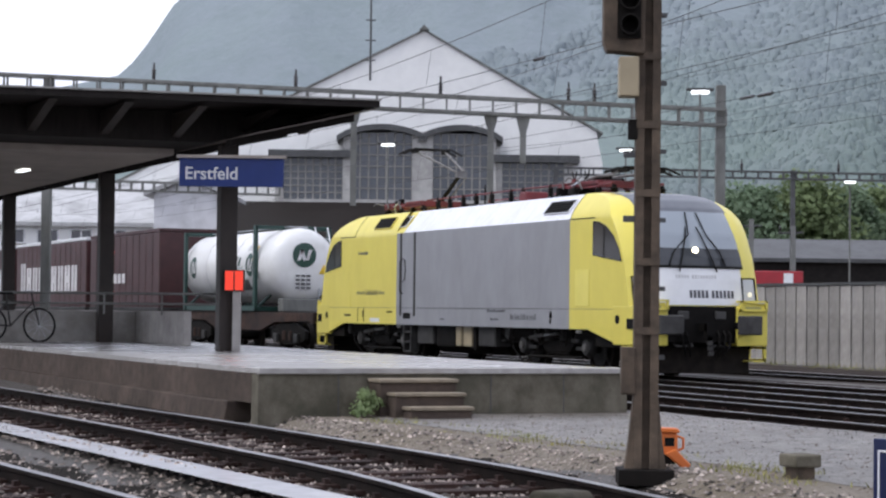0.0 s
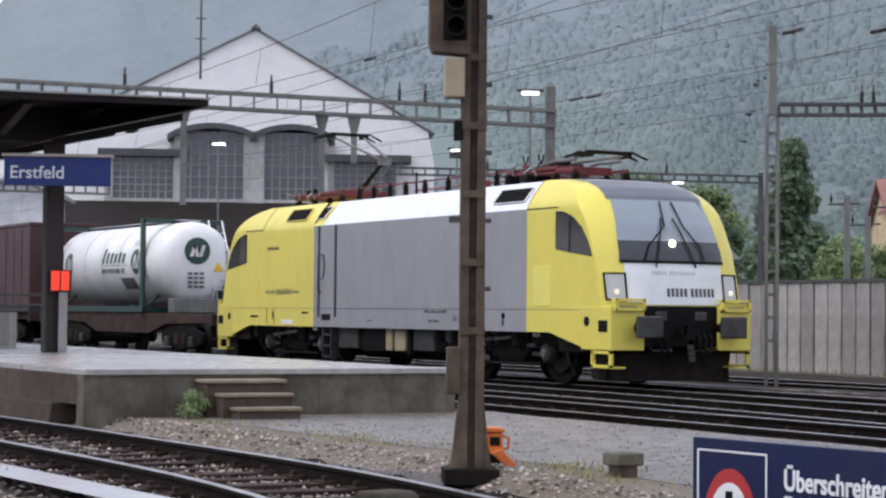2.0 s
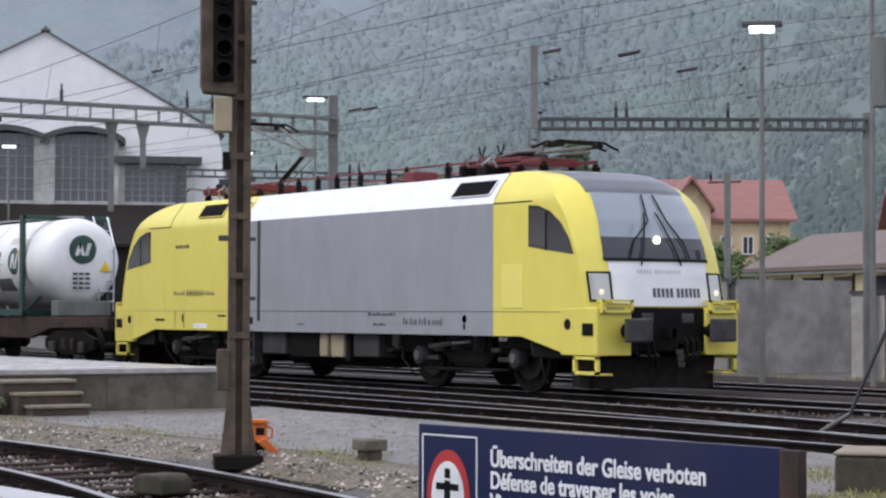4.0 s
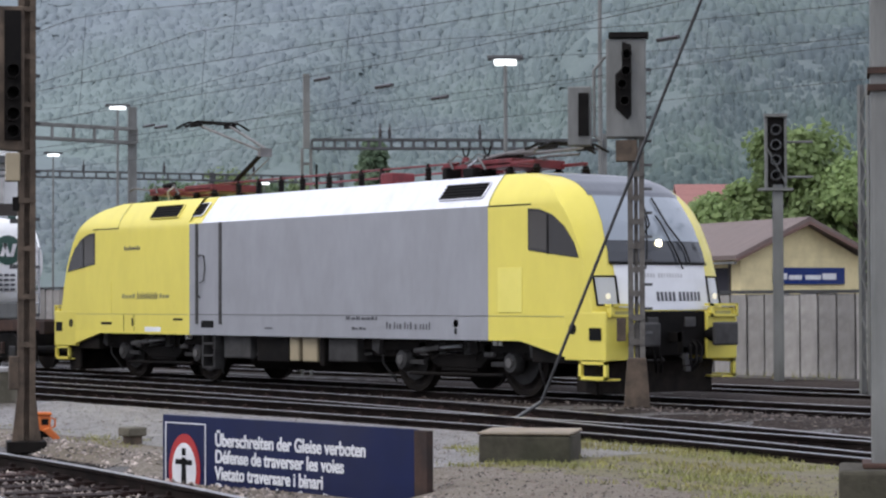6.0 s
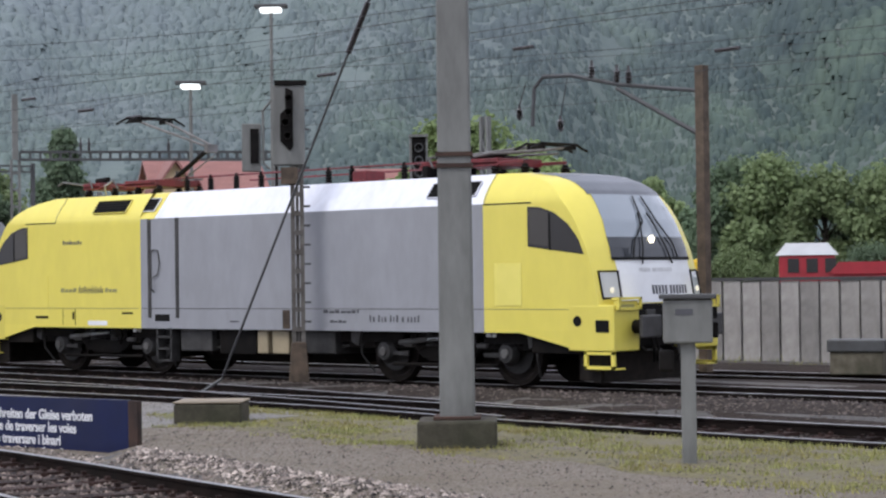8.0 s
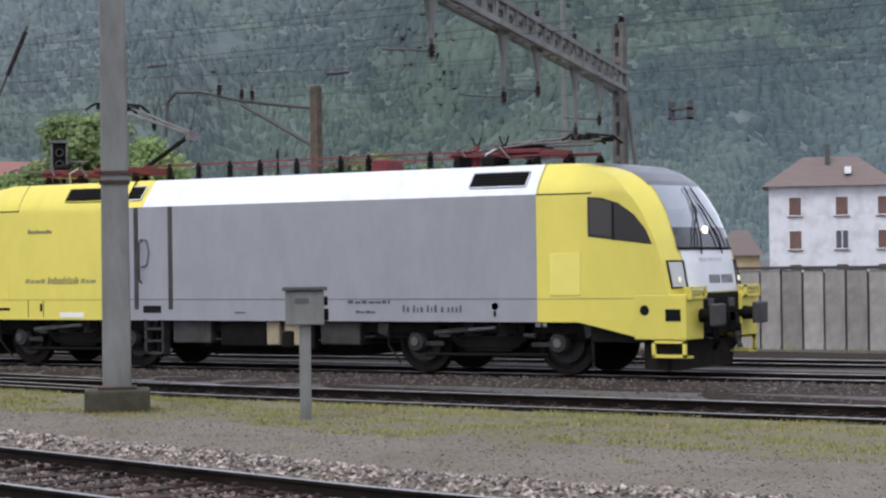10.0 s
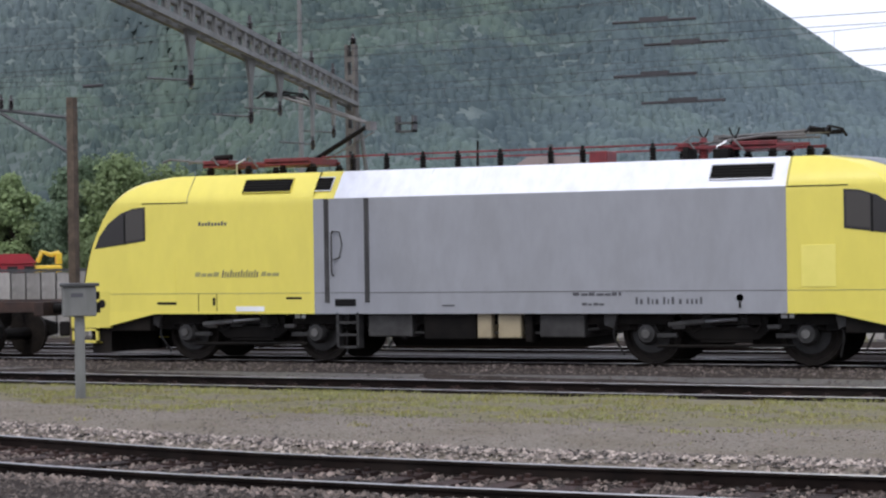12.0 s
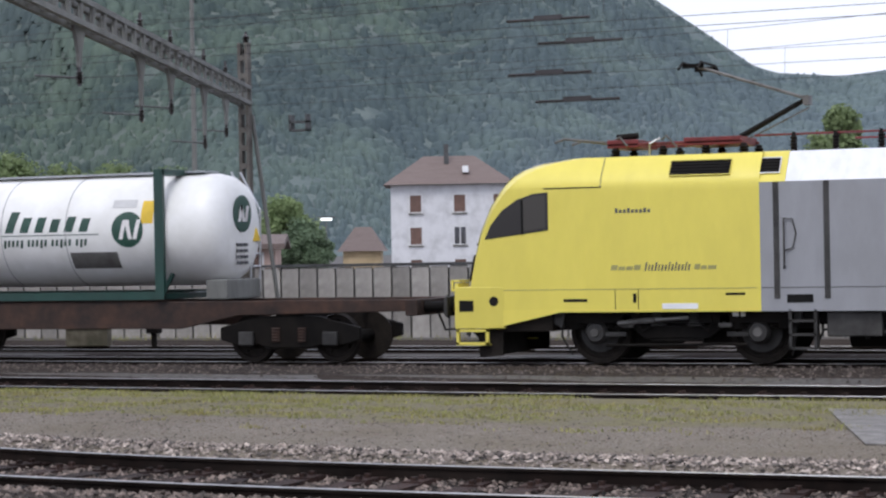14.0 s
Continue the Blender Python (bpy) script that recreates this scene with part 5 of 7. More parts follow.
# ---- buildings ----
def window(parent, x, z, w, h, y, shut=False):
    win = part("window", Geo().box(x, y - 0.03, z, x + w, y + 0.05, z + h), SHUTTER if shut else HOUSE_GLASS, parent, "closed brown shutters" if shut else "")
    g = Geo()
    t = 0.08
    for a in ((x - t, z - t, x + w + t, z), (x - t, z + h, x + w + t, z + h + t), (x - t, z, x, z + h), (x + w, z, x + w + t, z + h)):
        g.box(a[0], y - 0.07, a[1], a[2], y + 0.05, a[3])
    if not shut:
        g.box(x + w / 2 - 0.04, y - 0.06, z, x + w / 2 + 0.04, y + 0.04, z + h)
    part("frame", g, SIGN_WHITE, win)
    part("sill", Geo().box(x - 0.15, y - 0.14, z - 0.16, x + w + 0.15, y + 0.05, z - 0.081), CONCRETE, win)
    return win


def gable_house(name, at, w, d, wall, rise, wall_mat, roof_mat, label, ridge="x", over=0.5):
    """A house with a pitched roof; its front is the side y = 0, centred on x = 0."""
    ob = stand(name, label, "house", at)
    part("wall", Geo().box(-w / 2, 0, 0, w / 2, d, wall), wall_mat, ob)
    g = Geo()
    if ridge == "x":
        g.prism([(-over, wall - 0.1), (d / 2, wall + rise), (d + over, wall - 0.1), (d + over, wall + 0.12), (d / 2, wall + rise + 0.25), (-over, wall + 0.12)], "x", -w / 2 - over, w / 2 + over)
        part("gable", Geo().prism([(0, wall), (d, wall), (d / 2, wall + rise)], "x", -w / 2, w / 2), wall_mat, ob)
    elif ridge == "y":
        g.prism([(-w / 2 - over, wall - 0.1), (0, wall + rise), (w / 2 + over, wall - 0.1), (w / 2 + over, wall + 0.12), (0, wall + rise + 0.25), (-w / 2 - over, wall + 0.12)], "y", -over, d + over)
        part("gable", Geo().prism([(-w / 2, wall), (w / 2, wall), (0, wall + rise)], "y", 0, d), wall_mat, ob)
    else:
        e, k = over, w * 0.28
        g.add([(-w / 2 - e, -e, wall), (w / 2 + e, -e, wall), (w / 2 + e, d + e, wall), (-w / 2 - e, d + e, wall), (-w / 2 + k, d / 2, wall + rise), (w / 2 - k, d / 2, wall + rise)],
              [(3, 2, 1, 0), (0, 1, 5, 4), (1, 2, 5), (2, 3, 4, 5), (3, 0, 4)])
    part("roof", g, roof_mat, ob, "tiled roof")
    return ob


SHED_STONE = mat("pale_grey_shed_stone", (0.46, 0.45, 0.43), (0.36, 0.35, 0.335), 0.8, scale=2, bump=0.2, grime=0.5, grime_scale=0.5, dirt=(0.2, 0.19, 0.18), spec=0.25)


def engine_shed():
    k = 130 / 3700
    ob = stand("engine_shed", "large pale engine shed with a gable and tall arched windows", "engine shed", pose(-121.60, 50.06, 0, 0, 0, 66.8))
    zt, ze, zb = 18.85, 12.66, 8.18
    rx, lx = 308 * k, -560 * k
    zl = zt - (zt - ze) * 1.62
    # facade with its openings cut by building it from piers
    slope = lambda x: zt + (zl - zt) * (x / lx) if x < 0 else zt + (ze - zt) * (x / rx)
    g = Geo().prism([(lx, 0), (rx + 0.4, 0), (rx + 0.4, ze - 2.0), (rx, ze), (0, zt), (lx, zl)], "y", 0.4, 26)
    part("wall", g, PLASTER, ob, "pale weathered plaster gable")
    g = Geo().prism([(-0.3, zt + 0.05), (0, zt + 0.35), (0.3, zt + 0.05)], "y", 0, 26)
    g.prism([(0, zt), (0, zt + 0.12), (rx + 0.4, ze - 0.06), (rx + 0.4, ze - 0.18)], "y", 0.25, 26)
    g.prism([(0, zt), (0, zt + 0.12), (lx - 0.4, zl - 0.06), (lx - 0.4, zl - 0.18)], "y", 0.25, 26)
    part("roof_edge", g, MAST_GREY, ob, "thin grey roof verge")
    # projecting window bay with a curved hood
    def bay(x0, x1, z0, z1, n, hood, dy):
        b = part("window_bay", Geo().box(x0 - 0.5, dy, z0 - 0.6, x1 + 0.5, 0.5, z0).box(x0 - 0.5, dy, z0, x0, 0.5, z1).box(x1, dy, z0, x1 + 0.5, 0.5, z1), SHED_STONE, ob, "grey stone window bay")
        part("pane", Geo().box(x0, dy + 0.2, z0, x1, dy + 0.25, z1), SHED_GLASS, b, "dull shed glazing")
        g = Geo()
        for i in range(n + 1):
            x = x0 + (x1 - x0) * i / n
            g.box(x - 0.05, dy + 0.1, z0, x + 0.05, dy + 0.19, z1)
        for i in range(1, 6):
            z = z0 + (z1 - z0) * i / 6
            g.box(x0, dy + 0.12, z - 0.035, x1, dy + 0.18, z + 0.035)
        tagged(part("glazing_grid", g, SHED_FRAME, b), "grid of thin grey mullions", kind="stuff")
        if hood:
            pts = [(x0 - 0.9 + (x1 - x0 + 1.8) * i / 12, z1 - 0.25 + 0.75 * math.sin(math.pi * i / 12) ** 0.7) for i in range(13)]
            g = Geo().prism(pts + [(p[0], p[1] - 0.35) for p in reversed(pts)], "y", dy - 0.5, 0.5)
            part("hood", g, DARK_STEEL, b, "dark curved hood")
        else:
            part("hood", Geo().box(x0 - 0.9, dy - 0.5, z1, x1 + 0.9, 0.5, z1 + 0.45), DARK_STEEL, b, "dark flat hood")
    bay(-125 * k, -18 * k, zb, 12.32, 7, True, -1.2)
    bay(18 * k, 115 * k, zb, 12.32, 7, True, -1.2)
    bay(-245 * k, -140 * k, zb, 10.74, 8, False, -0.9)
    bay(140 * k, 250 * k, zb, 10.57, 8, False, -0.9)
    part("pier", Geo().box(-18 * k, -1.35, zb - 0.6, 18 * k, 0.4, 12.39), SHED_STONE, ob, "stone pier between the tall windows")
    part("band", Geo().box(lx * 0.55, -1.3, zb - 1.2, rx, 0.4, zb - 0.62), CONCRETE, ob, "grey sill band")
    # dark lean-to roofs along the foot of the wall
    z0 = 7.97
    g = Geo().prism([(-1.3, z0), (-7.0, z0 - 2.6), (-7.0, z0 - 2.8), (-1.3, z0 - 0.3)], "x", -405 * k, rx)
    g.box(-405 * k, -6.6, 0, rx, -1.3, z0 - 2.6)
    part("lean_to", g, DARK_WOOD, ob, "dark timber lean-to")
    return ob


engine_shed()
low = gable_house("goods_hall", pose(-118.02, 28.02, 0, 0, 0, 66.8), 10.52, 14, 5.98, 8.53 - 5.98, PLASTER, ROOF_PALE, "low hall with a pale metal roof beside the engine shed")
for i in range(5):
    window(low, -4.6 + 1.9 * i, 4.96, 1.1, 0.7, 0)
gable_house("white_annex", pose(-109.95, 31.60, 0, 0, 0, 66.8), 3.63, 8, 7.41, 0.8, PLASTER_WHITE, ROOF_PALE, "white annex between two halls", "y")
far = gable_house("goods_station", pose(-101.66, 66.11, 0, 0, 0, 66.8), 9.4, 8, 4.42, 1.1, DARK_WOOD, DARK_STEEL, "dark low goods station with a wide roof")
for i in range(5):
    window(far, -4.0 + 1.7 * i, 2.0, 0.9, 0.9, 0)
rc = stand("red_container", "red and white container behind the fence", "container", pose(-63.25, 39.03, 0, 0, 0, 66.8))
part("body", Geo().box(-0.895, 0, 0, 0.895, 2.2, 2.82), RED_PAINT, rc, "", 0.03)
part("panel", Geo().box(0.215, -0.02, 0.4, 0.537, 0.01, 2.74), WHITE, rc, "white panel")

ochre = gable_house("ochre_house", pose(-115.82, 101.43, -0.85, 0, 0, 59.4), 8.72, 10, 9.02, 12.10 - 9.02, PLASTER_YELLOW, TILE_RED, "ochre house with red tiled roof and tall windows")
kk = 150 / 3700
part("cross_gable", Geo().prism([(-112 * kk, 0), (-42 * kk, 0), (-42 * kk, 9.91), (-78 * kk, 11.93), (-112 * kk, 9.91)], "y", -1.0, 3), PLASTER_YELLOW, ochre)
part("cross_roof", Geo().prism([(-120 * kk, 9.83), (-78 * kk, 12.26), (-36 * kk, 9.83), (-36 * kk, 9.58), (-78 * kk, 11.93), (-120 * kk, 9.58)], "y", -1.6, 4), TILE_RED, ochre, "red gable roof")
for px in (-80, -18, 22, 55):
    window(ochre, px * kk, 6.59, 17 * kk, 30 * kk, -1.0 if px < -40 else 0.0)
HUT_CREAM = mat("cream_yellow_plaster", (0.80, 0.68, 0.38), (0.74, 0.62, 0.34), 0.8, scale=1.2, grime=0.25)
hut = gable_house("station_hut", pose(-63.2, 73.6, -0.12, 0, 0, 76), 7.0, 20, 3.75, 1.75, HUT_CREAM, TILE_BROWN, "long cream hut with a wide gable and grey-brown roof", "y", 0.7)
board = part("name_board", Geo().box(-1.7, -0.12, 2.5, 2.4, -0.02, 3.3), STATION_BLUE, hut, "blue board with white bars")
for x0, x1, h in ((-1.45, -0.95, 0.3), (-0.85, -0.1, 0.22), (0.1, 1.0, 0.22), (1.1, 1.9, 0.3)):
    part("board_bar", Geo().box(x0, -0.14, 2.72, x1, -0.121, 2.72 + h), SIGN_WHITE, board)
for k in range(6):
    y = 1.0 + 3.1 * k
    part("bay", Geo().box(-3.53, y, 1.6, -3.5, y + 1.9, 3.3), HOUSE_GLASS if k % 2 == 0 else SHUTTER, hut, "dark window bay under the eave")
    part("bay_post", Geo().box(-3.58, y - 0.16, 0, -3.5, y - 0.02, 3.6), POST_BROWN, hut)
part("gutter", Geo().box(-4.3, -0.7, 3.45, -4.18, 20.7, 3.57), MAST_GREY, hut, "grey gutter")
part("verge_board", Geo().prism([(-4.2, 3.55), (0, 5.38), (4.2, 3.55), (4.2, 3.68), (0, 5.55), (-4.2, 3.68)], "y", -0.76, -0.71), SHUTTER, hut, "brown verge board")
gable_house("red_roof_house", pose(-107.33, 114.41, -1.25, 0, 0, 52.6), 5.19, 9, 8.37, 11.83 - 8.37, PLASTER_YELLOW, TILE_RED, "ochre house with a steep red roof", "x", 0.9)
chapel = stand("chapel", "small white chapel tower with a dark cap", "chapel", pose(-123.36, 157.46, 0.0, 0, 0, 45.6))
part("tower", Geo().box(-1.1, 0, 0, 1.1, 2.4, 9.69), PLASTER_WHITE, chapel)
part("cap", Geo().turned([(1.9, 9.69), (1.75, 10.37), (0.95, 10.82), (0.5, 11.39), (0.08, 11.84), (0.05, 12.52)], (0, 1.3, 0), "z", 10), DARK_STEEL, chapel)
part("belfry_opening", Geo().box(-0.45, -0.03, 8.44, 0.15, 0.0, 9.35), DARK_GLASS, chapel, "dark arched opening")
pink = gable_house("pink_hut", pose(-23.5, 60.0, 0, 0, 0, 24), 2.45, 5, 2.36, 0.28, PLASTER_PINK, TILE_BROWN, "small pink hut with a shallow roof", "x", 0.4)
window(pink, 0.12, 1.2, 0.55, 0.85, 0, True)
white = gable_house("white_house", pose(-47.39, 141.12, -0.78, 0, 0, 22.3), 9.56, 9, 8.16, 10.64 - 8.16, PLASTER_WHITE, TILE_BROWN, "white two-storey house with a brown hipped roof", "hip", 0.6)
kw = 170 / 3700
for r, (zb, zt) in enumerate(((375, 345), (432, 402), (490, 460))):
    for c, px in enumerate((-70, 8, 78)):
        window(white, px * kw, 0, 20 * kw, 30 * kw, 0, not (r == 1 and c == 1)).matrix_basis = pose(0, 0, (5.91) - r * 57 * kw)
part("chimney", Geo().box(-0.4, 3.0, 9.82, 0.0, 3.5, 11.56), DARK_STEEL, white, "dark chimney")
part("dormer", Geo().box(1.1, 0.8, 9.13, 1.6, 2.2, 9.68), WHITE, white, "small white dormer")
gable_house("grey_barn", pose(-60.30, 152.04, -0.86, 0, 0, 22.3), 3.3, 8, 2.90, 5.10 - 2.90, PLASTER_YELLOW, TILE_BROWN, "small house with a grey-brown roof", "hip", 0.5)


CANOPY_BOARD = mat("grey_brown_boarding", (0.12, 0.10, 0.09), (0.085, 0.072, 0.066), 0.7, scale=4, stretch=(1, 8, 1), spec=0.2)
STEP_TREAD = mat("pale_top_stone", (0.27, 0.225, 0.165), (0.2, 0.165, 0.12), 0.7, scale=6, bump=0.3, grime=0.5, spec=0.3)
DARK_FOOT = mat("mossy_dark_footing", (0.075, 0.066, 0.05), (0.04, 0.036, 0.027), 0.85, scale=6, bump=0.4, grime=0.5, dirt=(0.04, 0.05, 0.025), spec=0.2)


# ---- fence ----
def fence(x0, x1, y, h=2.05):
    ob = tagged(new("fence"), "grey concrete panel fence along the yard", "fence", "", "structure")
    n = int(round((x1 - x0) / 0.5))
    me = Geo().box(-0.222, -0.03, 0.0, 0.222, 0.03, h).mesh("panel", FENCE_GREY)
    for i in range(n):
        p = new("panel", me)
        p.parent = ob
        p.matrix_basis = pose(x0 + 0.5 * (i + 0.5), y + random.uniform(-0.012, 0.012), random.uniform(-0.01, 0.01))
    # dark sheet added so the gaps between panels read dark
    part("back_board", Geo().box(x0, y + 0.035, 0.02, x1, y + 0.06, h - 0.05), DARK_STEEL, ob)
    part("coping", Geo().box(x0, y - 0.06, h + 0.01, x1, y + 0.07, h + 0.08), DARK_STEEL, ob, "dark capping rail")
    for i in range(0, n + 1, 6):
        part("post", Geo().box(x0 + 0.5 * i - 0.05, y + 0.07, 0, x0 + 0.5 * i + 0.05, y + 0.17, h + 0.05), MAST_GREY, ob)


fence(-62, -34.3, 30.0)
fence(-30.8, 16.2, 30.1, 1.74)
part("return", Geo().box(-34.32, 30.03, 0, -34.26, 33.5, 2.1), FENCE_GREY, bpy.data.objects["fence"], "grey panel return")
blades("fence_grass", -60, 10, lambda x: 27.8, lambda x: 29.8, 6000, 0.16, GRASS, "rough grass along the foot of the fence")


# ---- platform, canopy and stairs ----
def platform():
    ob = tagged(new("platform"), "island platform with wet paving and a concrete end wall", "platform", "", "structure")
    x1, ya, yb, z = -25.1, 7.8, 12.7, 0.57
    part("paving", Geo().box(-125, ya + 0.02, z - 0.06, x1 - 0.02, yb - 0.02, z), WET_PAVING, ob, "wet shining paving")
    part("end_wall", Geo().box(x1 - 0.25, ya + 0.002, -0.15, x1, yb, z - 0.062), CONCRETE, ob, "stained concrete end wall")
    part("coping", Geo().box(x1 - 0.35, ya, z - 0.061, x1 + 0.04, yb, z + 0.012), WET_PAVING, ob, "pale coping stone", 0.01)
    part("track_wall", Geo().box(-125, ya, 0.16, x1 - 0.255, ya + 0.2, z - 0.062), BROWN_BRICK, ob, "brown track-side wall")
    part("ledge", Geo().prism([(ya - 0.14, -0.1), (ya + 0.3, -0.1), (ya + 0.3, 0.158), (ya - 0.1, 0.158)], "x", -125, x1 - 0.9), BROWN_BRICK, ob, "lower ledge of the track wall", 0.02)
    part("far_wall", Geo().box(-125, yb - 0.2, -0.15, x1 - 0.255, yb, z - 0.062), BROWN_BRICK, ob)
    g = Geo()
    for i in range(1, 5):
        g.box(x1 + 0.001, ya + i * 1.0, -0.1, x1 + 0.004, ya + i * 1.0 + 0.012, z - 0.065)
    part("joint", g, DARK_STEEL, ob)
    steps = stand("steps", "three worn concrete steps against the platform end", "steps", pose(-24.95, 9.55, 0))
    for i in range(3):
        y0, y1, x = -0.26 + 0.05 * (2 - i) - 0.05 * i, 0.52 + 0.05 * (2 - i) + 0.05 * i, 0.24 + 0.24 * (2 - i)
        step = part("step", Geo().box(-0.15, y0, -0.1, x, y1, 0.105 + 0.155 * i), BROWN_BRICK, steps, "brown stone riser", 0.01)
        # treads are paler than risers to paint in light from above
        part("tread", Geo().box(-0.15, y0 - 0.02, 0.106 + 0.155 * i, x + 0.035, y1 + 0.02, 0.15 + 0.155 * i), STEP_TREAD, step, "tread paled for light from above", 0.012)
    rng = np.random.default_rng(5)
    me = crown(rng, [(0, 0, 0.14, 0.12), (0.05, -0.12, 0.1, 0.1), (0, 0.1, 0.2, 0.1), (0.02, -0.05, 0.28, 0.07)], 70, 0.035)
    me.materials.append(LEAF_A)
    tagged(new("weed", me), "clump of green weeds beside the steps", "weed").matrix_basis = pose(-24.75, 9.05, 0)


def canopy():
    ob = stand("canopy", "dark platform canopy with a pale soffit on brown posts", "canopy")
    x1 = -33.4
    # thin roof sheet over a deep boarded core that stops short of the end
    part("roof", Geo().prism([(5.6, 4.49), (12.55, 4.60), (12.55, 4.70), (5.6, 4.59)], "x", -110, x1), DARK_WOOD, ob, "thin dark roof edge")
    part("flashing", Geo().prism([(5.6, 4.592), (12.56, 4.702), (12.56, 4.73), (5.6, 4.62)], "x", -110, x1 + 0.05), SHED_FRAME, ob, "grey metal flashing")
    part("core", Geo().prism([(5.6, 4.02), (10.2, 4.04), (12.0, 4.46), (12.0, 4.58), (5.6, 4.48)], "x", -110, x1 - 1.7), DARK_WOOD, ob, "dark boarded core")
    for y in (6.0, 7.2, 8.4, 9.6, 10.8, 11.8):
        part("bracket", Geo().prism([(x1 - 1.7, 4.10 if y < 10 else 4.25), (x1 - 1.7, 4.48), (x1 - 0.12, 4.48)], "y", y - 0.07, y + 0.07), POST_BROWN, ob, "raking roof bracket")
    g = Geo().prism([(5.8, 3.90), (10.0, 3.92), (10.0, 4.03), (5.8, 4.01)], "x", -110, x1 - 3.2)
    part("soffit", g, SOFFIT, ob, "pale brown soffit")
    part("soffit_board", Geo().prism([(10.24, 4.025), (12.5, 4.563), (12.5, 4.578), (10.24, 4.04)], "x", -110, x1 - 0.05), CANOPY_BOARD, ob, "grey-brown boarding under the sloping roof")
    for i in range(22):
        x = x1 - 0.9 - i * 3.4
        part("beam", Geo().prism([(10.25, 3.92), (12.4, 4.42), (12.4, 4.55), (10.25, 4.03)], "x", x - 0.12, x + 0.12), DARK_WOOD, ob)
    for i in range(9):
        lamp = part("ceiling_lamp", Geo().box(-42 - i * 4.2, 8.38, 3.87, -41.3 - i * 4.2, 8.52, 3.898), TUBE_ON, ob, "lit tube lamp")
    for x in (-35.4, -43.7, -53.5, -63):
        part("post", Geo().box(x - 0.13, 10.45, 0.57, x + 0.13, 10.75, 4.03), POST_BROWN, ob, "dark brown steel post", 0.02)
    return ob


platform()
canopy()
# low parapet and handrail of the underpass stairs
pr = stand("parapet", "grey parapet with a steel handrail on the platform", "parapet")
part("wall", Geo().box(-58, 11.35, 0.57, -40.5, 11.5, 1.22), FENCE_GREY, pr, "grey rendered parapet", 0.01)
part("end_wall", Geo().box(-44.2, 8.4, 0.57, -44.0, 11.34, 1.2), FENCE_GREY, pr, "", 0.01)
for z in (1.36, 1.56):
    part("handrail", Geo().tube((-44.1, 8.4, z), (-40.4, 12.2, z), 0.025), MAST_GREY, pr)
for k in range(5):
    part("baluster", Geo().tube((-44.1 + 0.9 * k, 8.4 + 0.92 * k, 1.15), (-44.1 + 0.9 * k, 8.4 + 0.92 * k, 1.56), 0.02), MAST_GREY, pr)

# station name board
sg = stand("station_sign", "blue station name board with white letters on a platform post", "sign", pose(-34.25, 10.23, 3.26, 0, 0, 66.8))
part("board", Geo().box(-0.775, -0.05, 0, 0.92, 0.03, 0.46), STATION_BLUE, sg, "", 0.01)
part("hood", Geo().box(-0.81, -0.12, 0.462, 0.96, 0.06, 0.51), SOFFIT, sg)
letters("station_name", "Erstfeld", 0.285, SIGN_WHITE, sg, pose(-0.69, -0.055, 0.12, 90), 0.003)
# red lamp box and pale cabinet under it
rl = stand("signal_lamp_box", "lit red lamp box on a pale post on the platform", "signal lamp", pose(-35.14, 10.66, 0.57, 0, 0, 66.8))
part("post", Geo().box(-0.02, -0.05, 0, 0.11, 0.08, 1.0), FENCE_GREY, rl, "pale grey post")
part("box", Geo().box(-0.16, -0.08, 1.0, 0.17, 0.1, 1.36), POST_BROWN, rl, "", 0.01)
for sx in (-0.145, 0.015):
    part("lens", Geo().box(sx, -0.1, 1.02, sx + 0.135, -0.081, 1.34), RED_ON, rl, "glowing red glass")


def bicycle(at):
    ob = stand("bicycle", "parked bicycle leaning at the parapet", "bicycle", at)
    for x in (-0.52, 0.52):
        g = Geo()
        pts = [(x + 0.33 * math.cos(a), 0, 0.34 + 0.33 * math.sin(a)) for a in np.linspace(0, 2 * math.pi, 21)]
        w = part("wheel", g.path(pts, 0.022, 5), LINE, ob)
        g = Geo()
        for a in np.linspace(0, math.pi, 7)[:-1]:
            g.tube((x + 0.32 * math.cos(a), 0, 0.34 + 0.32 * math.sin(a)), (x - 0.32 * math.cos(a), 0, 0.34 - 0.32 * math.sin(a)), 0.004, None, 4)
        part("spokes", g, BARE_METAL, w)
    part("frame", Geo().path([(-0.52, 0, 0.34), (-0.1, 0, 0.32), (0.38, 0, 0.8), (-0.18, 0, 0.82), (-0.1, 0, 0.32)], 0.02).path([(-0.52, 0, 0.34), (-0.18, 0, 0.82), (-0.2, 0, 0.95)], 0.016).path([(0.52, 0, 0.34), (0.38, 0, 0.8), (0.34, 0, 1.0)], 0.018), GEAR_GREY, ob)
    part("saddle", Geo().box(-0.32, -0.07, 0.95, -0.08, 0.07, 1.0), LINE, ob, "", 0.02)
    part("handlebar", Geo().path([(0.28, -0.28, 1.02), (0.34, 0, 1.02), (0.28, 0.28, 1.02)], 0.014), BARE_METAL, ob)


bicycle(pose(-43.6, 8.75, 0.57, 0, 0, 55))


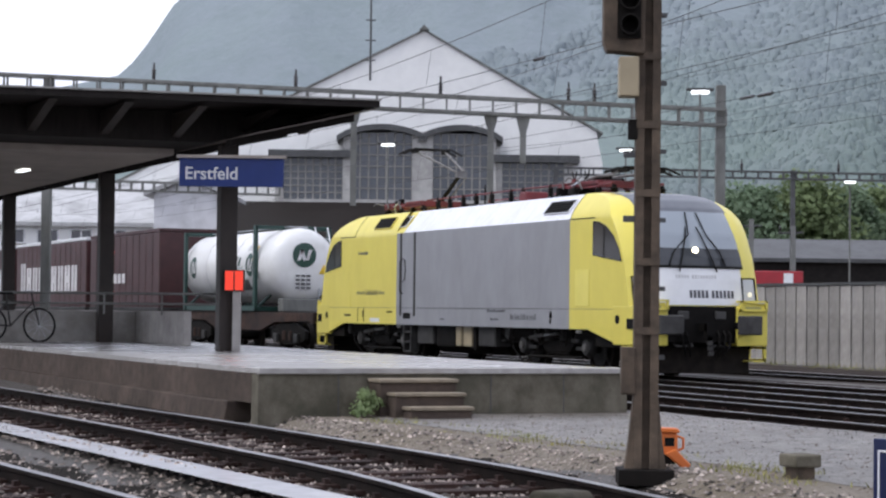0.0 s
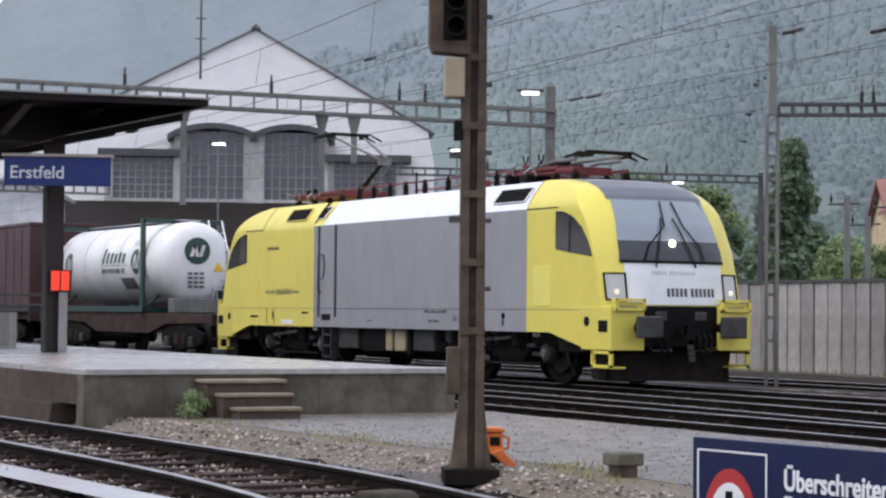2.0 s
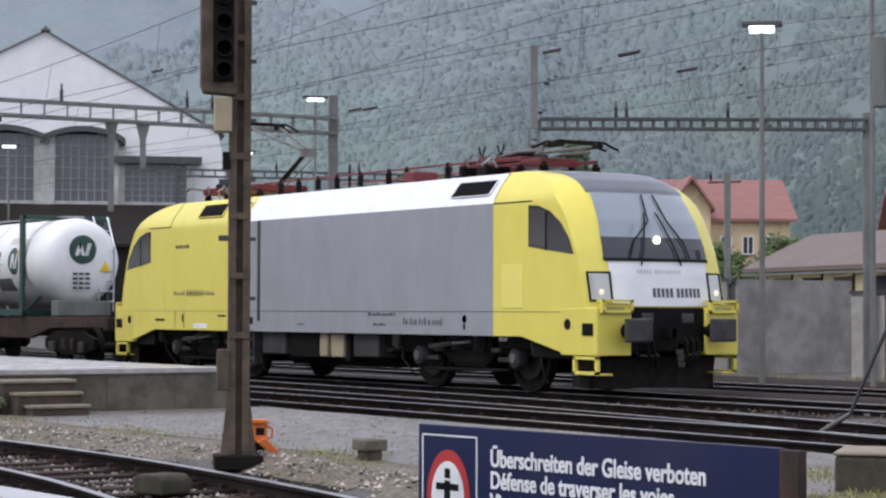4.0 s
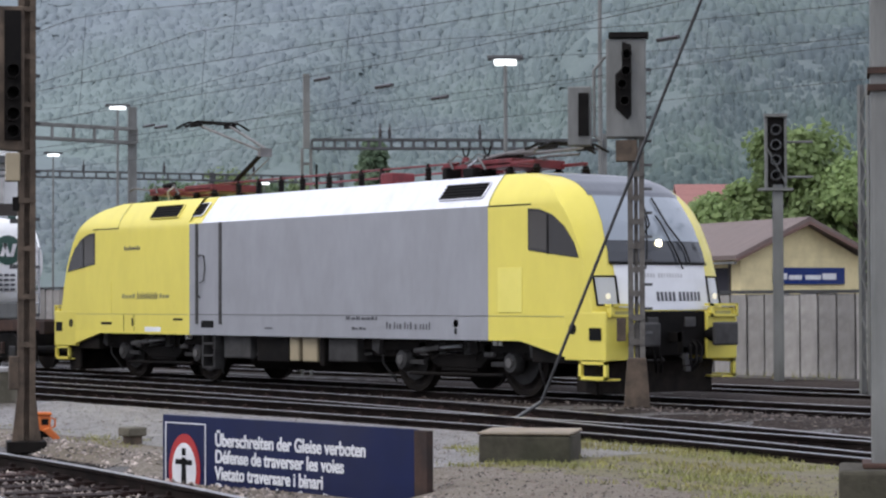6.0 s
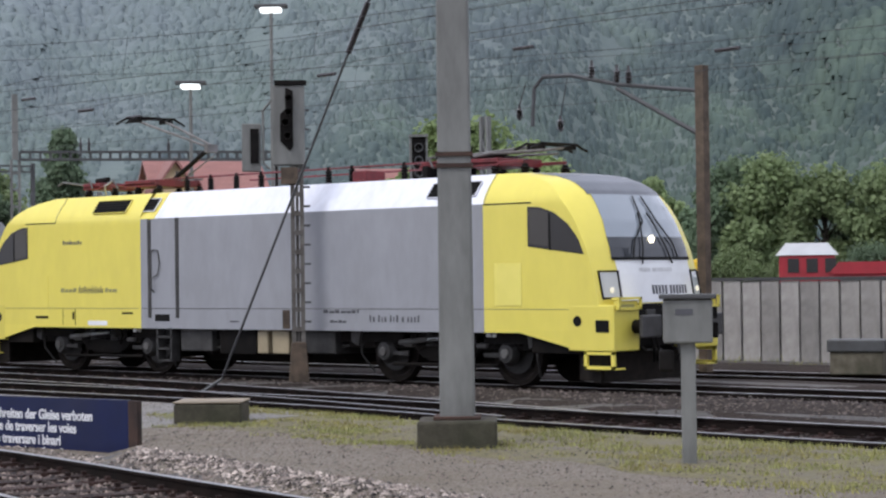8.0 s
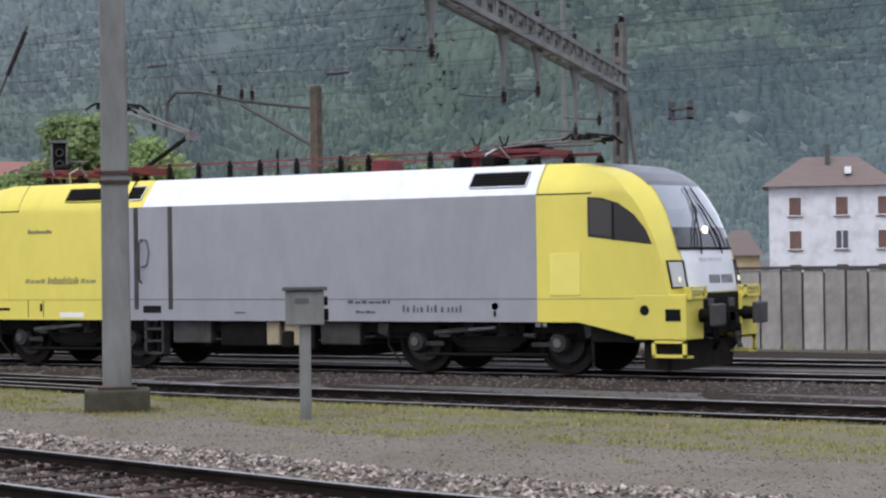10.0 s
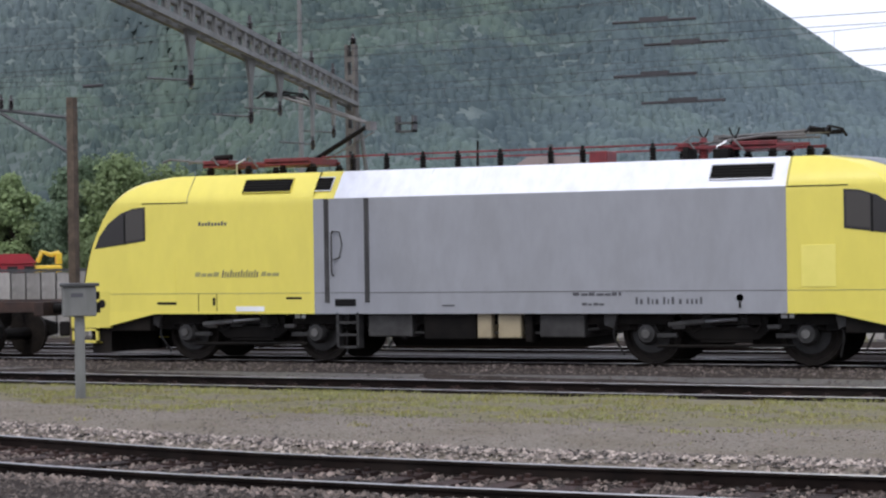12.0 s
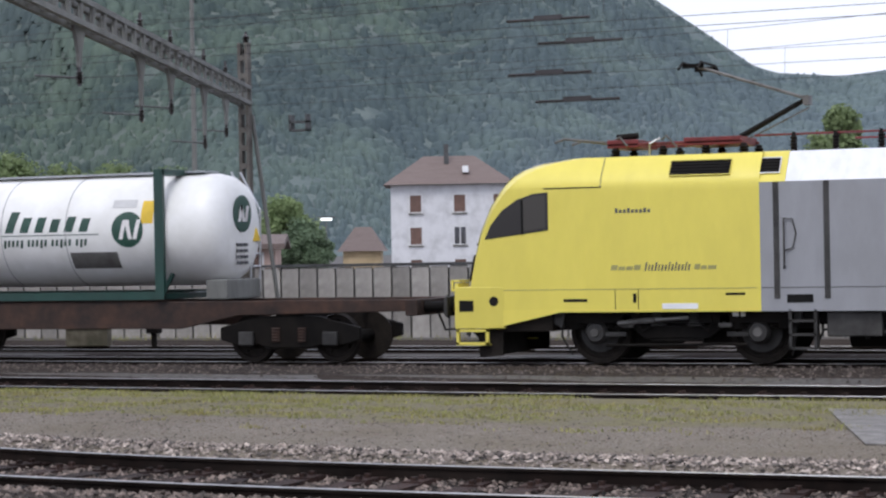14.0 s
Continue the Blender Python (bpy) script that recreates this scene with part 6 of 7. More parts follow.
# ---- signal mast in the yard ----
def signal_mast():
    ob = stand("signal_mast", "weathered brown steel signal mast with lamp box in the yard", "signal mast", pose(-16.42, 8.2, 0, 0, 0, 66))
    part("base", Geo().box(-0.22, -0.2, -0.1, 0.22, 0.2, 0.03), BLACK_GEAR, ob, "dark base plate", 0.01)
    for s in (-1, 1):
        g = Geo().prism([(s * 0.099, -0.08), (s * 0.099, 0.075), (s * 0.035, 0.075), (s * 0.035, 0.062), (s * 0.071, 0.062), (s * 0.071, -0.065), (s * 0.03, -0.065), (s * 0.03, -0.08)], "z", 0.03, 6.2)
        part("channel", g, RUSTY_MAST, ob, "weathered steel channel", 0.004)
    part("web_plate", Geo().box(-0.0705, -0.01, 0.03, 0.0705, 0.03, 6.2), RUSTY_MAST, ob, "weathered web plate")
    for s in (-1, 1):
        part("gusset", Geo().prism([(s * 0.08, 0.03), (s * 0.165, 0.03), (s * 0.135, 0.25), (s * 0.10, 0.58), (s * 0.08, 0.62)], "y", -0.07, 0.07), RUSTY_MAST, ob, "flared foot plate")
    for i in range(10):
        z = 0.9 + 0.55 * i
        part("step_iron", Geo().box(0.09, -0.02, z, 0.15, 0.02, z + 0.035), DARK_STEEL, ob)
        part("tie_plate", Geo().box(-0.1, -0.09, z + 0.2, 0.1, -0.082, z + 0.26), RUSTY_MAST, ob)
    part("junction_box", Geo().box(-0.20, -0.10, 0.62, -0.09, 0.05, 1.0), RUSTY_MAST, ob, "brown junction box", 0.01)
    part("relay_box", Geo().box(-0.24, -0.14, 3.0, -0.08, 0.06, 3.32), CREAM, ob, "cream relay box", 0.012)
    head = part("signal_head", Geo().prism([(-0.34, 3.36), (-0.04, 3.34), (-0.04, 5.0), (-0.34, 5.0), (-0.37, 4.9), (-0.37, 3.44)], "y", -0.14, 0.06), RUSTY_MAST, ob, "brown signal head", 0.012)
    part("screen", Geo().box(-0.26, -0.155, 3.46, -0.07, -0.142, 4.95), BLACK_GEAR, head, "black lamp screen")
    for z in (3.56, 3.76, 4.0, 4.25):
        g = Geo().turned([(0.075, 0.0), (0.085, -0.13), (0.07, -0.13), (0.06, 0.0)], (-0.165, -0.16, z), "y", 14)
        part("lamp_hood", g, BLACK_GEAR, head)
    for z in (2.52, 2.0):
        part("bracket", Geo().box(-0.19, -0.03, z, -0.09, 0.03, z + 0.05), DARK_STEEL, ob)
    part("cable_box", Geo().box(-0.16, -0.09, 2.66, -0.085, 0.0, 2.82), BLACK_GEAR, ob, "", 0.008)


signal_mast()
og = stand("track_brake_box", "bright orange derailer box beside the signal mast", "track device", pose(-16.80, 8.62, 0, 0, 0, 66))
part("housing", Geo().box(-0.07, -0.06, 0.11, 0.08, 0.08, 0.29), ORANGE, og, "orange housing", 0.02)
part("lid", Geo().prism([(-0.09, 0.291), (0.10, 0.291), (0.08, 0.325), (-0.07, 0.33)], "y", -0.08, 0.10), ORANGE, og, "overhanging orange lid", 0.008)
part("slot", Geo().box(-0.03, -0.066, 0.18, 0.05, -0.061, 0.25), LINE, og)
part("arm", Geo().prism([(-0.03, 0.12), (0.14, -0.02), (0.185, 0.03), (0.06, 0.16)], "y", -0.12, -0.065), ORANGE, og, "orange shoe arm", 0.012)
part("grip", Geo().path([(0.08, 0.0, 0.26), (0.13, 0.0, 0.24), (0.13, 0.0, 0.16), (0.08, 0.0, 0.14)], 0.012), ORANGE, og)
part("foot", Geo().box(-0.05, -0.05, -0.05, 0.06, 0.06, 0.109), BLACK_GEAR, og)
tb = stand("point_motor", "low dark steel track box between the rails", "track device", pose(-14.6, 6.55, -0.12, 0, 0, 20))
part("cover", Geo().prism([(-0.17, 0), (0.17, 0), (0.16, 0.12), (0.12, 0.16), (-0.12, 0.16), (-0.16, 0.12)], "y", -0.17, 0.17), DARK_FOOT, tb, "domed cover", 0.02)
b0 = stand("cable_stub", "small weathered stump post in the gravel", "post", pose(-15.4, 9.0, 0))
part("cap", Geo().box(-0.12, -0.12, 0.1, 0.12, 0.12, 0.2), CONCRETE, b0, "", 0.015)
part("stem", Geo().box(-0.08, -0.08, -0.05, 0.08, 0.08, 0.1), RUSTY_MAST, b0)


# ---- warning sign ----
def warning_sign():
    a, b = Vector((-12.66, 7.78)), Vector((-9.06, 8.16))
    w = (b - a).length
    yaw = math.degrees(math.atan2(b.y - a.y, b.x - a.x))
    ob = stand("warning_sign", "blue enamel sign that forbids crossing the tracks", "sign", pose(a.x, a.y, 0, 0, 0, yaw))
    top, low = 0.50, -0.42
    part("board", Geo().box(0, -0.02, low, w, 0.03, top), SIGN_BLUE, ob, "dark blue enamel board", 0.006)
    part("edge", Geo().box(w + 0.001, -0.03, low, w + 0.16, 0.05, top - 0.01), RUST, ob, "brown end post", 0.006)
    part("backing", Geo().box(0.02, 0.031, low, w, 0.06, top - 0.01), MAST_GREY, ob)
    c, zc, rx, rz = 0.36, -0.04, 0.25, 0.36
    g = Geo()
    for x in (0.05, 0.68):
        g.box(x, -0.026, low + 0.01, x + 0.014, -0.021, top - 0.07)
    g.box(0.05, -0.026, top - 0.082, 0.694, -0.021, top - 0.07)
    part("outline", g, SIGN_WHITE, ob)

    def oval(k, y0, y1):
        pts = [(c + rx * k * math.cos(2 * math.pi * i / 40), zc + rz * k * math.sin(2 * math.pi * i / 40)) for i in range(40)]
        return Geo().prism(pts, "y", y0, y1)
    ring = part("red_ring", oval(1.0, -0.027, -0.0205), SIGN_RED, ob, "red prohibition ring")
    part("disc", oval(0.76, -0.031, -0.0275), SIGN_WHITE, ring, "white disc")
    g = Geo().prism([(c - 0.045, zc - 0.26), (c + 0.045, zc - 0.26), (c + 0.03, zc + 0.13), (c - 0.03, zc + 0.13)], "y", -0.036, -0.032)
    g.box(c - 0.13, -0.036, zc + 0.06, c + 0.13, -0.032, zc + 0.11).box(c - 0.03, -0.036, zc + 0.15, c + 0.03, -0.032, zc + 0.22)
    part("bar_symbol", g, LINE, ring, "plain black cross symbol")
    for i, line in enumerate(("\u00dcberschreiten der Gleise verboten", "D\u00e9fense de traverser les voies", "Vietato traversare i binari", "Do not cross the railway lines")):
        letters("text_line", line, 0.176, SIGN_WHITE, ob, pose(0.84, -0.024, top - 0.275 - 0.160 * i, 90), 0.004, "LEFT", 0.86)


warning_sign()


# ---- poles and boxes in the verge ----
def concrete_pole(x, y):
    ob = stand("catenary_pole", "square concrete catenary pole on a block footing in the verge", "pole", pose(x, y, 0, 0, 0, 41))
    part("footing", Geo().box(-0.45, -0.43, -0.35, 0.45, 0.43, 0.329), DARK_FOOT, ob, "mossy concrete footing", 0.03)
    part("shaft", Geo().add([(-0.2, -0.17, 0.33), (0.2, -0.17, 0.33), (0.2, 0.17, 0.33), (-0.2, 0.17, 0.33), (-0.17, -0.15, 9), (0.17, -0.15, 9), (0.17, 0.15, 9), (-0.17, 0.15, 9)], [(3, 2, 1, 0), (4, 5, 6, 7), (0, 1, 5, 4), (1, 2, 6, 5), (2, 3, 7, 6), (3, 0, 4, 7)]), MAST_GREY, ob, "weathered grey shaft", 0.03)
    part("base_plate", Geo().box(-0.27, -0.24, 0.331, 0.27, 0.24, 0.37), RUST, ob, "rusty base plate", 0.01)
    for z in (3.20, 3.33):
        part("clamp", Geo().box(-0.21, -0.19, z, 0.21, 0.19, z + 0.05), RUST, ob, "rusty clamp band")


concrete_pole(-5.05, 9.72)
cb = stand("concrete_block", "low mossy concrete foundation block in the grass", "block", pose(-10.65, 10.84, 0, 0, 0, 40))
part("block", Geo().box(-0.46, -0.4, -0.3, 0.46, 0.4, 0.28), DARK_FOOT, cb, "", 0.03)
part("lid", Geo().box(-0.47, -0.41, 0.281, 0.47, 0.41, 0.31), STEP_TREAD, cb, "pale lid", 0.015)
eb = stand("control_box", "grey steel control box on a post in the verge", "control box", pose(-1.62, 9.50, 0, 0, 0, 38))
part("post", Geo().box(-0.075, -0.06, -0.1, 0.075, 0.06, 1.25), MAST_GREY, eb, "grey post", 0.01)
part("cabinet", Geo().box(-0.25, -0.15, 1.25, 0.25, 0.15, 1.70), MAST_GREY, eb, "grey cabinet", 0.02)
part("roof", Geo().box(-0.29, -0.19, 1.701, 0.29, 0.18, 1.75), DARK_STEEL, eb, "dark overhanging roof", 0.01)
part("plate", Geo().box(-0.13, -0.158, 1.54, 0.05, -0.151, 1.60), DECAL_DARK, eb)
part("cable_gland", Geo().box(0.251, -0.08, 1.30, 0.31, 0.02, 1.46), BLACK_GEAR, eb, "", 0.012)
part("cable_gland", Geo().box(0.251, -0.08, 1.50, 0.30, 0.02, 1.62), BLACK_GEAR, eb, "", 0.012)
part("bell", Geo().box(-0.30, -0.09, 0.96, -0.14, 0.05, 1.18), BLACK_GEAR, eb, "black bell", 0.03)


SIGNAL_GREY = mat("weathered_signal_steel", (0.15, 0.14, 0.125), (0.085, 0.075, 0.066), 0.65, scale=5, bump=0.2, grime=0.6, grime_scale=1.4, spec=0.25)


def lattice_signal(x, y):
    ob = stand("lattice_signal", "grey lattice signal mast with black lamp head beside the main track", "signal mast", pose(x, y, 0, 0, 0, 47))
    part("footing", Geo().prism([(-0.2, 0.0), (0.2, 0.0), (0.14, 0.75), (-0.14, 0.75)], "y", -0.16, 0.16), RUSTY_MAST, ob, "flared steel foot", 0.02)
    for s in (-1, 1):
        part("channel", Geo().prism([(s * 0.125, -0.07), (s * 0.125, 0.07), (s * 0.045, 0.07), (s * 0.045, 0.055), (s * 0.1, 0.055), (s * 0.1, -0.055), (s * 0.045, -0.055), (s * 0.045, -0.07)], "z", 0.3, 5.6), SIGNAL_GREY, ob, "weathered steel channel")
    part("cable_duct", Geo().box(-0.03, -0.02, 0.3, 0.03, 0.03, 5.0), SIGNAL_GREY, ob, "cable duct between the channels")
    for i in range(12):
        z = 0.95 + 0.36 * i
        part("tie_plate", Geo().box(-0.11, -0.085, z, 0.11, -0.071, z + 0.09), SIGNAL_GREY, ob)
        part("step_iron", Geo().box(0.126, -0.03, z + 0.16, 0.24, 0.03, z + 0.2), DARK_STEEL, ob)
    head = part("signal_head", Geo().box(-0.44, -0.16, 4.05, 0.16, 0.06, 5.55), MAST_GREY, ob, "grey lamp head", 0.03)
    part("screen", Geo().prism([(-0.30, 4.5), (-0.12, 4.32), (-0.06, 4.4), (-0.06, 5.45), (-0.2, 5.5), (-0.2, 5.1), (-0.3, 5.0)], "y", -0.18, -0.161), BLACK_GEAR, head, "black lamp screen")
    for z, dx in ((4.6, -0.16), (4.85, -0.2), (5.05, -0.14), (5.3, -0.13)):
        part("lamp_hood", Geo().turned([(0.07, 0), (0.08, -0.12), (0.065, -0.12), (0.05, 0)], (dx, -0.18, z), "y", 12), BLACK_GEAR, head)
    part("top_cap", Geo().box(-0.4, -0.2, 5.56, 0.2, 0.1, 5.64), BLACK_GEAR, head)
    part("relay_box", Geo().box(-0.3, -0.14, 3.7, 0.02, 0.05, 4.02), RUSTY_MAST, ob, "brown relay box", 0.012)
    part("junction_box", Geo().box(-0.3, -0.12, 1.0, -0.16, 0.08, 1.35), RUSTY_MAST, ob, "", 0.01)
    sub = part("side_head", Geo().box(-1.02, 0.0, 3.95, -0.66, 0.14, 4.85), MAST_GREY, ob, "smaller lamp head behind", 0.02)
    part("screen", Geo().box(-0.86, -0.02, 4.1, -0.7, -0.001, 4.75), BLACK_GEAR, sub)
    part("ladder", Geo().path([(-0.5, 0.05, 4.0), (-0.62, 0.05, 4.1), (-0.62, 0.05, 5.1), (-0.45, 0.05, 5.3)], 0.025), MAST_GREY, ob)
    return ob


lattice_signal(-17.50, 18.87)
# stay wire with a turnbuckle that runs past the signal
gw = stand("stay_wire", "steel stay wire with a long insulator", "stay wire")
p0, p1 = Vector((-16.96, 16.49, 0.18)), Vector((-13.19, 16.56, 6.60))
part("wire", Geo().tube(p0, p1, 0.022), DARK_STEEL, gw)
part("insulator", Geo().tube(p0.lerp(p1, 0.86), p0.lerp(p1, 0.985), 0.05, 0.05, 8), PORCELAIN, gw, "dark stay insulator")
part("ground_anchor", Geo().tube(p0, Vector((p0.x - 0.32, p0.y - 0.3, -0.1)), 0.03), DARK_STEEL, gw)
# second slim signal farther off
sg2 = stand("slim_signal", "slim grey signal with black lamps behind the pole", "signal mast", pose(-23.00, 28.00, 0, 0, 0, 47))
part("shaft", Geo().box(-0.1, -0.1, 0, 0.1, 0.1, 3.9), MAST_GREY, sg2, "", 0.01)
hd = part("head", Geo().box(-0.22, -0.06, 3.85, 0.14, 0.10, 5.25), BLACK_GEAR, sg2, "black lamp screen", 0.02)
g = Geo()
for x in (-0.25, 0.13):
    g.box(x, -0.10, 3.82, x + 0.05, 0.11, 5.28)
g.box(-0.26, -0.16, 5.24, 0.19, 0.14, 5.30).box(-0.38, -0.16, 3.78, 0.30, 0.14, 3.83)
g.tube((-0.2, -0.12, 4.6), (0.16, -0.12, 3.9), 0.02, None, 5)
part("head_frame", g, MAST_GREY, hd, "grey frame round the lamp screen")
for z in (4.08, 4.38, 4.68, 4.98):
    part("lamp_hood", Geo().turned([(0.10, 0), (0.11, -0.14), (0.09, -0.14), (0.07, 0)], (-0.04, -0.06, z), "y", 12), DARK_STEEL, hd)
for z in (4.05, 4.75):
    part("bracket", Geo().tube((0.14, 0.05, z), (0.7, 0.05, z), 0.025, None, 6), MAST_GREY, sg2)


tm = stand("strutted_mast", "slim pale lattice mast with a raking strut behind the tracks", "catenary mast", pose(-18.2, 24.96, 0))
for s in (-1, 1):
    part("channel", Geo().box(s * 0.09 - 0.03, -0.06, 0, s * 0.09 + 0.03, 0.06, 5.3), MAST_GREY, tm, "pale steel channel")
g = Geo()
for i in range(14):
    g.tube((-0.07 if i % 2 else 0.07, -0.05, 0.3 + 0.35 * i), (0.07 if i % 2 else -0.07, -0.05, 0.65 + 0.35 * i), 0.015, None, 4)
tagged(part("lacing", g, MAST_GREY, tm), "zigzag lacing bars", kind="stuff")
part("strut", Geo().tube((0.08, 0, 4.6), (0.47, 0.1, 0), 0.05, None, 6), MAST_GREY, tm, "raking strut")
ps = stand("point_lantern", "small dark point lantern beside the tracks", "point lantern", pose(-8.06, 26.0, 0))
part("stem", Geo().box(-0.05, -0.05, 0, 0.05, 0.05, 0.3), BLACK_GEAR, ps)
part("lantern", Geo().box(-0.16, -0.12, 0.3, 0.16, 0.12, 0.56), BLACK_GEAR, ps, "", 0.03)


# ---- gantries, masts and wires ----
def truss(parent, p, q, depth, width, bays, material, label):
    """A lattice beam from p to q."""
    p, q = Vector(p), Vector(q)
    up = Vector((0, 0, depth))
    side = (q - p).cross(Vector((0, 0, 1))).normalized() * width / 2
    for s in (-1, 1):
        for o in (Vector(), up):
            part("chord", Geo().tube(p + side * s + o, q + side * s + o, 0.06, None, 4), material, parent, label)
    g = Geo()
    for i in range(bays + 1):
        c = p.lerp(q, i / bays)
        for s in (-1, 1):
            g.tube(c + side * s, c + side * s + up, 0.04, None, 4)
        g.tube(c - side, c + side, 0.03, None, 4)
        g.tube(c - side + up, c + side + up, 0.03, None, 4)
    tagged(part("lacing", g, material, parent), "upright lattice bars", kind="stuff")


def insulator(parent, p, h=0.6, r=0.09):
    prof = [(0.03, 0.0), (0.03, 0.12 * h)] + [v for k in range(4) for v in ((r, (0.18 + 0.15 * k) * h), (r * 0.5, (0.25 + 0.15 * k) * h))] + [(0.03, 0.82 * h), (0.03, h)]
    return part("insulator", Geo().turned(prof, p, "z", 8), PORCELAIN, parent, "dark porcelain insulator")


def gantry_west():
    k = 62 / 3700
    ob = stand("gantry", "long grey lattice catenary gantry over the station tracks", "gantry", pose(-59.55, 22.31, 0, 0, 0, 66.8))
    zl, zr = 7.73, 6.90
    truss(ob, (-760 * k, 0, zl + 0.06), (640 * k, 0, zr), 0.46, 0.5, 34, MAST_GREY, "grey lattice beam")
    for px, base in ((632, 0.0), (-560, 0.0)):
        part("mast", Geo().box(px * k - 0.14, -0.14, base, px * k + 0.14, 0.14, 8.1), MAST_GREY, ob, "grey steel mast", 0.02)
    for px, low in ((-18, 4.4), (225, 4.4), (282, 5.7)):
        z = zl + (zr - zl) * (px + 760) / 1400
        part("hanger", Geo().prism([(px * k - 0.22, z), (px * k + 0.22, z), (px * k + 0.09, z - 0.5), (px * k + 0.09, low), (px * k - 0.09, low), (px * k - 0.09, z - 0.5)], "y", -0.1, 0.1), MAST_GREY, ob, "grey hanger post")
    for px in (-374, -122, 135, 362, 408):
        z = zl + (zr - zl) * (px + 760) / 1400
        insulator(ob, (px * k, 0, z + 0.46), 0.62, 0.075)
    part("aerial", Geo().tube((10 * k, 0, zl + 0.4), (10 * k, 0, zl + 4.2), 0.035, 0.025), DARK_STEEL, ob)
    for z in (1.0, 1.6, 2.2):
        part("aerial_bar", Geo().tube((10 * k - 0.15, 0, zl + z), (10 * k + 0.15, 0, zl + z), 0.02), DARK_STEEL, ob)
    return ob


gantry_west()
g2 = stand("gantry", "distant lattice catenary gantry", "gantry", pose(-96.64, 57.54, 0, 0, 0, 66.8))
truss(g2, (-9.5, 0, 8.61), (10.5, 0, 8.43), 0.35, 0.4, 30, DARK_STEEL, "thin dark beam")
for x in (-9.5, 3.0, 10.5):
    part("mast", Geo().box(x - 0.12, -0.12, 0, x + 0.12, 0.12, 8.97), DARK_STEEL, g2)
for x in (-4.2, 0.3, 5.4):
    insulator(g2, (x, 0, 8.73), 0.8, 0.1)
g5 = stand("gantry", "distant low lattice gantry behind the wagons", "gantry", pose(-94.83, 23.75, 0, 0, 0, 66.8))
truss(g5, (-6, 0, 6.77), (7.5, 0, 6.51), 0.4, 0.4, 26, MAST_GREY, "pale lattice beam")
part("mast", Geo().box(-5.9, -0.12, 0, -5.65, 0.12, 8), MAST_GREY, g5)
g3 = stand("gantry", "catenary gantry on a tall grey lattice post", "gantry", pose(-33.54, 23.95, 0.48, 0, 0, 59.4) @ Matrix.Diagonal((0.62, 0.62, 0.62, 1)))
zz = 7.41
g = Geo()
for s in (-1, 1):
    g.box(s * 0.16 - 0.05, -0.1, -0.9, s * 0.16 + 0.05, 0.1, zz)
for i in range(10):
    g.box(-0.12, -0.06, 0.5 + 0.7 * i, 0.12, 0.06, 0.6 + 0.7 * i)
part("mast", g, MAST_GREY, g3, "pale lattice post")
part("mast_top", Geo().box(-0.12, -0.12, zz, 0.12, 0.12, 10.13), MAST_GREY, g3)
truss(g3, (0.2, 0, zz), (11.0, 0, zz + 0.05), 0.32, 0.4, 26, DARK_STEEL, "dark lattice beam")
part("mast", Geo().box(10.9, -0.13, -0.9, 11.15, 0.13, zz + 0.6), MAST_GREY, g3)
for x in (2.7, 3.05, 6.4):
    insulator(g3, (x, 0, zz + 0.32), 0.6, 0.08)


# slim masts among the far sidings
for at, top in ((pose(-64.58, 50.62, 0, 0, 0, 59.4), 5.91), (pose(-67.31, 53.85, 0, 0, 0, 59.4), 5.31), (pose(-62.17, 50.76, 0, 0, 0, 59.4), 5.70), (pose(-56.26, 48.98, 0, 0, 0, 59.4), 6.39), (pose(-83.50, 52.66, 0, 0, 0, 66.8), 5.42), (pose(-84.26, 50.89, 0, 0, 0, 66.8), 5.71)):
    fm = stand("siding_mast", "slim grey steel mast with a crossbar among the sidings", "catenary mast", at, "siding masts")
    part("shaft", Geo().box(-0.11, -0.09, 0, 0.11, 0.09, top), MAST_GREY, fm, "", 0.01)
    part("crossbar", Geo().tube((-0.7, 0, top - 0.35), (0.5, 0, top - 0.3), 0.04, None, 6), DARK_STEEL, fm)
    insulator(fm, (-0.6, 0, top - 0.3), 0.35, 0.07)


def bracket_mast():
    ob = stand("bracket_mast", "brown catenary mast with a slanting bracket arm", "catenary mast", pose(-12.95, 25.46, 0))
    part("shaft", Geo().box(-0.1, -0.1, 0, 0.1, 0.1, 6.0), RUSTY_MAST, ob, "brown steel shaft", 0.01)
    part("strut", Geo().tube((0, 0, 4.62), (-2.1, 0, 5.70), 0.05), DARK_STEEL, ob, "slanting strut")
    part("arm", Geo().path([(0, 0, 5.50), (-2.1, 0, 5.78), (-3.3, 0, 6.05), (-4.05, 0, 6.08), (-4.30, 0, 5.85), (-4.36, 0, 5.05)], 0.045), DARK_STEEL, ob, "bent arm")
    for x, z in ((-2.75, 5.92), (-2.10, 5.78), (-1.80, 5.74)):
        insulator(ob, (x, 0, z), 0.40, 0.08)
    for x, z in ((-4.72, 5.20), (-3.60, 4.90)):
        insulator(ob, (x, 0, z), 0.34, 0.09)
        part("hanger_wire", Geo().tube((x, 0, z + 0.3), (x + 0.2, 0, 6.0), 0.012), WIRE, ob)


bracket_mast()


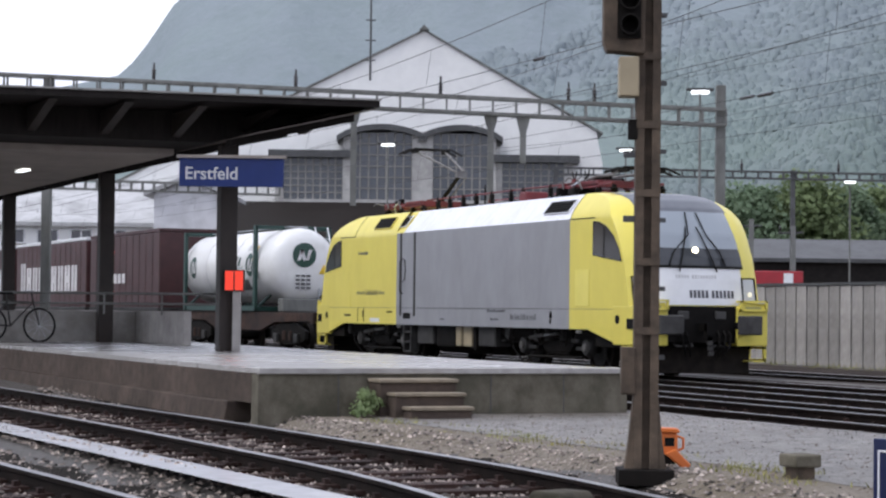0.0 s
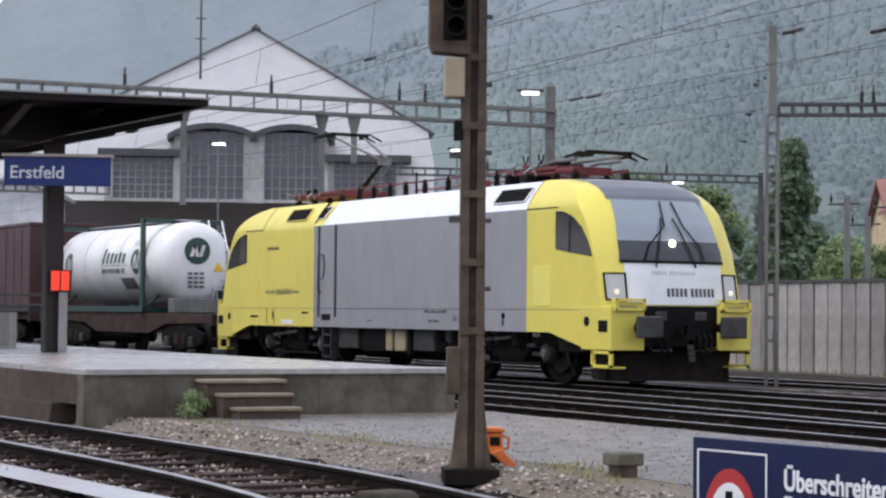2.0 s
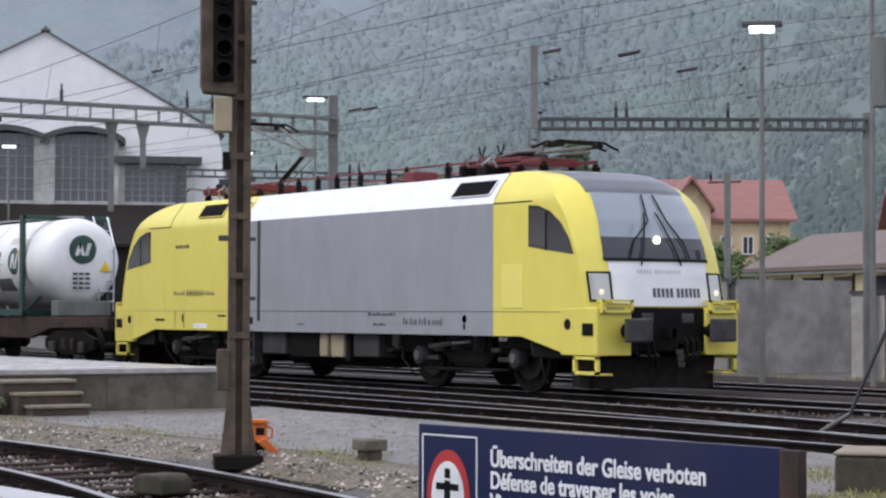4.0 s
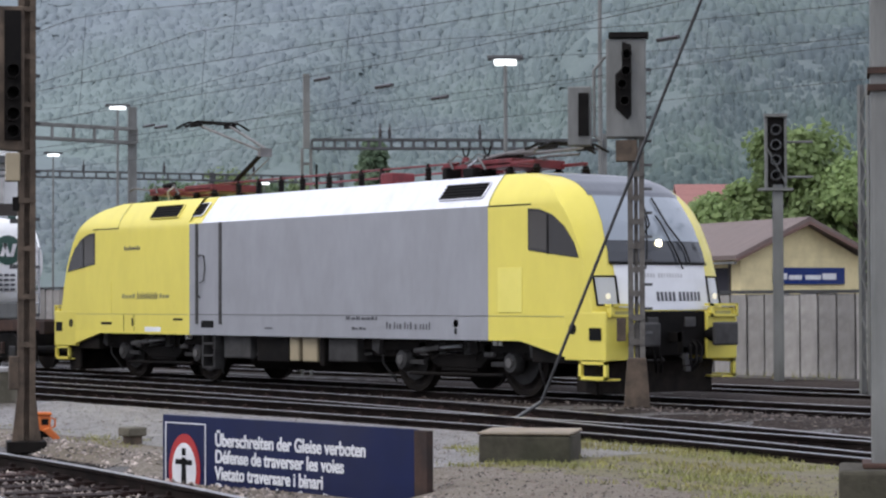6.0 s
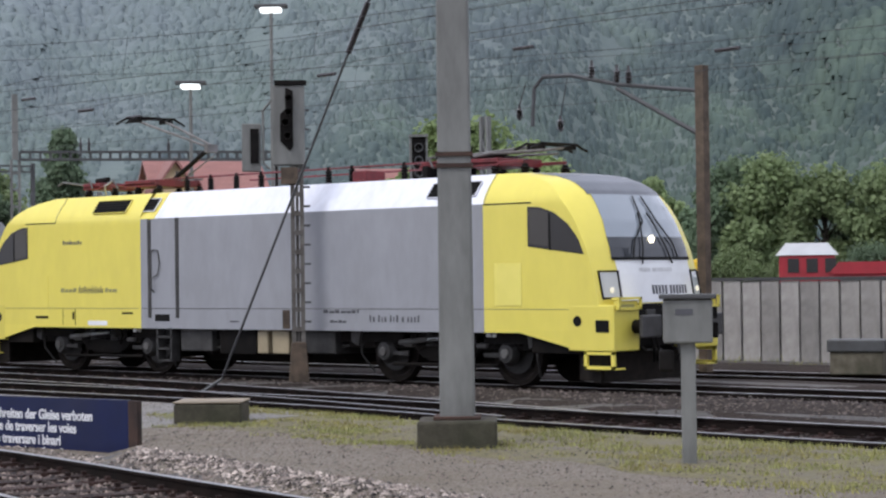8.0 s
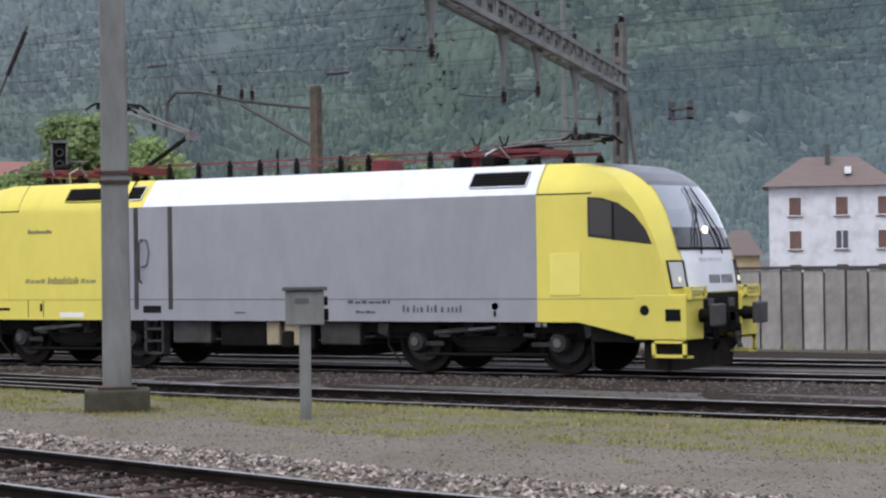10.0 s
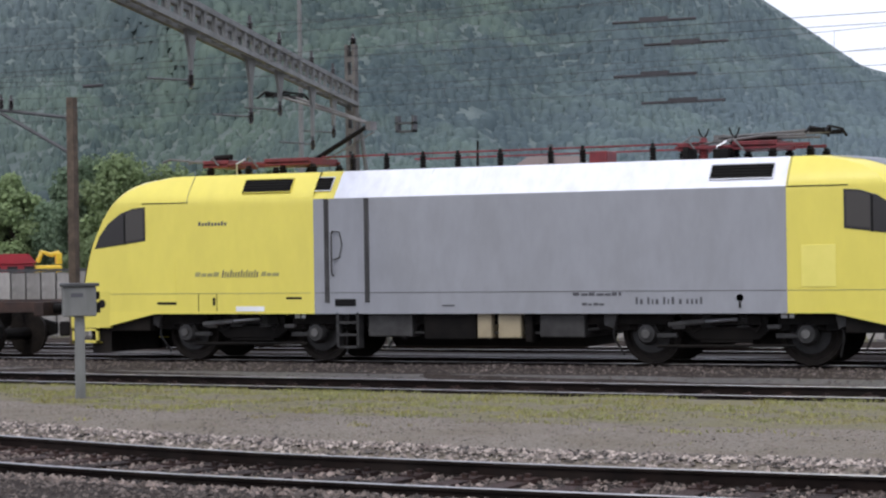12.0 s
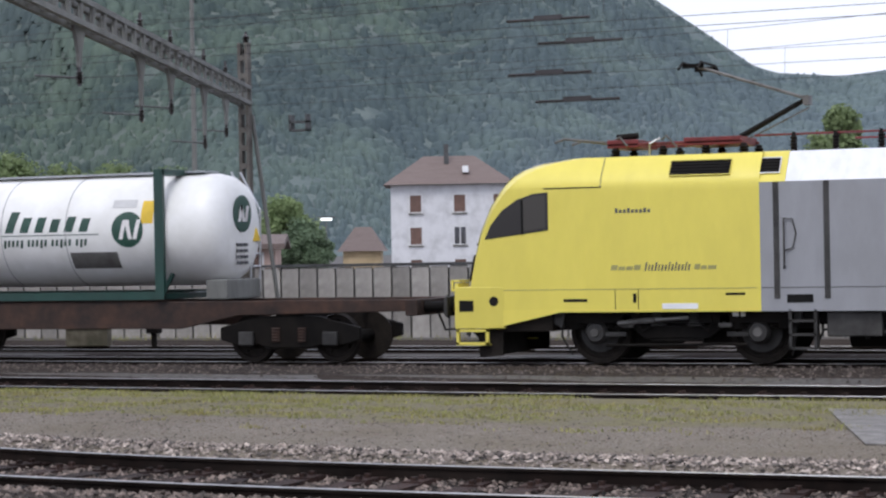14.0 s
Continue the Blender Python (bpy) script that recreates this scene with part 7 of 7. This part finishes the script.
def gantry_east():
    ob = stand("gantry", "grey lattice gantry that reaches over the tracks from a brown mast", "gantry")
    x, y, zb, run = -5.05, 25.0, 5.45, 0.352
    for s in (-1, 1):
        part("mast_channel", Geo().box(x + s * 0.09 - 0.04, y - 0.09, 0, x + s * 0.09 + 0.04, y + 0.09, 6.8), SIGNAL_GREY, ob, "weathered brown mast channel", 0.01)
    g = Geo()
    for i in range(16):
        g.box(x - 0.06, y - 0.10, 0.4 + 0.4 * i, x + 0.06, y - 0.091, 0.52 + 0.4 * i)
    tagged(part("tie_plate", g, SIGNAL_GREY, ob), "row of riveted tie plates", kind="stuff")
    part("mast_stay", Geo().tube((x + 0.12, y + 0.1, 5.2), (x + 0.62, y + 0.5, 0), 0.05, None, 6), MAST_GREY, ob, "raking strut")
    truss(ob, (x, y, zb), (x + run * 24.5, y - 24.5, zb), 0.34, 0.24, 34, MAST_GREY, "grey lattice beam")
    for dy, low in ((2.6, 0.62), (5.2, 1.0), (8.6, 0.55), (11.2, 0.85), (15.5, 0.6)):
        yy, xx = y - dy, x + run * dy
        part("hanger", Geo().prism([(yy - 0.15, zb), (yy + 0.15, zb), (yy + 0.04, zb - 0.4), (yy + 0.028, zb - low), (yy - 0.028, zb - low), (yy - 0.04, zb - 0.4)], "x", xx - 0.03, xx + 0.03), MAST_GREY, ob, "grey hanger post")
        insulator(ob, (xx, yy, zb + 0.34), 0.36, 0.06)
        insulator(ob, (xx, yy, zb - low - 0.27), 0.3, 0.06)
        part("steady_arm", Geo().tube((xx, yy, zb - low - 0.15), (xx - 0.75, yy, zb - low - 0.08), 0.018, None, 5), DARK_STEEL, ob)
    for dz in (0.0, 0.3):
        insulator(ob, (x + 0.05, y, 6.45 + dz), 0.3, 0.09)
    return ob


gantry_east()
wp = stand("lamp_mast", "slim pale lamp mast behind the gantry", "lamp mast", pose(-11.35, 34.00, 0))
part("shaft", Geo().tube((0, 0, 0), (0, 0, 9.5), 0.09, 0.06), MAST_GREY, wp)


def floodlight(at, z, w, base=0.0):
    ob = stand("yard_lamp", "lit tube lamp on a tall slim mast", "yard lamp", at, "yard lamps")
    part("mast", Geo().tube((0, 0.1, base), (0, 0.1, z), 0.06, 0.04), MAST_GREY, ob)
    head = part("head", Geo().box(-w / 2 - 0.06, -0.05, z + 0.11, w / 2 + 0.06, 0.3, z + 0.2), DARK_STEEL, ob, "", 0.02)
    part("tube", Geo().box(-w * 0.37, -0.06, z - 0.01, w * 0.37, 0.22, z + 0.109), TUBE_ON, head, "glowing lamp panel", 0.03)


floodlight(pose(-66.05, 37.56, 0, 0, 0, 66.8), 9.13, 0.84)
floodlight(pose(-94.58, 36.99, 0, 0, 0, 66.8), 9.21, 0.86)
floodlight(pose(-90.08, 47.47, 0, 0, 0, 66.8), 9.07, 0.81)
floodlight(pose(-94.26, 63.08, 0, 0, 0, 66.8), 8.32, 0.77)
floodlight(pose(-28.96, 25.97, 0, 0, 0, 46), 6.70, 0.65)
floodlight(pose(-27.07, 26.98, 0, 0, 0, 41), 8.52, 0.70)
floodlight(pose(-30.82, 83.07, -0.44, 0, 0, 22.3), 4.19, 0.83)


def wires():
    ob = stand("overhead_wires", "thin dark contact and carrier wires above the tracks", "overhead wire")

    def run(fy, x0, x1, z, sag, span, dy=0.0, r=0.007, name="wire"):
        pts = []
        for i in range(int((x1 - x0) / 1.5) + 1):
            x = x0 + 1.5 * i
            u = ((x - x0) % span) / span
            pts.append((x, fy(x) + dy, z - sag * 4 * u * (1 - u)))
        part(name, Geo().path(pts, r, 4), WIRE, ob)

    for fy, z in ((loco_y, 5.42), (cross_y, 5.5), (mid_y, 5.55), (back_y, 5.5)):
        run(fy, -120, 40, z, 0.06, 46, name="contact_wire")
        run(fy, -120, 40, z + 1.25, 0.85, 46, 0.1, 0.007, "carrier_wire")
    run(back_y, -120, 40, 6.9, 0.5, 50, 3.4)
    run(back_y, -120, 40, 8.3, 0.6, 50, 3.0)
    # droppers between contact and carrier wires
    g = Geo()
    for fy, z in ((loco_y, 5.42), (cross_y, 5.5), (mid_y, 5.55), (back_y, 5.5)):
        for i in range(32):
            x = -118 + 5.0 * i
            u = ((x + 120) % 46) / 46
            g.tube((x, fy(x), z), (x, fy(x) + 0.1, z + 1.25 - 3.4 * u * (1 - u)), 0.0045, None, 3)
    tagged(part("dropper", g, WIRE, ob), "thin droppers between the wires", kind="stuff")
    # section insulators: pale rods with dark frames
    for x, y, z in ((2.48, 24.0, 5.66), (3.07, 24.0, 5.09), (3.15, 24.0, 6.28), (2.47, 24.0, 6.77)):
        part("section_insulator", Geo().tube((x - 0.9, y, z + 0.02), (x + 0.9, y, z + 0.02), 0.03, None, 6).box(x - 0.3, y - 0.05, z, x + 0.3, y + 0.05, z + 0.1), PORCELAIN, ob, "dark section insulator")
    for x, y, z in ((-47, 22, 7.4), (-44, 26, 6.4), (-40, 24, 6.0), (-33, 24, 6.6), (-30, 25, 6.0), (-28, 22, 5.9), (-22, 24, 6.4), (-18, 26, 6.8), (-12, 25, 6.2)):
        part("line_insulator", Geo().tube((x - 0.28, y, z), (x + 0.28, y, z + 0.01), 0.04, 0.04, 6), PORCELAIN, ob, "dark line insulator")
    part("weight_basket", Geo().box(-3.43, 23.9, 4.72, -2.99, 24.1, 4.76).box(-3.43, 23.9, 4.9, -2.99, 24.1, 4.94).box(-3.43, 23.9, 4.72, -3.38, 24.1, 5.08).box(-3.04, 23.9, 4.72, -2.99, 24.1, 5.08), DARK_STEEL, ob, "small dark steel basket")


wires()


# ---- things behind the fence ----
def rail_vehicle(at, w, z0, z1, label, col, roof):
    ob = stand("service_vehicle", label, "service vehicle", at)
    part("body", Geo().box(-w / 2, 0, 0.9, w / 2, 2.6, z1 - 0.35), col, ob, "", 0.06)
    part("roof", Geo().prism([(-w / 2 - 0.1, z1 - 0.349), (w / 2 + 0.1, z1 - 0.349), (w / 2 - 0.2, z1), (-w / 2 + 0.2, z1)], "y", -0.05, 2.7), roof, ob, "pale roof")
    for i in range(3):
        part("window", Geo().box(-w / 2 + 0.25 + i * w / 3, -0.03, z1 - 0.85, -w / 2 + 0.25 + i * w / 3 + w / 5, 0.0, z1 - 0.45), DARK_GLASS, ob)
    part("chassis", Geo().box(-w / 2, 0.1, 0.3, w / 2, 2.5, 0.9), BLACK_GEAR, ob)


rc = stand("relay_cabinet", "low grey trackside cabinet with a dark lid by the fence", "cabinet", pose(-9.95, 26.20, 0, 0, 0, 20))
part("body", Geo().box(-0.5, -0.25, 0, 0.5, 0.25, 0.42), CONCRETE, rc, "grey body", 0.02)
part("lid", Geo().box(-0.55, -0.3, 0.421, 0.55, 0.3, 0.66), DARK_STEEL, rc, "dark overhanging lid", 0.03)
rail_vehicle(pose(-33.98, 47.30, -0.07, 0, 0, 50.2), 1.75, 1.0, 3.02, "red service railcar with a pale roof behind the fence", RED_PAINT, ROOF_PALE)
rail_vehicle(pose(-29.42, 44.80, -0.23, 0, 0, 45.6), 1.82, 1.0, 2.49, "low red wagon with dark windows behind the fence", RED_PAINT, RED_PAINT)
rail_vehicle(pose(-20.45, 44.6, 0, 0, 0, 33), 3.0, 1.0, 2.18, "long red bonnet of a shunting engine behind the fence", RED_PAINT, RED_PAINT)
rail_vehicle(pose(-22.3, 43.4, 0, 0, 0, 33), 1.6, 1.0, 2.74, "red shunting cab with a white roof behind the fence", RED_PAINT, WHITE)
ex = stand("yellow_digger", "yellow digger arm that shows above the fence", "digger", pose(-28.39, 45.80, -0.23, 0, 0, 45.6))
part("body", Geo().box(-0.5, 0, 0, 0.5, 1.2, 2.06), YELLOW_PAINT, ex, "", 0.08)
part("boom", Geo().path([(-0.35, 0.3, 2.18), (-0.2, 0.3, 2.54), (0.15, 0.3, 2.44), (0.45, 0.3, 2.51)], 0.09), YELLOW_PAINT, ex, "bent yellow boom")
part("bucket", Geo().box(0.3, 0.15, 2.09, 0.52, 0.5, 2.51), YELLOW_PAINT, ex, "", 0.04)


# ---- wagons and their loads ----
def flat_wagon(length):
    """A container flat wagon; its front end is at x = 0."""
    ob = stand("flat_wagon", "rusty brown container flat wagon coupled in the train", "wagon", None, "wagons of the train")
    L = length
    g = Geo()
    for s in (-1, 1):
        g.prism([(-0.7, 0.98), (-0.7, 1.2), (-L + 0.7, 1.2), (-L + 0.7, 0.98), (-L + 4.3, 0.92), (-L + 5.6, 0.66), (-5.6, 0.66), (-4.3, 0.92)], "y", s * 1.05 - 0.07, s * 1.05 + 0.07)
    part("side_sill", g, RUST, ob, "rusty fish-bellied side sills", 0.015)
    g = Geo()
    for i in range(int(L / 1.6)):
        g.box(-0.9 - 1.6 * i, -1.0, 0.98, -0.75 - 1.6 * i, 1.0, 1.14)
    part("cross_member", g, RUST, ob)
    for e in (-0.7, -L + 0.45):
        part("end_sill", Geo().box(e, -1.3, 0.9, e + 0.25, 1.3, 1.2), RUST, ob, "", 0.02)
    for c in (-3.25, -L + 3.25):
        bogie = part("bogie_frame", Geo().prism([(c - 1.5, 0.44), (c - 1.15, 0.34), (c - 0.75, 0.36), (c - 0.4, 0.28), (c + 0.4, 0.28), (c + 0.75, 0.36), (c + 1.15, 0.34), (c + 1.5, 0.44), (c + 1.5, 0.68), (c + 0.6, 0.9), (c - 0.6, 0.9), (c - 1.5, 0.68)], "y", -1.06, -0.94).prism([(c - 1.5, 0.44), (c - 1.15, 0.34), (c - 0.75, 0.36), (c - 0.4, 0.28), (c + 0.4, 0.28), (c + 0.75, 0.36), (c + 1.15, 0.34), (c + 1.5, 0.44), (c + 1.5, 0.68), (c + 0.6, 0.9), (c - 0.6, 0.9), (c - 1.5, 0.68)], "y", 0.94, 1.06).box(c - 0.3, -1.0, 0.5, c + 0.3, 1.0, 0.95), BLACK_GEAR, ob, "black cast bogie frame", 0.02)
        for dx in (-0.9, 0.9):
            for s in (-1, 1):
                wheelset(c + dx, s * 0.78, 0.46, 0.46, bogie)
            part("axle", Geo().tube((c + dx, -1.12, 0.46), (c + dx, 1.12, 0.46), 0.13, None, 12), BLACK_GEAR, bogie)
        for s in (-1, 1):
            for dx in (-0.28, 0.28):
                part("spring", Geo().turned([(0.09, 0.0)] + [v for k in range(5) for v in ((0.105, 0.03 + 0.055 * k), (0.08, 0.055 + 0.055 * k))], (c + dx, s * 1.04, 0.4), "z", 10), RUST, bogie)
            for dx in (-0.9, 0.9):
                part("axle_box", Geo().box(c + dx - 0.16, s * 1.06, 0.33, c + dx + 0.16, s * 1.16, 0.60), GEAR_GREY, bogie, "", 0.03)
                part("brake_shoe", Geo().box(c + dx * 0.42 - 0.05, s * 0.75, 0.25, c + dx * 0.42 + 0.05, s * 0.95, 0.6), GEAR_GREY, bogie, "", 0.02)
            part("brake_beam", Geo().tube((c - 0.55, s * 0.98, 0.3), (c + 0.55, s * 0.98, 0.3), 0.03, None, 6), GEAR_GREY, bogie)
    for e, d in ((-0.45, 1), (-L + 0.45, -1)):
        for s in (-1, 1):
            buf = part("buffer", Geo().tube((e, s * 0.87, 1.06), (e + d * 0.42, s * 0.87, 1.06), 0.11, 0.09, 12), BLACK_GEAR, ob)
            part("pad", Geo().turned([(0.2, 0.0), (0.22, 0.03), (0.1, 0.05)], (e + d * 0.42, s * 0.87, 1.06), "x", 16), BLACK_GEAR, buf)
        part("coupler", Geo().path([(e, 0, 1.02), (e + d * 0.3, 0, 0.98), (e + d * 0.45, 0, 0.85)], 0.05), BLACK_GEAR, ob, "draw hook")
        part("air_hose", Geo().path([(e, -0.35, 1.0), (e + d * 0.2, -0.4, 0.6), (e + d * 0.45, -0.35, 0.62), (e + d * 0.6, -0.3, 0.95)], 0.025), BLACK_GEAR, ob, "hanging air hose")
    return ob


def tank_container(L):
    """A tank container; the front dome ends at x = 0."""
    ob = stand("tank_container", "white tank container with green frames on the flat wagon", "tank container")
    r, zc = 1.12, 2.62
    prof = [(0.02, -L), (0.45, -L + 0.012), (0.78, -L + 0.05), (0.96, -L + 0.14), (1.07, -L + 0.30), (r, -L + 0.52), (r, -0.52), (1.07, -0.30), (0.96, -0.14), (0.78, -0.05), (0.45, -0.012), (0.02, 0.0)]
    tank = part("tank", Geo().turned(prof, (0, 0, zc), "x", 44), TANK_WHITE, ob, "white tank with rounded ends", 0, 40)
    for x in (-L * 0.36, -L * 0.52, -L * 0.68):
        g = Geo().turned([(r + 0.002, -0.012), (r + 0.008, -0.01), (r + 0.008, 0.01), (r + 0.002, 0.012)], (x, 0, zc), "x", 44)
        part("hoop", g, DECAL_PALE, tank)
    for x in (-1.25, -L + 0.9):
        g = Geo()
        for s in (-1, 1):
            g.box(x - 0.1, s * 1.17 - 0.05, 1.24, x + 0.1, s * 1.17 + 0.05, 3.82)
        for z in (1.24, 3.7):
            g.box(x - 0.1, -1.2, z, x + 0.1, 1.2, z + 0.12)
        g.tube((x, -1.1, 1.35), (x, -0.6, 1.8), 0.05).tube((x, 1.1, 1.35), (x, 0.6, 1.8), 0.05)
        part("end_frame", g, GREEN_FRAME, ob, "dark green end frame", 0.01)
    g = Geo()
    for s in (-1, 1):
        g.box(-L + 0.9, s * 1.12 - 0.06, 1.24, -1.25, s * 1.12 + 0.06, 1.4)
    part("bottom_rail", g, GREEN_FRAME, ob, "dark green bottom rail")
    part("walkway", Geo().box(-L + 0.7, -0.3, 3.76, -0.7, 0.3, 3.8), BARE_METAL, ob)
    g = Geo()
    for y in (0.85, 0.45):
        g.path([(-0.10, y, 1.35), (-0.06, y, 3.0), (-0.5, y, 3.78)], 0.025)
    for i in range(8):
        z = 1.6 + 0.26 * i
        g.tube((-0.08 - max(0, z - 3.0) * 0.5, 0.85, z), (-0.08 - max(0, z - 3.0) * 0.5, 0.45, z), 0.018)
    part("ladder", g, BARE_METAL, ob, "pale steel end ladder")
    part("valve_box", Geo().box(-0.5, -0.7, 1.22, -0.02, 0.75, 1.62), MAST_GREY, ob, "grey valve cabinet", 0.03)

    def wrap(x0, x1, a0, a1, name, material, label="", parent=tank, lift=0.006, lean=0.0):
        def fn(u, v):
            a = a0 + (a1 - a0) * v
            return (x0 + (x1 - x0) * u + lean * (a1 - a0) * r * v, -(r + lift) * math.cos(a), zc + (r + lift) * math.sin(a))
        return part(name, Geo().grid(fn, 4, 8), material, parent, label)

    # round emblem and dark lettering bars on the side
    def emblem(xc, a0, size):
        def fn(u, v):
            rad, t = size * v, 2 * math.pi * u
            a = a0 + rad * math.sin(t) / r
            return (xc + rad * math.cos(t), -(r + 0.007) * math.cos(a), zc + (r + 0.007) * math.sin(a))
        e = part("emblem", Geo().grid(fn, 24, 4), DECAL_GREEN, tank, "round dark green emblem")
        g = Geo()
        for dx, lean in ((-0.2, 0.1), (0.02, -0.08), (0.12, 0.1)):
            g.grid(lambda u, v, dx=dx, lean=lean: (xc + dx + 0.09 * u + lean * v, -(r + 0.012) * math.cos(a0 + (v - 0.5) * 0.45 * size / 0.42 / r), zc + (r + 0.012) * math.sin(a0 + (v - 0.5) * 0.45 * size / 0.42 / r)), 1, 4)
        part("emblem_bars", g, DECAL_WHITE, e)
    emblem(-2.02, 0.02, 0.36)
    emblem(-L + 1.6, 0.02, 0.36)
    x = -4.9
    for h in (0.44, 0.31, 0.31, 0.27, 0.31, 0.27):
        wrap(x, x + 0.2, 0.0, h / r, "letter_bar", DECAL_GREEN, "dark green slanted bar", lean=0.3)
        x += 0.35
    wrap(-5.0, -2.68, -0.06, -0.045, "rule", DECAL_GREEN)
    x = -4.95
    for i in range(18):
        wrap(x, x + 0.055, -0.25 if i % 4 else -0.28, -0.13, "small_letter_bar", DECAL_GREEN, lean=0.2)
        x += 0.10 if (i + 1) % 5 else 0.17
    wrap(-1.72, -1.44, 0.12, 0.55, "yellow_patch", YELLOW_PAINT, "yellow label")
    wrap(-2.4, -1.85, 0.42, 0.58, "grey_patch", DECAL_PALE)
    wrap(-3.4, -2.3, -0.72, -0.38, "grey_panel", MID_GEAR, "dark grey panel")
    # emblem and marks on the front dome
    part("front_emblem", Geo().turned([(0.0, 0.0), (0.37, -0.02), (0.37, 0.0), (0.30, 0.006), (0.0, 0.014)], (0.012, -0.05, zc + 0.30), "x", 24), DECAL_GREEN, tank, "round green emblem on the dome")
    for dy, lean in ((-0.2, 0.1), (-0.02, -0.1), (0.06, 0.1)):
        part("front_emblem_bar", Geo().prism([(dy - 0.08, zc + 0.14), (dy + 0.02, zc + 0.14), (dy + 0.02 + lean, zc + 0.46), (dy - 0.08 + lean, zc + 0.46)], "x", 0.03, 0.04), DECAL_WHITE, tank)
    g = Geo()
    for j in range(4):
        for i in range(3):
            g.box(0.0, -0.32 + 0.17 * i, zc - 0.35 - 0.12 * j, 0.022, -0.2 + 0.17 * i, zc - 0.29 - 0.12 * j)
    tagged(part("front_marks", g, DECAL_DARK, tank), "rows of small dark marks", kind="stuff")
    part("warning_mark", Geo().prism([(0.42, zc - 0.25), (0.72, zc - 0.25), (0.57, zc + 0.02)], "x", -0.2, 0.0), YELLOW_PAINT, tank)
    tank.children[-1].location.x = 0.0
    return ob


def curtain_box(L, big):
    ob = stand("swap_body", "brown tarpaulin swap body on the flat wagon", "swap body")
    part("curtain", Geo().box(-L, -1.25, 1.32, 0, 1.25, 3.95), TARP, ob, "brown tarpaulin", 0.04)
    part("roof_rail", Geo().box(-L - 0.01, -1.27, 3.951, 0.01, 1.27, 4.08), WHITE if big else TARP, ob, "", 0.02)
    part("floor_rail", Geo().box(-L - 0.01, -1.27, 1.2, 0.01, 1.27, 1.319), GEAR_GREY, ob, "", 0.02)
    for i in range(1, int(L / 0.9)):
        part("strap", Geo().box(-0.9 * i - 0.02, -1.262, 1.32, -0.9 * i + 0.02, -1.25, 3.95), TARP, ob)
    if big:
        x = -L + 1.0
        for i in range(9):
            h = 1.25 if i in (0, 4) else 1.05
            g = Geo()
            w = (L - 2.2) / 9
            g.box(x, -1.27, 1.95, x + w * 0.34, -1.263, 1.95 + h)
            g.box(x + w * 0.45, -1.27, 1.95, x + w * 0.78, -1.263, 1.95 + h)
            if i % 2:
                g.box(x + w * 0.1, -1.2695, 2.3, x + w * 0.7, -1.2635, 2.6)
            part("letter_bar", g, DECAL_WHITE, ob, "pale letter-like bar")
            x += w
    else:
        for z, n, w, h in ((2.2, 6, 0.42, 0.35), (3.3, 5, 0.28, 0.12), (3.0, 4, 0.28, 0.1), (1.8, 5, 0.3, 0.1)):
            x = -L * 0.8
            for i in range(n):
                part("letter_bar", Geo().box(x, -1.268, z, x + w, -1.263, z + h), DECAL_WHITE if h > 0.3 else DECAL_RED, ob)
                x += w * 1.4
    return ob


# ---- the train on its way ----
TRAIN = [
    (0.0, -46.28),
    (1.0, -43.77),
    (2.0, -41.07),
    (3.0, -38.19),
    (4.2, -33.87),
    (5.3, -30.04),
    (6.0, -27.83),
    (6.5, -25.95),
    (7.0, -23.87),
    (7.5, -21.69),
    (8.0, -19.50),
    (8.5, -17.23),
    (9.0, -14.88),
    (9.5, -12.48),
    (10.0, -10.01),
    (10.5, -7.45),
    (11.0, -4.89),
    (11.5, -2.30),
    (12.0, 0.30),
    (12.5, 2.96),
    (13.0, 5.65),
    (13.5, 8.43),
    (14.0, 11.23),
]
loco = locomotive()
wagon_a, wagon_b, wagon_c = flat_wagon(15.6), flat_wagon(15.6), flat_wagon(15.6)
tank = tank_container(9.6)
box_a, box_b, box_c = curtain_box(10.0, False), curtain_box(13.2, True), curtain_box(13.2, True)


def motions():
    times = [0.14 * k for k in range(101)]
    shifts = np.interp(times, [t for t, x in TRAIN], [x - TRAIN[0][1] for t, x in TRAIN])
    for ob, x, y, z, r in WHEELS:
        walk(ob, [(t, pose(x, y, z, 0, math.degrees(d / r), 0)) for t, d in zip(times, shifts)])
    for ob, dx, dz in ((loco, 0.0, 0.0), (wagon_a, -9.45, 0.0), (tank, -14.2, 0.0), (wagon_b, -25.2, 0.0), (wagon_c, -41.0, 0.0), (box_a, -25.9, 0.0), (box_b, -36.6, 0.0), (box_c, -50.4, 0.0)):
        walk(ob, [(t, pose(x + dx, LOCO_Y, dz)) for t, x in TRAIN])


motions()
